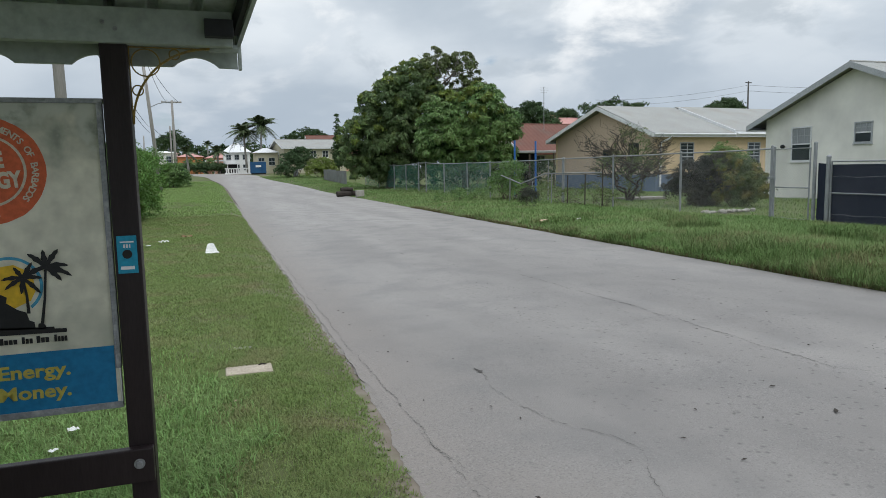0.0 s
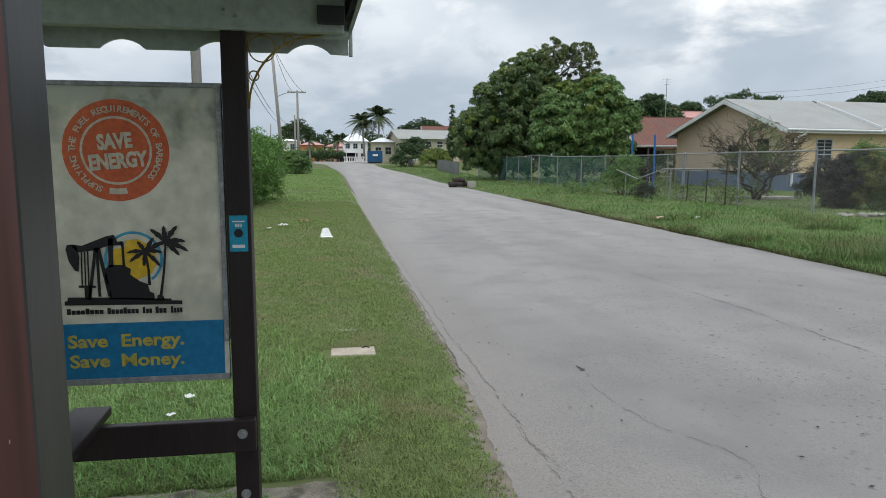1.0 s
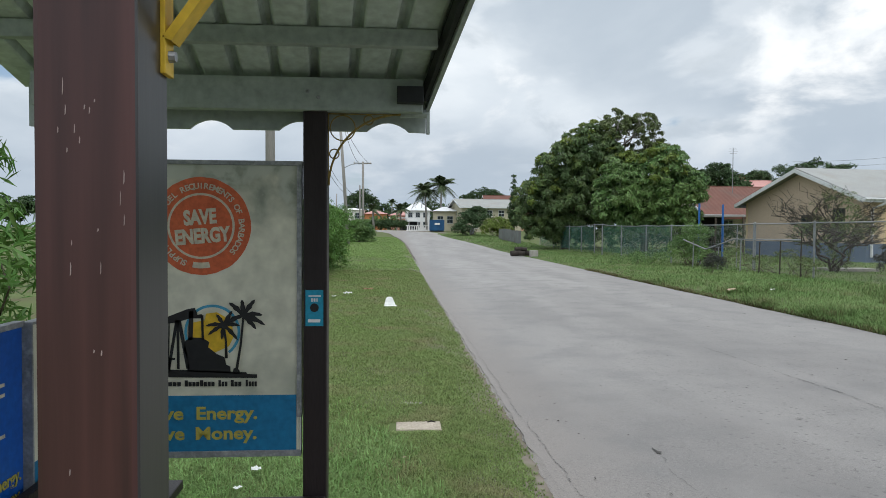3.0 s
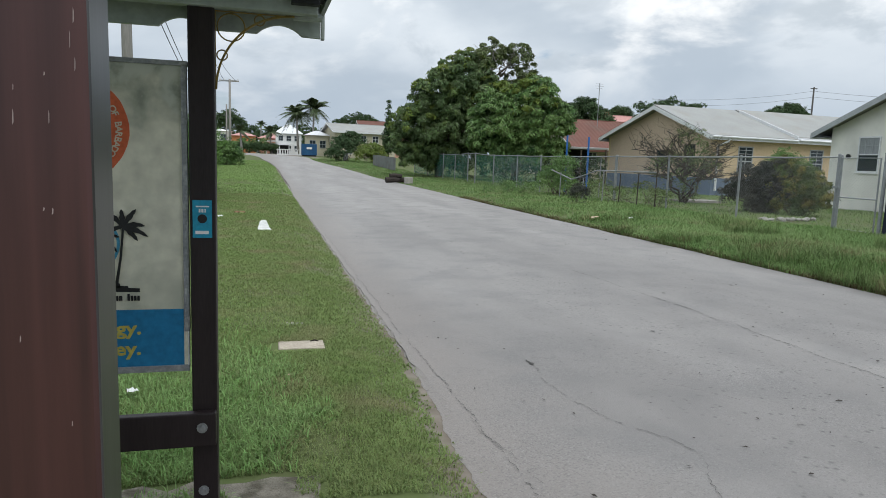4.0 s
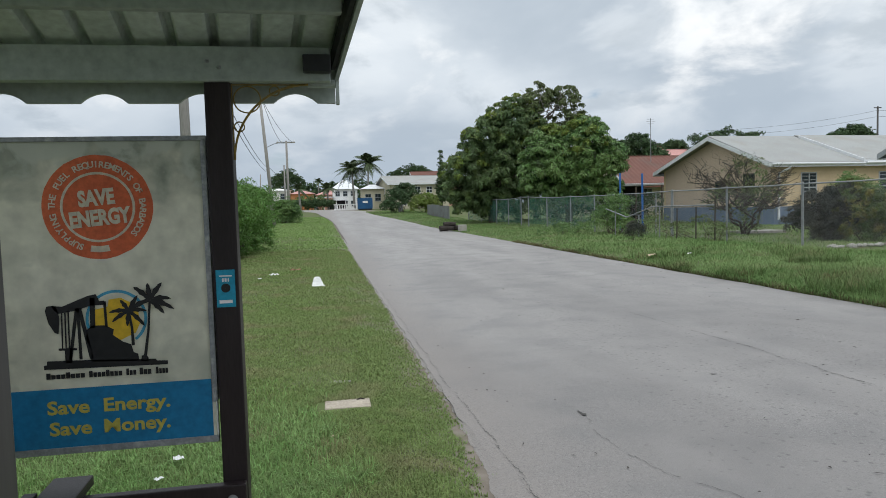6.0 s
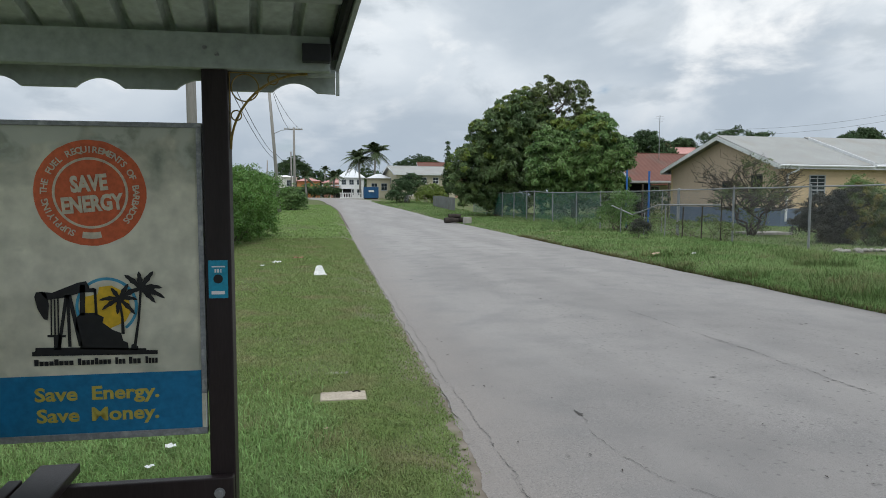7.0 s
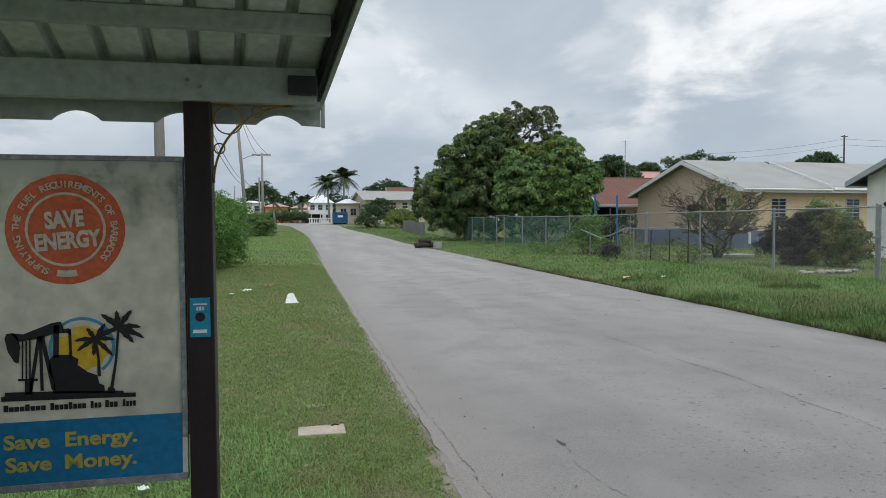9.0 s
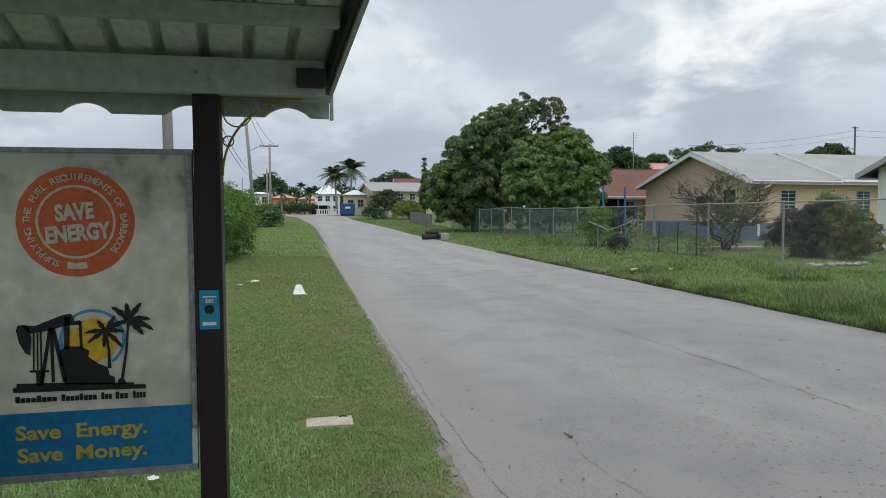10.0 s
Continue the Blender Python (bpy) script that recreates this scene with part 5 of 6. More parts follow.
def build_plants():
    tree("large dark mango tree with dense hanging foliage", (12.3, 48.3, 0.1), DARK_TREE, 900, 120, 0.28, 0.34, M["leaf_dark"], 0.30, 21, group="mango trees behind the fence", extra=[((0, 1, 2, 7), M["leaf_yellow"])], thin=(3, 4, 16, 17))
    tree("broad mango tree with fresh green foliage", (15.2, 41.0, 0.1), GREEN_TREE, 620, 110, 0.26, 0.31, M["leaf_green"], 0.26, 22, group="mango trees behind the fence", extra=[((1, 6), M["leaf_yellow"])])
    # dark shrubs added for the shade under the trees, hiding a pale wall
    bush("dark undergrowth added for the shade beneath the mango trees", (16.4, 44.5, 0.1), [(12.6, 49.5, 0.9, 0.9), (14.4, 46.6, 0.9, 1.0), (16.2, 45.6, 1.0, 1.0), (18.2, 44.8, 1.0, 1.1), (20.0, 44.2, 1.0, 1.0), (21.8, 43.4, 1.0, 1.0)], 300, 40, 0.3, 0.2, M["leaf_far"], 52, name="undergrowth", category="undergrowth")
    bush("bright green clipped hedge bush on the lawn", (-2.9, 22.6, 0.08), [(-3.5, 18.6, 1.15, 1.05), (-3.35, 19.8, 1.25, 1.1), (-3.15, 21.3, 1.25, 1.15), (-2.95, 22.9, 1.3, 1.15), (-2.8, 24.5, 1.35, 1.15), (-2.65, 26.1, 1.35, 1.1), (-3.2, 19.4, 0.5, 0.75), (-2.9, 21.2, 0.5, 0.8), (-2.7, 23.2, 0.5, 0.8), (-2.5, 25.2, 0.5, 0.8)], 1700, 56, 0.17, 0.10, M["leaf_hedge"], 31, group="hedge bushes on the lawn")
    bush("rounded green hedge bush on the lawn", (-3.1, 60.5, 0.26), [(-3.1, 60.5, 1.35, 1.15), (-2.5, 60.8, 1.1, 0.9), (-3.9, 61, 1.1, 0.95), (-3.1, 60.3, 0.8, 0.9)], 520, 34, 0.18, 0.17, M["leaf_green"], 32, group="hedge bushes on the lawn")
    bush("long-leaved green shrub behind the shelter", (-2.9, 4.5, 0.08), [(-2.75, 4.4, 1.3, 0.55), (-3.1, 4.7, 0.9, 0.8), (-2.9, 4.2, 1.75, 0.45), (-3.3, 4.4, 1.6, 0.6)], 110, 26, 0.13, 0.17, M["leaf_hedge"], 33, width=0.17)
    # shrubs in and along the fenced yard
    bush("dark purple-leaved rounded bush behind the fence", (15.6, 18.2, 0.1), [(15.1, 18.95, 0.72, 0.55), (15.35, 18.7, 1.05, 0.64), (15.75, 18.4, 0.75, 0.72), (15.5, 18.6, 0.35, 0.55), (15.85, 18.4, 1.35, 0.5)], 260, 90, 0.15, 0.105, M["leaf_purple"], 34)
    bush("yellowing croton bush behind the fence", (16.4, 17.9, 0.1), [(16.05, 18.0, 1.1, 0.68), (16.45, 17.7, 1.0, 0.66), (16.65, 17.5, 0.6, 0.52), (16.0, 18.1, 1.5, 0.42), (16.1, 17.9, 0.45, 0.6)], 240, 90, 0.14, 0.105, M["leaf_yellowing"], 35)
    bush("green bush by the house wall", (19.8, 22.4, 0.1), [(19.6, 22.4, 1.8, 0.55), (20.2, 22.5, 1.5, 0.7)], 110, 26, 0.16, 0.10, M["leaf_green"], 36)
    bush("green creeper over the fence", (12.55, 27.6, 0.1), [(12.5, 27.0, 1.3, 0.55), (12.3, 27.8, 0.7, 0.7), (12.8, 28.2, 1.25, 0.55), (12.45, 26.6, 0.55, 0.55), (12.7, 29.0, 0.8, 0.6)], 260, 28, 0.16, 0.10, M["leaf_green"], 37, name="creeper", category="creeper")
    bush("small dark shrub in the verge", (10.8, 22.1, 0.1), [(10.8, 22.1, 0.42, 0.36)], 170, 26, 0.10, 0.05, M["leaf_purple"], 38)
    bush("low weeds along the verge", (10.2, 28.2, 0.1), [(9.6, 28.6, 0.2, 0.35), (10.4, 28.0, 0.28, 0.4), (11.1, 27.6, 0.3, 0.4), (10.9, 29.6, 0.25, 0.4)], 150, 24, 0.12, 0.07, M["leaf_green"], 39, name="weeds", category="weeds")
    bush("dry brown weeds at the fence foot", (13.0, 20.6, 0.1), [(12.9, 20.3, 0.4, 0.45), (13.1, 21.6, 0.5, 0.5), (12.8, 22.9, 0.35, 0.45), (12.9, 24.6, 0.5, 0.55)], 120, 22, 0.12, 0.08, M["leaf_olive"], 40, name="weeds", category="weeds")
    # leafless shrub
    t = thing("bare_tree", (15.7, 23.1, 0.1), "leafless many-branched grey shrub behind the fence", "shrub")
    rnd = random.Random(8)
    for s in range(6):
        a = 2 * math.pi * s / 6 + rnd.uniform(-0.3, 0.3)
        bm = bmesh.new()
        mid = Vector((0.75 * math.cos(a), 0.75 * math.sin(a), rnd.uniform(0.9, 1.4)))
        limb(bm, (0.05 * math.cos(a), 0.05 * math.sin(a), -0.1), mid, 0.05, 0.032, s + 60, 0.18)
        for k in range(7):
            a2 = a + rnd.uniform(-1.2, 1.2)
            e = mid + Vector((math.cos(a2) * rnd.uniform(0.4, 1.4), math.sin(a2) * rnd.uniform(0.4, 1.4), rnd.uniform(-0.1, 1.4)))
            limb(bm, mid.lerp(Vector((0, 0, 0.3)), rnd.uniform(0, 0.4)), e, 0.028, 0.013, s * 9 + k, 0.22, 5)
            for q in range(5):
                limb(bm, mid.lerp(e, rnd.uniform(0.4, 1.0)), e + Vector((rnd.uniform(-0.45, 0.45), rnd.uniform(-0.45, 0.45), rnd.uniform(-0.15, 0.45))), 0.013, 0.005, s * 90 + k * 7 + q, 0.25, 4)
        part("branch", bm, M["twig"], t)
    p, o, c = crown_points([(0, 0, 0.35, 0.55), (-0.5, 0, 1.6, 0.5), (0.4, 0.2, 0.5, 0.4), (0.2, -0.3, 1.2, 0.7), (0.9, 0.2, 1.4, 0.8), (-0.9, 0, 1.2, 0.7), (0.1, 0, 2.1, 0.8)], 280, 14, 0.17, 77)
    under("foliage", leaves("foliage", p, o, 0.095, 0.045, M["leaf_olive"], 78), t, "a few olive leaves")
    # the far end of the road
    bush("green shrubs along the roadside fence", (9.3, 82, 0.7), [(8.0, 81, 1.5, 1.0), (9.2, 82.5, 2.2, 1.6), (10.2, 83, 2.7, 1.7)], 240, 28, 0.34, 0.30, M["leaf_far"], 41)
    bush("yellow-green shrub along the roadside fence", (11.9, 79, 0.7), [(11.2, 78.5, 1.6, 1.1), (12.4, 79, 1.9, 1.2), (12.9, 80, 1.4, 1.0)], 180, 28, 0.32, 0.28, M["leaf_yellow"], 42)
    for i, (x, y, w, h) in enumerate(((-6.6, 125.5, 3.4, 1.5), (-3.2, 125, 3.6, 1.7), (0.3, 124.4, 3.4, 1.8), (-1.8, 131, 5.0, 2.6))):
        bush("clipped dark green hedge by the bend", (x, y, 1.3), [(x - w * 0.35, y, 1.3 + h * 0.5, h * 0.55), (x, y, 1.3 + h * 0.5, h * 0.55), (x + w * 0.35, y, 1.3 + h * 0.5, h * 0.55)], 150, 30, 0.3, 0.3, M["leaf_far"] if i < 3 else M["leaf_green"], 43 + i, name="hedge", category="hedge", group="hedges by the bend")
    palm((5.7, 119.7, 1.3), 8.3, 3.9, 1, "tall coconut palm by the bend")
    palm((7.9, 119.3, 1.3), 9.3, 4.2, 2, "tall coconut palm by the bend")
    palm((-3.6, 122, 1.3), 5.0, 2.6, 3, "short palm by the bend", 13)
    palm((1.3, 126, 1.3), 5.2, 2.6, 4, "short palm by the bend", 13)
    palm((-0.8, 175, 1.3), 8.4, 2.2, 6, "distant palm above the far roofs", 12)
    t = thing("tree", (16.2, 91.5, 0.8), "slim dark cypress behind the mango tree", "tree")
    part("trunk", tube(bmesh.new(), [(0, 0, -0.2), (0, 0, 7)], [0.15, 0.03], 7), M["bark"], t)
    p, o, c = crown_points([(0, 0, 1.5 + k * 0.8, 0.95 - k * 0.08) for k in range(9)], 330, 26, 0.20, 91, shell=0.2)
    under("crown", leaves("crown", p, o, 0.26, 0.08, M["leaf_far"], 91, droop=-0.8), t)
    far = [((49, 77, 0.8), [(46.5, 77, 6.9, 2.3), (49, 77, 7.6, 2.4), (51.5, 76, 7.2, 2.2), (49, 78, 5.5, 3.0)], "leaf_far"),
           ((34.8, 73, 0.8), [(33.5, 73, 6.6, 1.9), (35.5, 72.6, 6.9, 1.9), (37.3, 72.5, 5.6, 1.8), (32.5, 73.5, 5.0, 2.0)], "leaf_far"),
           ((44.7, 84, 0.8), [(42.5, 84, 6.6, 1.4), (44.5, 84, 7.4, 1.3), (46.4, 84, 7.8, 1.5), (41, 84, 5.8, 1.4)], "leaf_far"),
           ((60.7, 70, 0.8), [(59.3, 70, 7.4, 1.4), (61.2, 70, 7.8, 1.5), (62.8, 70, 7.2, 1.2)], "leaf_far"),
           ((-8.8, 190, 1.3), [(-11, 190, 8.5, 2.6), (-8.8, 190, 9.6, 2.8), (-6.6, 190, 8.2, 2.4)], "leaf_far"),
           ((23.6, 185, 1.3), [(19.5, 185, 8.6, 2.4), (22, 185, 9.6, 2.6), (25, 185, 10.2, 2.6), (27.8, 185, 9.8, 2.4)], "leaf_far")]
    for i, (b, l, mm) in enumerate(far):
        tree("dark tree rising behind the houses", b, l, 420, 34, 0.45, 0.42, M[mm], 0.3, 100 + i, group="trees behind the houses")
    p, o, c = crown_points([(41.6, 84, 7.0, 1.2), (43.6, 84, 7.4, 1.1)], 50, 20, 0.3, 131)
    ob = thing("flowering_tree", (43, 83.4, 0.8), "flame tree with red flowers behind the houses", "tree")
    under("crown", leaves("crown", p - np.array([43, 83.4, 0.8]), o, 0.4, 0.2, M["leaf_red"], 132), ob)
    part("trunk", tube(bmesh.new(), [(0, 0, -0.2), (0, 0.3, 3), (-0.4, 0.6, 6)], [0.2, 0.16, 0.1], 7), M["bark"], ob)
    # distant woodland closing the view
    r = np.random.RandomState(5)
    lob = []
    for i in range(70):
        a = radians(-62 + 150 * i / 69)
        d = r.uniform(215, 260)
        hgt = 5.8 + 2.0 * r.rand()
        lob.append((d * math.sin(a), d * math.cos(a) * 0.9 + 20, 1.3 + hgt * 0.55, hgt * 0.75))
    p, o, c = crown_points(lob, 5200, 26, 0.9, 9, shell=0.4, floor=0.5)
    ob = new("distant_wood", leaves("distant_wood", p, o, 1.3, 0.5, M["leaf_far"], 9))
    tagged(ob, "low dark line of distant trees", "woodland", kind="stuff")


build_plants()


# ---- fences ----
def fence_x(y):
    return 13.2 - 0.04 * (y - 17.0)


def mesh_wires(bm, p0, p1, z0, z1, pitch=0.075, r=0.0022):
    """Woven diagonal wires between two posts."""
    p0, p1 = Vector(p0), Vector(p1)
    run = p1 - p0
    L, H = run.length, z1 - z0
    d = run.normalized()
    side = Vector((-d.y, d.x, 0))
    for s in (1, -1):
        k = -H
        while k < L + H:
            a, b = (k, k + H) if s == 1 else (k + H, k)
            lo_t, hi_t = 0.0, 1.0
            # clip to the panel
            ts = sorted([(0 - a) / (b - a), (L - a) / (b - a)])
            lo_t, hi_t = max(0, ts[0]), min(1, ts[1])
            if hi_t - lo_t > 0.02:
                q = []
                for t in (lo_t, hi_t):
                    u = a + (b - a) * t
                    q.append(p0 + d * u + Vector((0, 0, z0 + H * t)))
                ax = (q[1] - q[0]).normalized()
                n1 = side * r * 1.2
                n2 = ax.cross(side) * r * 1.2
                ring = [[bm.verts.new(w + o) for o in (n1, n2 * 0.9 - n1 * 0.5, -n2 * 0.9 - n1 * 0.5)] for w in q]
                for i in range(3):
                    bm.faces.new((ring[0][i], ring[0][(i + 1) % 3], ring[1][(i + 1) % 3], ring[1][i]))
            k += pitch


def fence_post(parent, x, y, top, r=0.03, mat="galv"):
    z = verge(x, y)
    bm = bmesh.new()
    tube(bm, [(x, y, z - 0.2), (x, y, top)], r, 10)
    tube(bm, [(x, y, top), (x, y, top + r * 0.5), (x, y, top + r * 0.9)], [r * 1.15, r * 1.0, r * 0.3], 10)
    return part("post", bm, M[mat], parent, "round galvanised fence post")


def build_fences():
    f = thing("chain_link_fence", (0, 0, 0), "galvanised chain-link fence round the front yards", "fence")
    stops = [13.3, 16.74, 20.15, 23.42, 27.45, 30.2, 33.03, 36.38, 39.44, 40.81, 43.4, 46.06, 50.0, 54.0]
    tops = [1.91, 1.89, 1.88, 1.86, 1.83, 1.82, 1.83, 1.83, 1.93, 1.94, 1.84, 1.86, 1.9, 1.95]
    for i, (y, tp) in enumerate(zip(stops, tops)):
        fence_post(f, fence_x(y), y, tp, 0.032)
    for i in range(len(stops) - 1):
        y0, y1 = stops[i], stops[i + 1]
        a, b = (fence_x(y0), y0, 0), (fence_x(y1), y1, 0)
        bm = bmesh.new()
        mesh_wires(bm, a, b, 0.12 + rise(y0), min(tops[i], tops[i + 1]) - 0.04, 0.08 if y0 < 34 else 0.18, 0.0010)
        part("wire_mesh", bm, M["galv"], f, "woven diamond wire")
        bm = bmesh.new()
        tube(bm, [(a[0], a[1], tops[i] - 0.03), ((a[0] + b[0]) / 2, (a[1] + b[1]) / 2, (tops[i] + tops[i + 1]) / 2 - 0.045), (b[0], b[1], tops[i + 1] - 0.03)], 0.021, 8)
        part("top_rail", bm, M["galv"], f)
    # green shade net hung behind the far stretch
    for y0, y1 in ((30.2, 33.03), (33.03, 36.38), (36.38, 39.44), (40.81, 43.4), (43.4, 46.06), (46.06, 50.0), (50.0, 54.0)):
        bm = bmesh.new()
        mesh_wires(bm, (fence_x(y0) + 0.05, y0, 0), (fence_x(y1) + 0.05, y1, 0), 0.3, 1.78, 0.06, 0.0019)
        part("shade_net", bm, M["green_cloth"], f, "faded green shade net")
    # second row of old posts and a fallen rail
    g = thing("broken_fence", (0, 0, 0), "rusty leaning posts and a fallen pipe rail", "fence")
    for x, y, h in ((11.9, 26.2, 1.15), (12.3, 24.9, 0.95), (12.5, 23.6, 1.25), (12.6, 22.5, 1.2), (12.7, 21.4, 1.25), (12.8, 20.4, 1.6), (13.3, 24.2, 1.9), (13.6, 26.0, 1.8)):
        part("post", tube(bmesh.new(), [(x, y, -0.1), (x + 0.03, y + 0.02, h)], 0.022, 7), M["galv"] if y > 23 else M["twig"], g)
    part("fallen_rail", tube(bmesh.new(), [(11.9, 27.1, 1.20), (12.0, 25.3, 0.86), (12.4, 23.9, 1.27), (12.6, 22.5, 1.28), (12.85, 20.5, 1.30)], 0.024, 7), M["galv"], g, "bent fallen pipe rail")
    # gate
    gt = thing("chain_link_gate", (0, 0, 0), "narrow galvanised chain-link gate standing closed", "gate")
    gx = 13.2
    for y, tp, r in ((13.24, 1.93, 0.036), (11.95, 1.96, 0.042)):
        fence_post(gt, gx + 0.01, y, tp, r)
    fr = bmesh.new()
    tube(fr, [(gx, 13.14, 0.18), (gx, 13.14, 1.86), (gx, 12.08, 1.86), (gx, 12.08, 0.18), (gx, 13.14, 0.18)], 0.020, 8)
    part("gate_frame", fr, M["galv"], gt)
    part("gate_bar", tube(bmesh.new(), [(gx, 13.14, 0.93), (gx, 12.08, 0.93)], 0.016, 8), M["galv"], gt)
    bm = bmesh.new()
    mesh_wires(bm, (gx, 12.08, 0), (gx, 13.14, 0), 0.18, 1.86, 0.08, 0.0010)
    part("wire_mesh", bm, M["galv"], gt)
    bm = box(gx - 0.06, gx + 0.03, 13.12, 13.30, 1.13, 1.19, bevel=0.008)
    part("latch", bm, M["galv"], gt, "steel gate latch")
    # covered double gate
    cg = thing("cloth_covered_gate", (0, 0, 0), "double yard gate covered with navy shade cloth", "gate")
    part("post", tube(bmesh.new(), [(gx, 11.57, -0.1), (gx, 11.57, 1.63)], 0.05, 12), M["galv"], cg, "stout galvanised gate post")
    part("post_cap", tube(bmesh.new(), [(gx, 11.57, 1.63), (gx, 11.57, 1.66), (gx, 11.57, 1.69)], [0.058, 0.05, 0.012], 12), M["galv"], cg)
    def cloth(y0, y1, top):
        bm = bmesh.new()
        prev = None
        n = 26
        for i in range(n + 1):
            y = lerp(y0, y1, i / n)
            row = [bm.verts.new((gx + 0.05 + 0.025 * noise.noise((y * 3, z * 2, 1)), y, z + (0.04 * noise.noise((y * 2.2, 1, 5)) if z > 1.2 else 0))) for z in (0.16, 0.5, 0.8, 1.1, top)]
            if prev:
                for k in range(4):
                    bm.faces.new((prev[k], prev[k + 1], row[k + 1], row[k]))
            prev = row
        part("shade_cloth", bm, M["navy_cloth"], cg, "rumpled navy shade cloth")
    cloth(11.62, 11.90, 1.50)
    cloth(7.0, 11.50, 1.47)
    bm = bmesh.new()
    tube(bm, [(gx, 11.48, 0.15), (gx, 11.48, 1.54), (gx, 8.9, 1.53), (gx, 8.9, 0.15), (gx, 11.48, 0.15)], 0.021, 8)
    part("gate_frame", bm, M["galv"], cg)
    part("gate_bar", tube(bmesh.new(), [(gx, 11.48, 0.83), (gx, 8.9, 0.83)], 0.017, 8), M["galv"], cg)
    for z in (0.35, 1.20):
        part("tie_wire", tube(bmesh.new(), [(gx - 0.01, lerp(11.5, 8.9, k / 8), z + 0.02 * math.sin(k * 2.1)) for k in range(9)], 0.004, 5), M["galv"], cg)
    bm = bmesh.new()
    mesh_wires(bm, (gx - 0.012, 8.9, 0), (gx - 0.012, 11.48, 0), 0.15, 1.53, 0.09, 0.0006)
    part("wire_mesh", bm, M["galv"], cg)
    # corrugated sheets at the far end
    s = thing("sheet_fence", (0, 0, 0), "old grey corrugated sheet fence panels", "fence")
    for y0, y1, x in ((58, 60.4, 10.9), (60.5, 63, 10.9), (63.1, 65.6, 10.9), (65.7, 68.2, 10.95), (68.3, 71, 11.0), (84, 86.4, 9.6), (86.5, 89, 10.2)):
        bm = bmesh.new()
        prev = None
        n = 40
        for i in range(n + 1):
            y = lerp(y0, y1, i / n)
            xx = x + 0.03 * math.sin(i * 1.57)
            row = [bm.verts.new((xx + dx, y, rise(y) + z)) for dx in (0, 0.004) for z in (0.05, 1.22 + 0.03 * math.sin(y0 * 9))]
            if prev:
                bm.faces.new((prev[0], prev[1], row[1], row[0])); bm.faces.new((prev[2], row[2], row[3], prev[3])); bm.faces.new((prev[1], prev[3], row[3], row[1]))
            prev = row
        part("sheet", bm, M["old_sheet"], s)


# ---- houses ----
def window(parent, at, w, h, normal_turn, bars=(2, 3), frame="white_paint", depth=0.06, sash=False):
    """A window with frame, sill and panes; at is the middle of its sill, the outside faces local -y."""
    wn = new("window")
    wn.parent = parent
    wn.matrix_basis = pose(*at, 0, 0, normal_turn)
    bm = bmesh.new()
    for x0, x1, z0, z1 in ((-w / 2, -w / 2 + 0.05, 0, h), (w / 2 - 0.05, w / 2, 0, h), (-w / 2 + 0.05, w / 2 - 0.05, 0, 0.05), (-w / 2 + 0.05, w / 2 - 0.05, h - 0.05, h)):
        bx(bm, x0, x1, -0.03, 0.03, z0, z1)
    part("frame", bm, M[frame], wn)
    part("sill", box(-w / 2 - 0.02, w / 2 + 0.02, -0.06, 0.0, -0.045, -0.003, bevel=0.006), M[frame], wn)
    nx, nz = bars
    if sash:
        # white meeting rail, netting behind the upper sash, dark glass below
        part("meeting_rail", box(-w / 2 + 0.061, w / 2 - 0.061, -0.034, -0.008, h * 0.50 - 0.025, h * 0.50 + 0.025), M["white_paint"], wn)
        part("upper_pane", box(-w / 2 + 0.055, w / 2 - 0.055, -0.006, 0.0, h * 0.5, h - 0.055), M["curtain"], wn, "pane with grey net curtain behind")
        part("lower_pane", box(-w / 2 + 0.055, w / 2 - 0.055, -0.006, 0.0, 0.055, h * 0.5 - 0.001), M["window_glass"], wn)
        for i in range(1, nx):
            part("glazing_bar", box(-w / 2 + w * i / nx - 0.012, -w / 2 + w * i / nx + 0.012, -0.030, -0.010, h * 0.5 + 0.026, h - 0.061), M["grey_trim"], wn)
        part("glazing_bar", box(-w / 2 + 0.061, w / 2 - 0.061, -0.028, -0.009, h * 0.74 - 0.01, h * 0.74 + 0.01), M["grey_trim"], wn)
        return wn
    for i in range(1, nx):
        part("glazing_bar", box(-w / 2 + w * i / nx - 0.018, -w / 2 + w * i / nx + 0.018, -0.036, -0.012, 0.061, h - 0.061), M[frame], wn)
    for k in range(1, nz):
        t = 0.03 if k == nz // 2 else 0.014
        part("glazing_bar", box(-w / 2 + 0.061, w / 2 - 0.061, -0.031, -0.009, h * k / nz - t, h * k / nz + t), M[frame], wn)
    part("pane", box(-w / 2 + 0.055, w / 2 - 0.055, -0.006, 0.0, 0.055, h - 0.055), M["window_glass"], wn)
    return wn


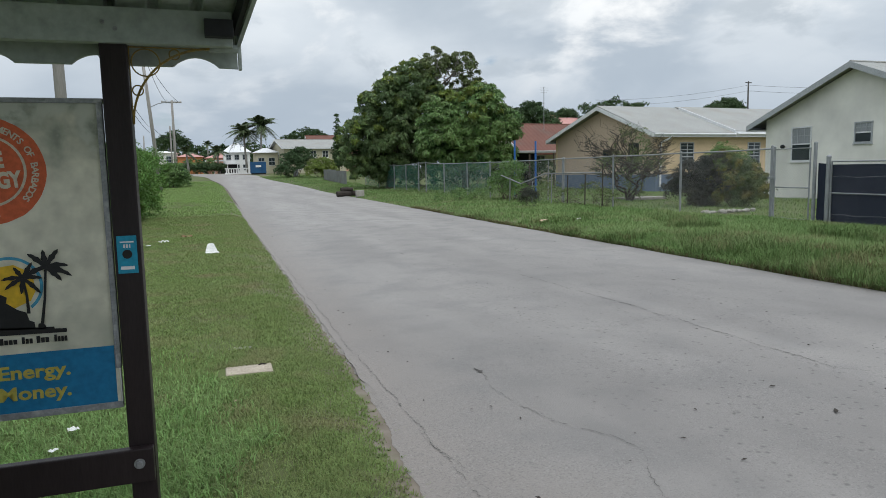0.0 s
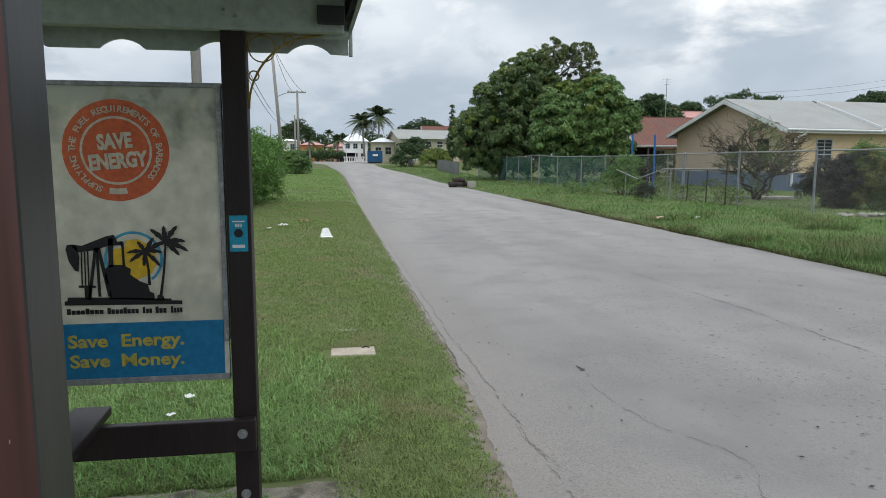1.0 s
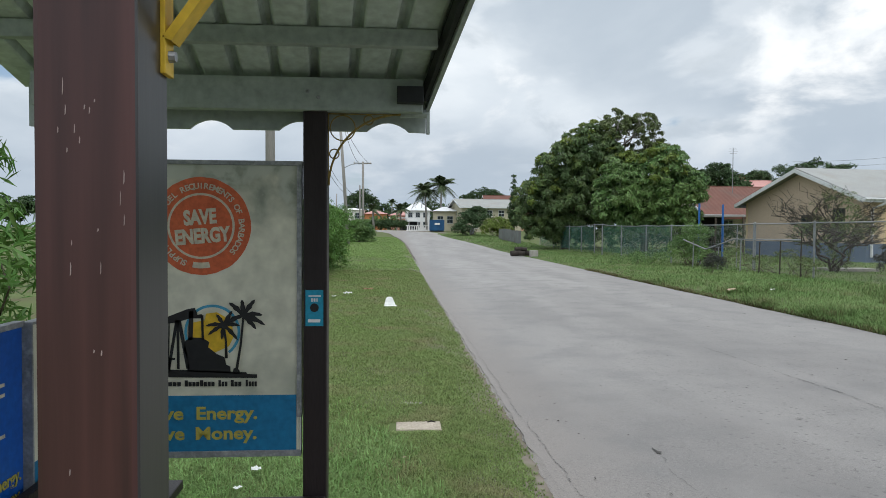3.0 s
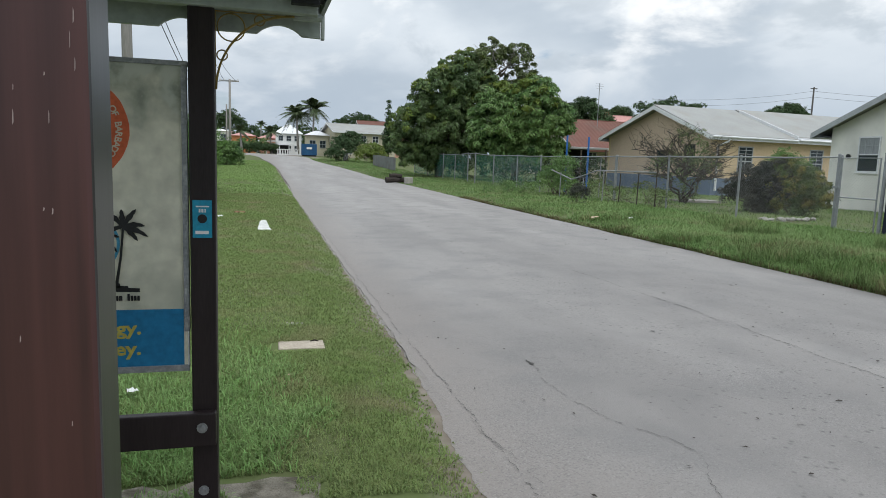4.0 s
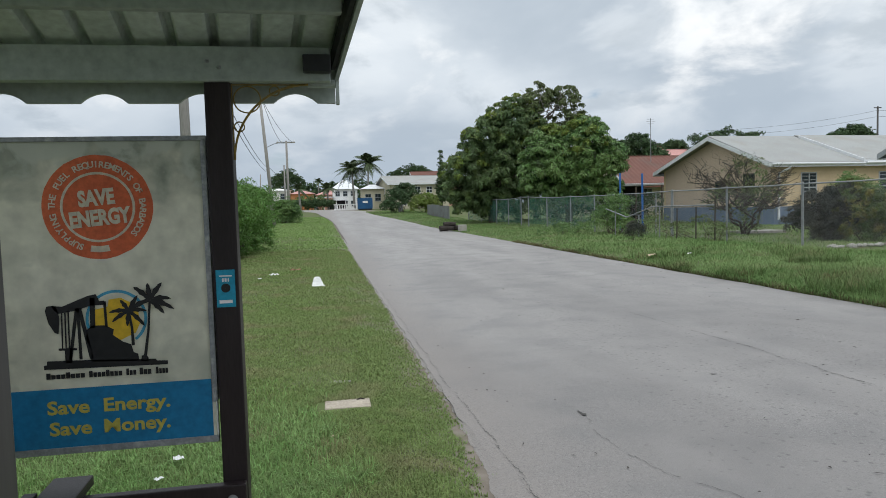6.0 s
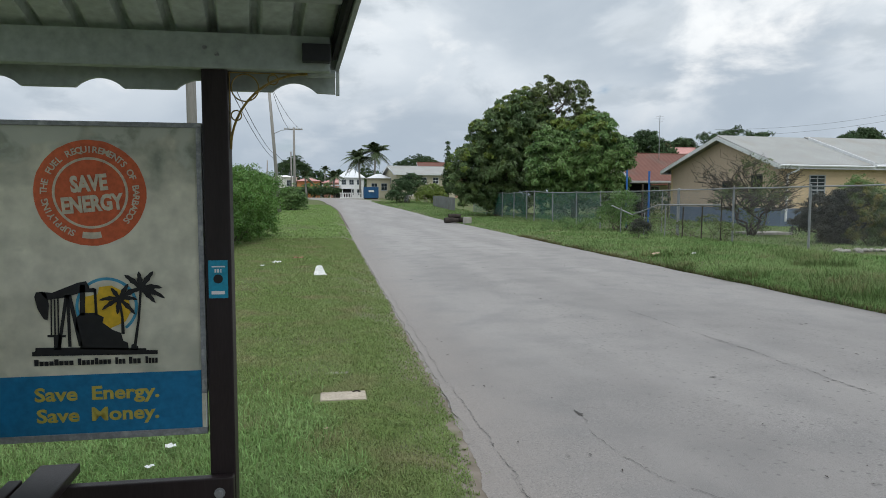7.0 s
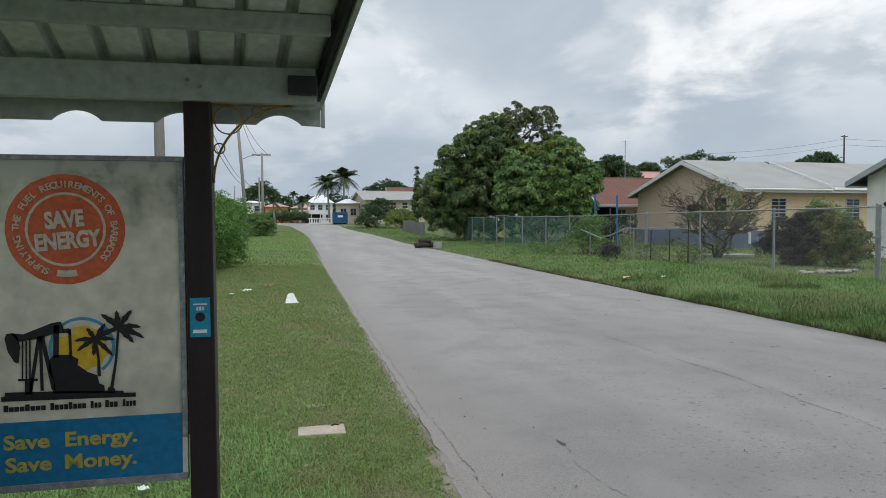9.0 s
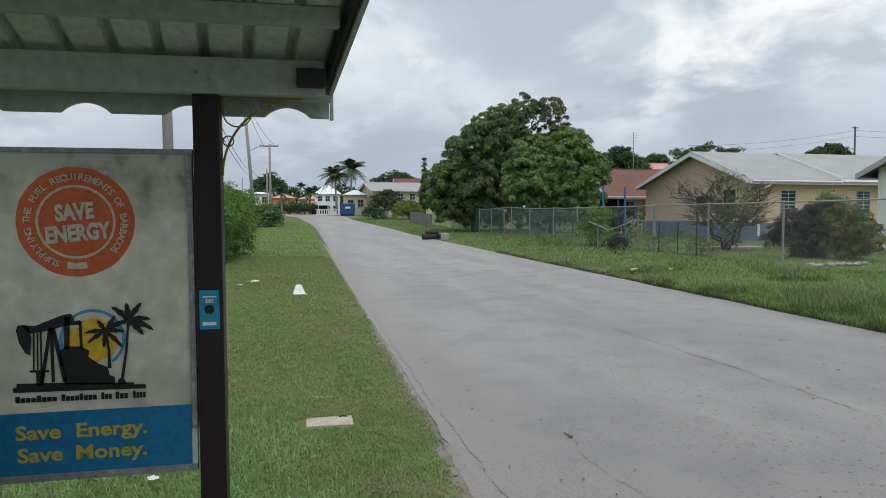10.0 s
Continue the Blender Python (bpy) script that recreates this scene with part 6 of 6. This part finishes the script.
def gable_house(name, at, turn, width, length, wall_h, rise_h, apex, label, wall, gable_wall, roof, trim, over=0.55, gable_over=0.6, group="", plinth=None, ribs=True):
    """A house whose gable faces local -x: width along local y, ridge along local x; at is its near front corner."""
    h = thing(name, at, label, "house", group, turn=turn)
    t = 0.2
    part("wall", box(0, length, 0, t, -0.4, wall_h), M[wall], h)
    part("wall", box(0, length, width - t, width, -0.4, wall_h), M[wall], h)
    for x0, x1 in ((0, t), (length - t, length)):
        o = [(t + 0.001, -0.4), (width - t - 0.001, -0.4), (width - t - 0.001, wall_h), (apex, wall_h + rise_h - 0.12), (t + 0.001, wall_h)]
        part("wall", slab(bmesh.new(), o, "x", x0 + 0.002, x1), M[gable_wall], h, "gable wall")
    if plinth:
        part("plinth", box(-0.025, length, -0.025, -0.003, -0.4, 0.75), M[plinth], h, "blue-grey painted base")
        part("plinth", box(-0.025, -0.001, 0.0, width, -0.4, 0.75), M[plinth], h, "blue-grey painted base")
    # the two slopes, ribbed
    for s, (y_e, y_r) in enumerate(((-over, apex), (width + over, apex))):
        bm = bmesh.new()
        slope = rise_h / apex if s == 0 else rise_h / (width - apex)
        z_e = wall_h - over * slope
        n = int(length / 0.19) if ribs else 2
        x0, x1 = -gable_over, length + 0.3
        prev = None
        for i in range(n + 1):
            x = lerp(x0, x1, i / n)
            up = 0.016 if (ribs and i % 2) else 0.0
            row = [bm.verts.new((x, y_e, z_e + up)), bm.verts.new((x, y_r, wall_h + rise_h + up)), bm.verts.new((x, y_r, wall_h + rise_h - 0.05)), bm.verts.new((x, y_e, z_e - 0.05))]
            if prev:
                for k in range(4):
                    bm.faces.new((prev[k], prev[(k + 1) % 4], row[(k + 1) % 4], row[k]))
            else:
                bm.faces.new(row)
            prev = row
        bm.faces.new(prev)
        rf = part("roof", bm, M[roof], h, "ribbed sheet roof slope")
        # barge board and eave fascia
        bm = bmesh.new()
        o = [(y_e, z_e - 0.20), (y_e, z_e + 0.02), (y_r, wall_h + rise_h + 0.02), (y_r, wall_h + rise_h - 0.20)]
        slab(bm, o, "x", -gable_over - 0.03, -gable_over - 0.002)
        part("barge_board", bm, M[trim], rf, "painted barge board")
        d = 0.03 if s else -0.03
        part("eave_fascia", box(-gable_over, length + 0.3, min(y_e, y_e + d) - 0.002 * (1 - s), max(y_e, y_e + d) + 0.002 * s, z_e - 0.20, z_e - 0.012), M[trim], rf, "painted eave fascia")
        bm = bmesh.new()
        inner = 0.001 if s == 0 else width - 0.001
        bx(bm, -gable_over + 0.02, length + 0.28, min(y_e + (0.0 if s else 0.0), inner), max(y_e, inner), z_e - 0.19, z_e - 0.165)
        part("soffit", bm, M["grey_trim"], rf)
    part("ridge_cap", tube(bmesh.new(), [(-gable_over, apex, wall_h + rise_h + 0.01), (length + 0.3, apex, wall_h + rise_h + 0.01)], 0.05, 6), M[roof], h)
    return h


def build_houses():
    # beige house
    h = gable_house("house", (22.45, 30.75, 0.25), 6, 9.4, 22, 3.05, 1.62, 4.4, "beige rendered bungalow with a pale ribbed gable roof", "wall_beige", "gable_tan", "roof_grey", "white_paint", over=0.35, gable_over=0.55, plinth="plinth")
    window(h, (2.15, -0.004, 1.1), 1.0, 1.35, 0, (2, 7), "grey_trim")
    window(h, (7.2, -0.004, 1.1), 1.0, 1.35, 0, (2, 7), "grey_trim")
    window(h, (-0.03, 1.75, 1.0), 0.8, 1.5, -90, (2, 4), "dark_frame")
    window(h, (-0.03, 4.1, 1.25), 0.7, 0.95, -90, (2, 3), "dark_frame")
    # raised edge where the roof is stepped
    bm = bmesh.new()
    o = [(-0.40, 2.74), (-0.40, 3.10), (4.0, 4.74), (4.0, 4.44)]
    slab(bm, o, "x", 5.29, 5.35)
    part("step_board", bm, M["white_paint"], h, "white board at the roof step")
    for x0, x1, z0, z1, note in ((-0.55, 5.288, 2.96, 4.75, "lower front part of the roof"), (5.352, 22.3, 3.08, 4.80, "raised rear part of the roof")):
        bm = bmesh.new()
        v = [bm.verts.new(p) for p in ((x0, -0.37, z0), (x1, -0.37, z0), (x1, 4.4, z1), (x0, 4.4, z1), (x0, -0.37, z0 - 0.05), (x1, -0.37, z0 - 0.05), (x1, 4.4, z1 - 0.06), (x0, 4.4, z1 - 0.06))]
        for q in ((0, 1, 2, 3), (7, 6, 5, 4), (0, 4, 5, 1), (1, 5, 6, 2), (2, 6, 7, 3), (3, 7, 4, 0)):
            bm.faces.new([v[i] for i in q])
        part("roof", bm, M["roof_grey"], h, note)
    part("eave_fascia", box(5.352, 22.3, -0.395, -0.372, 2.72, 3.06), M["white_paint"], h, "white eave board")
    dp = part("downpipe", tube(bmesh.new(), [(0.62, -0.42, 2.84), (0.62, -0.38, 2.66), (0.22, -0.10, 2.44), (0.22, -0.10, 0.1)], 0.06, 8), M["white_paint"], h, "white rainwater pipe")
    part("gutter", tube(bmesh.new(), [(-0.5, -0.44, 2.88), (5.28, -0.44, 2.87)], 0.055, 8), M["white_paint"], h, "white rainwater gutter")
    part("gutter", tube(bmesh.new(), [(5.4, -0.46, 2.90), (22.0, -0.46, 2.88)], 0.055, 8), M["white_paint"], h, "white rainwater gutter")
    # cream house
    c = gable_house("house", (22.0, 14.2, 0.0), 0, 8.45, 14, 3.30, 1.72, 4.22, "pale cream rendered house with a grey-edged gable", "wall_cream", "wall_cream", "roof_grey", "grey_trim", over=0.62, gable_over=0.45)
    window(c, (-0.004, 6.62, 1.55), 0.97, 1.35, -90, (3, 4), sash=True)
    window(c, (-0.004, 3.92, 2.16), 0.72, 0.76, -90, (3, 3), "grey_trim", sash=True)
    bm = bmesh.new()
    bmesh.ops.create_icosphere(bm, subdivisions=2, radius=0.09, matrix=Matrix.Translation((-0.10, 7.46, 2.15)))
    bx(bm, -0.10, 0.0, 7.43, 7.49, 2.12, 2.18)
    part("wall_lamp", bm, M["barge_dark"], c, "small dark wall lamp")
    # red-roofed house
    r = gable_house("house", (25.6, 54.0, 0.3), 4, 8.5, 11, 2.9, 2.3, 4.2, "bungalow with a faded red sheet roof", "wall_ochre", "wall_ochre", "roof_red", "white_paint", over=0.5, gable_over=0.6)
    window(r, (1.6, -0.004, 1.0), 1.3, 1.2, 0, (3, 2), "grey_trim")
    bm = box(0.2, 5.0, -1.7, -0.55, 2.25, 2.4)
    part("porch_roof", bm, M["roof_red"], r, "low red porch roof")
    for x in (0.3, 2.6, 4.9):
        part("porch_post", box(x - 0.06, x + 0.06, -1.65, -1.53, -0.3, 2.248), M["white_paint"], r)
    # open shed between the houses; near-black back wall stands in for the shade inside
    s = thing("shed", (21.0, 44.5, 0.2), "dark open-sided shed beside the beige house", "shed")
    part("roof", box(-2.2, 2.0, -1.5, 1.5, 2.3, 2.42, bevel=0.01), M["roof_grey"], s)
    for x in (-2.1, 0, 1.9):
        for y in (-1.4, 1.4):
            part("post", box(x - 0.05, x + 0.05, y - 0.05, y + 0.05, -0.3, 2.298), M["bark"], s)
    part("back_wall", box(-2.0, 1.8, 1.2, 1.3, -0.3, 2.298), M["shade_black"], s)
    p = gable_house("house", (39.0, 73.6, 0.8), 0, 7, 9, 4.6, 2.1, 3.5, "house with a pale pink roof", "wall_pink", "wall_pink", "roof_pink", "white_paint", ribs=False)
    # far end of the road
    b = gable_house("house", (10.9, 109.0, 1.25), 10, 7.0, 10.0, 4.15, 1.2, 3.5, "two-storey ochre house with a grey roof", "wall_ochre", "wall_ochre", "roof_grey", "white_paint", ribs=False)
    for x, z in ((2.2, 2.4), (4.6, 2.4), (6.6, 2.4), (8.8, 2.4), (2.2, 0.5), (6.6, 0.5)):
        window(b, (x, -0.004, z), 1.0, 1.05, 0, (2, 2))
    window(b, (-0.004, 4.0, 2.4), 1.0, 1.1, -90, (2, 2))
    def hip(name, at, w, d, hh, rh, label, wall, roof, group="houses by the bend"):
        o = thing(name, at, label, "house", group)
        t = 0.2
        for q in ((0, w, 0, t), (0, w, d - t, d), (0, t, t + 0.001, d - t - 0.001), (w - t, w, t + 0.001, d - t - 0.001)):
            part("wall", box(*q, -0.5, hh), M[wall], o)
        bm = bmesh.new()
        v = [bm.verts.new(p) for p in ((-0.4, -0.4, hh), (w + 0.4, -0.4, hh), (w + 0.4, d + 0.4, hh), (-0.4, d + 0.4, hh), (w * 0.42, d / 2, hh + rh), (w * 0.58, d / 2, hh + rh))]
        for q in ((0, 1, 5, 4), (1, 2, 5), (2, 3, 4, 5), (3, 0, 4), (3, 2, 1, 0)):
            bm.faces.new([v[i] for i in q])
        part("roof", bm, M[roof], o)
        return o
    w = hip("house", (2.3, 136.6, 1.3), 4.8, 6, 4.0, 1.9, "white two-storey house with a white hipped roof", "wall_white", "white_paint")
    for x in (0.9, 2.4, 3.9):
        window(w, (x, -0.004, 2.6), 0.9, 1.0, 0, (2, 2), "grey_trim")
        window(w, (x, -0.004, 0.6), 0.9, 1.1, 0, (2, 2), "grey_trim")
    part("balcony", box(-1.2, 2.6, -1.4, -0.01, 1.75, 1.95, bevel=0.01), M["white_paint"], w)
    for x in (-1.1, 0.6, 2.4):
        part("balcony_post", box(x - 0.07, x + 0.07, -1.35, -1.2, -0.5, 1.748), M["white_paint"], w)
    # dark sheet under the balcony in place of the shade there
    part("porch_shade", box(-1.0, 2.4, -0.9, -0.8, 0.0, 1.745), M["shade_black"], w)
    part("porch_roof", box(-3.4, 0.3, -1.8, 0.4, 2.35, 2.55, bevel=0.02), M["white_paint"], w, "low white porch roof")
    for x in (-3.2, -1.8):
        part("porch_post", box(x - 0.08, x + 0.08, -1.7, -1.54, -0.5, 2.348), M["white_paint"], w)
    cp = hip("house", (6.6, 112.5, 1.25), 3.6, 4.5, 3.3, 0.8, "low ochre building with a flat white roof", "wall_ochre", "white_paint")
    o1 = hip("house", (-11.4, 144.5, 1.3), 5.0, 6, 4.2, 0.5, "cream two-storey house with a flat roof", "wall_cream", "wall_white")
    o2 = hip("house", (-6.2, 143.5, 1.3), 4.6, 6, 3.4, 0.8, "orange rendered house by the bend", "wall_orange", "roof_pink")
    o3 = hip("house", (-1.0, 148.0, 1.3), 7.0, 7, 3.2, 1.2, "salmon house with a pink roof", "wall_pink", "roof_pink")
    o4 = hip("house", (-16, 146.0, 1.3), 4.2, 6, 2.9, 1.1, "low white house beside the far road", "wall_white", "roof_grey")
    for ob, xs, z in ((o1, (1.2, 3.6), 2.4), (o1, (1.2, 3.6), 0.5), (o2, (1.2, 3.2), 1.0), (o3, (1.5, 3.5, 5.5), 1.0), (cp, (1.0, 2.6), 1.3), (o4, (1.2, 3.0), 0.9)):
        for x in xs:
            window(ob, (x, -0.004, z), 1.0, 1.2, 0, (2, 2), "grey_trim")
    rr = gable_house("house", (18.5, 134.0, 1.3), 0, 8, 9, 5.0, 2.2, 4, "house with a red and pink roof behind the trees", "wall_pink", "wall_pink", "roof_red", "white_paint", ribs=False)
    # low white wall with openings
    lw = thing("garden_wall", (2.0, 113.0, 1.2), "low white garden wall with upright balusters", "wall")
    part("base", box(0, 5.2, 0, 0.2, -0.2, 0.25), M["wall_white"], lw)
    part("cap", box(-0.05, 5.25, -0.05, 0.25, 0.85, 0.98), M["wall_white"], lw)
    for k in range(14):
        part("baluster", box(0.1 + k * 0.38, 0.26 + k * 0.38, 0.02, 0.18, 0.251, 0.849), M["wall_white"], lw)


# ---- poles, cables and street things ----
def build_poles():
    def pole(at, top, r, label, leanx=0.0, mat="pole_wood"):
        p = thing("utility_pole", at, label, "utility pole", "utility poles")
        part("shaft", tube(bmesh.new(), [(0, 0, -0.4), (leanx * 0.5, 0, top * 0.5), (leanx, 0, top)], [r, r * 0.85, r * 0.7], 12), M[mat], p, smooth=True)
        return p
    near = pole((-2.9, 16.0, 0.05), 8.5, 0.125, "weathered grey timber utility pole behind the shelter", -0.05)
    a = pole((-3.7, 55.5, 0.15), 10.6, 0.15, "leaning grey utility pole with a lamp arm", -0.75)
    part("lamp_arm", tube(bmesh.new(), [(-0.45, 0, 6.3), (0.2, 0, 6.6), (0.75, 0, 6.7)], 0.03, 7), M["galv"], a)
    part("lamp_head", box(0.7, 1.05, -0.08, 0.08, 6.64, 6.76, bevel=0.03), M["galv"], a)
    b = pole((-3.35, 73.0, 0.5), 8.2, 0.15, "grey utility pole with a crossarm")
    part("crossarm", box(-1.0, 0.9, -0.06, 0.06, 7.95, 8.09, bevel=0.01), M["pole_wood"], b)
    for x in (-0.9, -0.45, 0.3, 0.8):
        part("insulator", tube(bmesh.new(), [(x, 0, 8.09), (x, 0, 8.2), (x, 0, 8.26)], [0.03, 0.05, 0.02], 8), M["wall_white"], b)
    pole((-3.75, 74.5, 0.5), 5.8, 0.10, "short grey stub pole beside a utility pole")
    pole((-9.6, 112.0, 1.25), 6.0, 0.12, "distant grey utility pole", 0.25)
    pole((-12.0, 112.0, 1.25), 5.0, 0.10, "distant grey utility pole")
    right = pole((55.2, 60.1, 0.3), 9.9, 0.11, "dark grey utility pole behind the houses", mat="pole_dark")
    part("crossarm", box(-0.4, 0.4, -0.05, 0.05, 9.72, 9.80, bevel=0.01), M["pole_dark"], right)

    def cable(p, q, sag, r=0.018):
        p, q = Vector(p), Vector(q)
        c = new("overhead_cable")
        c.matrix_basis = Matrix.Translation(p)
        tagged(c, "thin black overhead cable between poles", "cable", "overhead cables")
        pts = [p.lerp(q, i / 16) - Vector((0, 0, 4 * sag * (i / 16) * (1 - i / 16))) - p for i in range(17)]
        part("strand", tube(bmesh.new(), pts, r, 5), M["black_cable"], c)
    cable((-2.95, 16.0, 5.9), (-4.2, 55.5, 4.6), 0.5, 0.014)
    cable((-2.95, 16.0, 6.3), (-4.2, 55.5, 5.0), 0.5, 0.014)
    cable((-4.25, 55.5, 10.2), (-3.9, 73.0, 8.6), 0.4)
    cable((-4.25, 55.5, 10.2), (-2.8, 73.0, 8.6), 0.4)
    cable((-4.0, 55.5, 5.0), (-3.4, 73.0, 5.2), 0.4)
    for z in (9.2, 9.8):
        cable((55.2, 60.1, z), (40.0, 66.0, z - 1.2), 0.4, 0.010)
        cable((55.2, 60.1, z), (84.0, 50.0, z + 0.6), 0.8, 0.012)
    an = thing("antenna", (29.3, 57.2, 4.9), "thin rooftop television antenna mast", "antenna")
    part("mast", tube(bmesh.new(), [(0, 0, 0), (0, 0, 3.9)], 0.03, 7), M["galv"], an)
    for z, w in ((3.8, 0.35), (3.6, 0.45), (3.4, 0.3)):
        part("element", tube(bmesh.new(), [(-w, 0, z), (w, 0, z)], 0.012, 5), M["galv"], an)
    # blue poles in the yard, with a dark net between
    tr = thing("trampoline_frame", (14.3, 29.6, 0.1), "blue-sleeved net poles standing in the yard", "net frame")
    for x, y, tp in ((-0.1, 1.1, 2.75), (0.0, -1.0, 2.62)):
        part("pole", tube(bmesh.new(), [(x, y, -0.1), (x, y, tp)], 0.045, 9), M["blue_pipe"], tr)
    part("ring", tube(bmesh.new(), [(-0.1, 1.1, 0.75), (0.0, -1.0, 0.75), (-0.1, 1.1, 0.75)], 0.05, 7), M["barge_dark"], tr)
    # skip
    sk = thing("skip_container", (5.6, 107.2, 1.1), "blue painted steel skip by the bend", "skip")
    bm = box(0, 2.3, 0, 1.6, 0.25, 1.95, bevel=0.03)
    part("tank", bm, M["blue_skip"], sk)
    for x in (0.35, 0.9, 1.45, 2.0):
        part("rib", box(x - 0.05, x + 0.05, -0.06, -0.002, 0.3, 1.9), M["blue_skip"], sk)
    part("sign_plate", box(0.75, 1.55, -0.09, -0.063, 1.15, 1.45), M["wall_white"], sk)
    part("base_frame", box(0.1, 2.2, 0.1, 1.5, -0.1, 0.248), M["barge_dark"], sk)
    # rotten logs and a block beside the road
    lg = thing("log_pile", (7.40, 38.6, 0.03), "dark rotten logs lying beside the road", "logs")
    for i, (x, y, z, r, L) in enumerate(((-0.3, 0, 0.16, 0.17, 0.8), (0.05, 0.3, 0.17, 0.18, 0.9), (-0.1, 0.1, 0.40, 0.13, 0.7))):
        part("log", tube(bmesh.new(), [(x - L / 2, y, z), (x, y + 0.06, z + 0.03), (x + L / 2, y - 0.04, z)], [r, r * 0.95, r * 0.8], 9), M["stump"], lg)
    cb = thing("concrete_block", (7.88, 37.9, 0.03), "pale concrete block beside the road", "block")
    part("body", box(-0.22, 0.22, -0.18, 0.18, 0.0, 0.38, bevel=0.02), M["concrete"], cb)
    sl = thing("yard_slab", (17.0, 24.2, 0.1), "pale concrete slab lying in the yard", "slab")
    part("body", box(-0.9, 0.9, -0.5, 0.5, 0.0, 0.10, bevel=0.01), M["concrete"], sl)


def build_rubble():
    g = thing("rubble", (14.25, 15.85, 0.1), "pale stones and broken blocks lying in grass by a bush", "rubble")
    rnd = random.Random(23)
    for k in range(11):
        bm = bmesh.new()
        bmesh.ops.create_icosphere(bm, subdivisions=2, radius=1.0)
        sx, sy, sz = rnd.uniform(0.06, 0.16), rnd.uniform(0.05, 0.11), rnd.uniform(0.04, 0.08)
        at = Vector((-0.75 + 0.17 * k + rnd.uniform(-0.06, 0.06), 0.02 * k + rnd.uniform(-0.15, 0.15), 0.04))
        for v in bm.verts:
            w = 1 + 0.35 * noise.noise(v.co * 1.3 + Vector((k * 3.1, 0, 0)))
            v.co = at + Vector((v.co.x * sx * w, v.co.y * sy * w, v.co.z * sz * w))
        part("stone", bm, M["concrete"], g)


def build_litter():
    def scrap(name, at, label, w, d, h, mat, turn, seed):
        t = thing(name, at, label, "litter", "litter on the grass", turn=turn)
        bm = bmesh.new()
        bmesh.ops.create_grid(bm, x_segments=5, y_segments=4, size=0.5)
        r = random.Random(seed)
        for v in bm.verts:
            v.co = Vector((v.co.x * w, v.co.y * d, h * (0.5 + 0.5 * noise.noise((v.co.x * 5 + seed, v.co.y * 5, 0))) + 0.01))
        part("sheet", bm, M[mat], t)
    t = thing("foam_box", (-0.095, 12.65, 0.10), "open white foam takeaway box on the grass", "litter", "litter on the grass", turn=8)
    bm = bmesh.new()
    o = [(-0.115, 0.0), (0.12, 0.0), (0.055, 0.185), (-0.02, 0.195), (-0.06, 0.17)]
    slab(bm, o, "y", 0.0, 0.02)
    bmesh.ops.rotate(bm, verts=bm.verts, cent=(0, 0, 0), matrix=Matrix.Rotation(radians(-25), 3, "X"))
    part("lid", bm, M["white_litter"], t)
    part("tray", box(-0.115, 0.12, -0.11, -0.005, 0.0, 0.025, bevel=0.008), M["white_litter"], t)
    scrap("paper_scrap", (-1.02, 14.67, 0.11), "crumpled white paper on the grass", 0.17, 0.14, 0.10, "white_litter", 30, 1)
    scrap("card_scrap", (-0.62, 15.8, 0.11), "brown card packet on the grass", 0.24, 0.12, 0.08, "brown_litter", 10, 2)
    scrap("paper_scrap", (-1.29, 14.3, 0.11), "flat white paper on the grass", 0.16, 0.07, 0.03, "white_litter", 80, 3)
    scrap("paper_scrap", (-0.825, 3.78, 0.12), "crumpled white paper on the grass", 0.055, 0.05, 0.035, "white_litter", 20, 4)
    scrap("paper_scrap", (-0.87, 3.5, 0.12), "crumpled white paper on the grass", 0.05, 0.03, 0.025, "white_litter", 50, 5)
    scrap("leaf_scrap", (0.045, 3.97, 0.12), "pale curled leaf on the grass", 0.035, 0.012, 0.01, "tan_litter", 50, 6)
    scrap("card_scrap", (8.0, 15.4, 0.12), "torn tan card in the verge", 0.22, 0.16, 0.12, "tan_litter", 25, 7)
    scrap("paper_scrap", (8.9, 15.2, 0.14), "white paper in the verge", 0.16, 0.10, 0.10, "white_litter", 60, 8)


build_fences()
build_houses()
build_poles()
build_rubble()
build_litter()
build_grass()
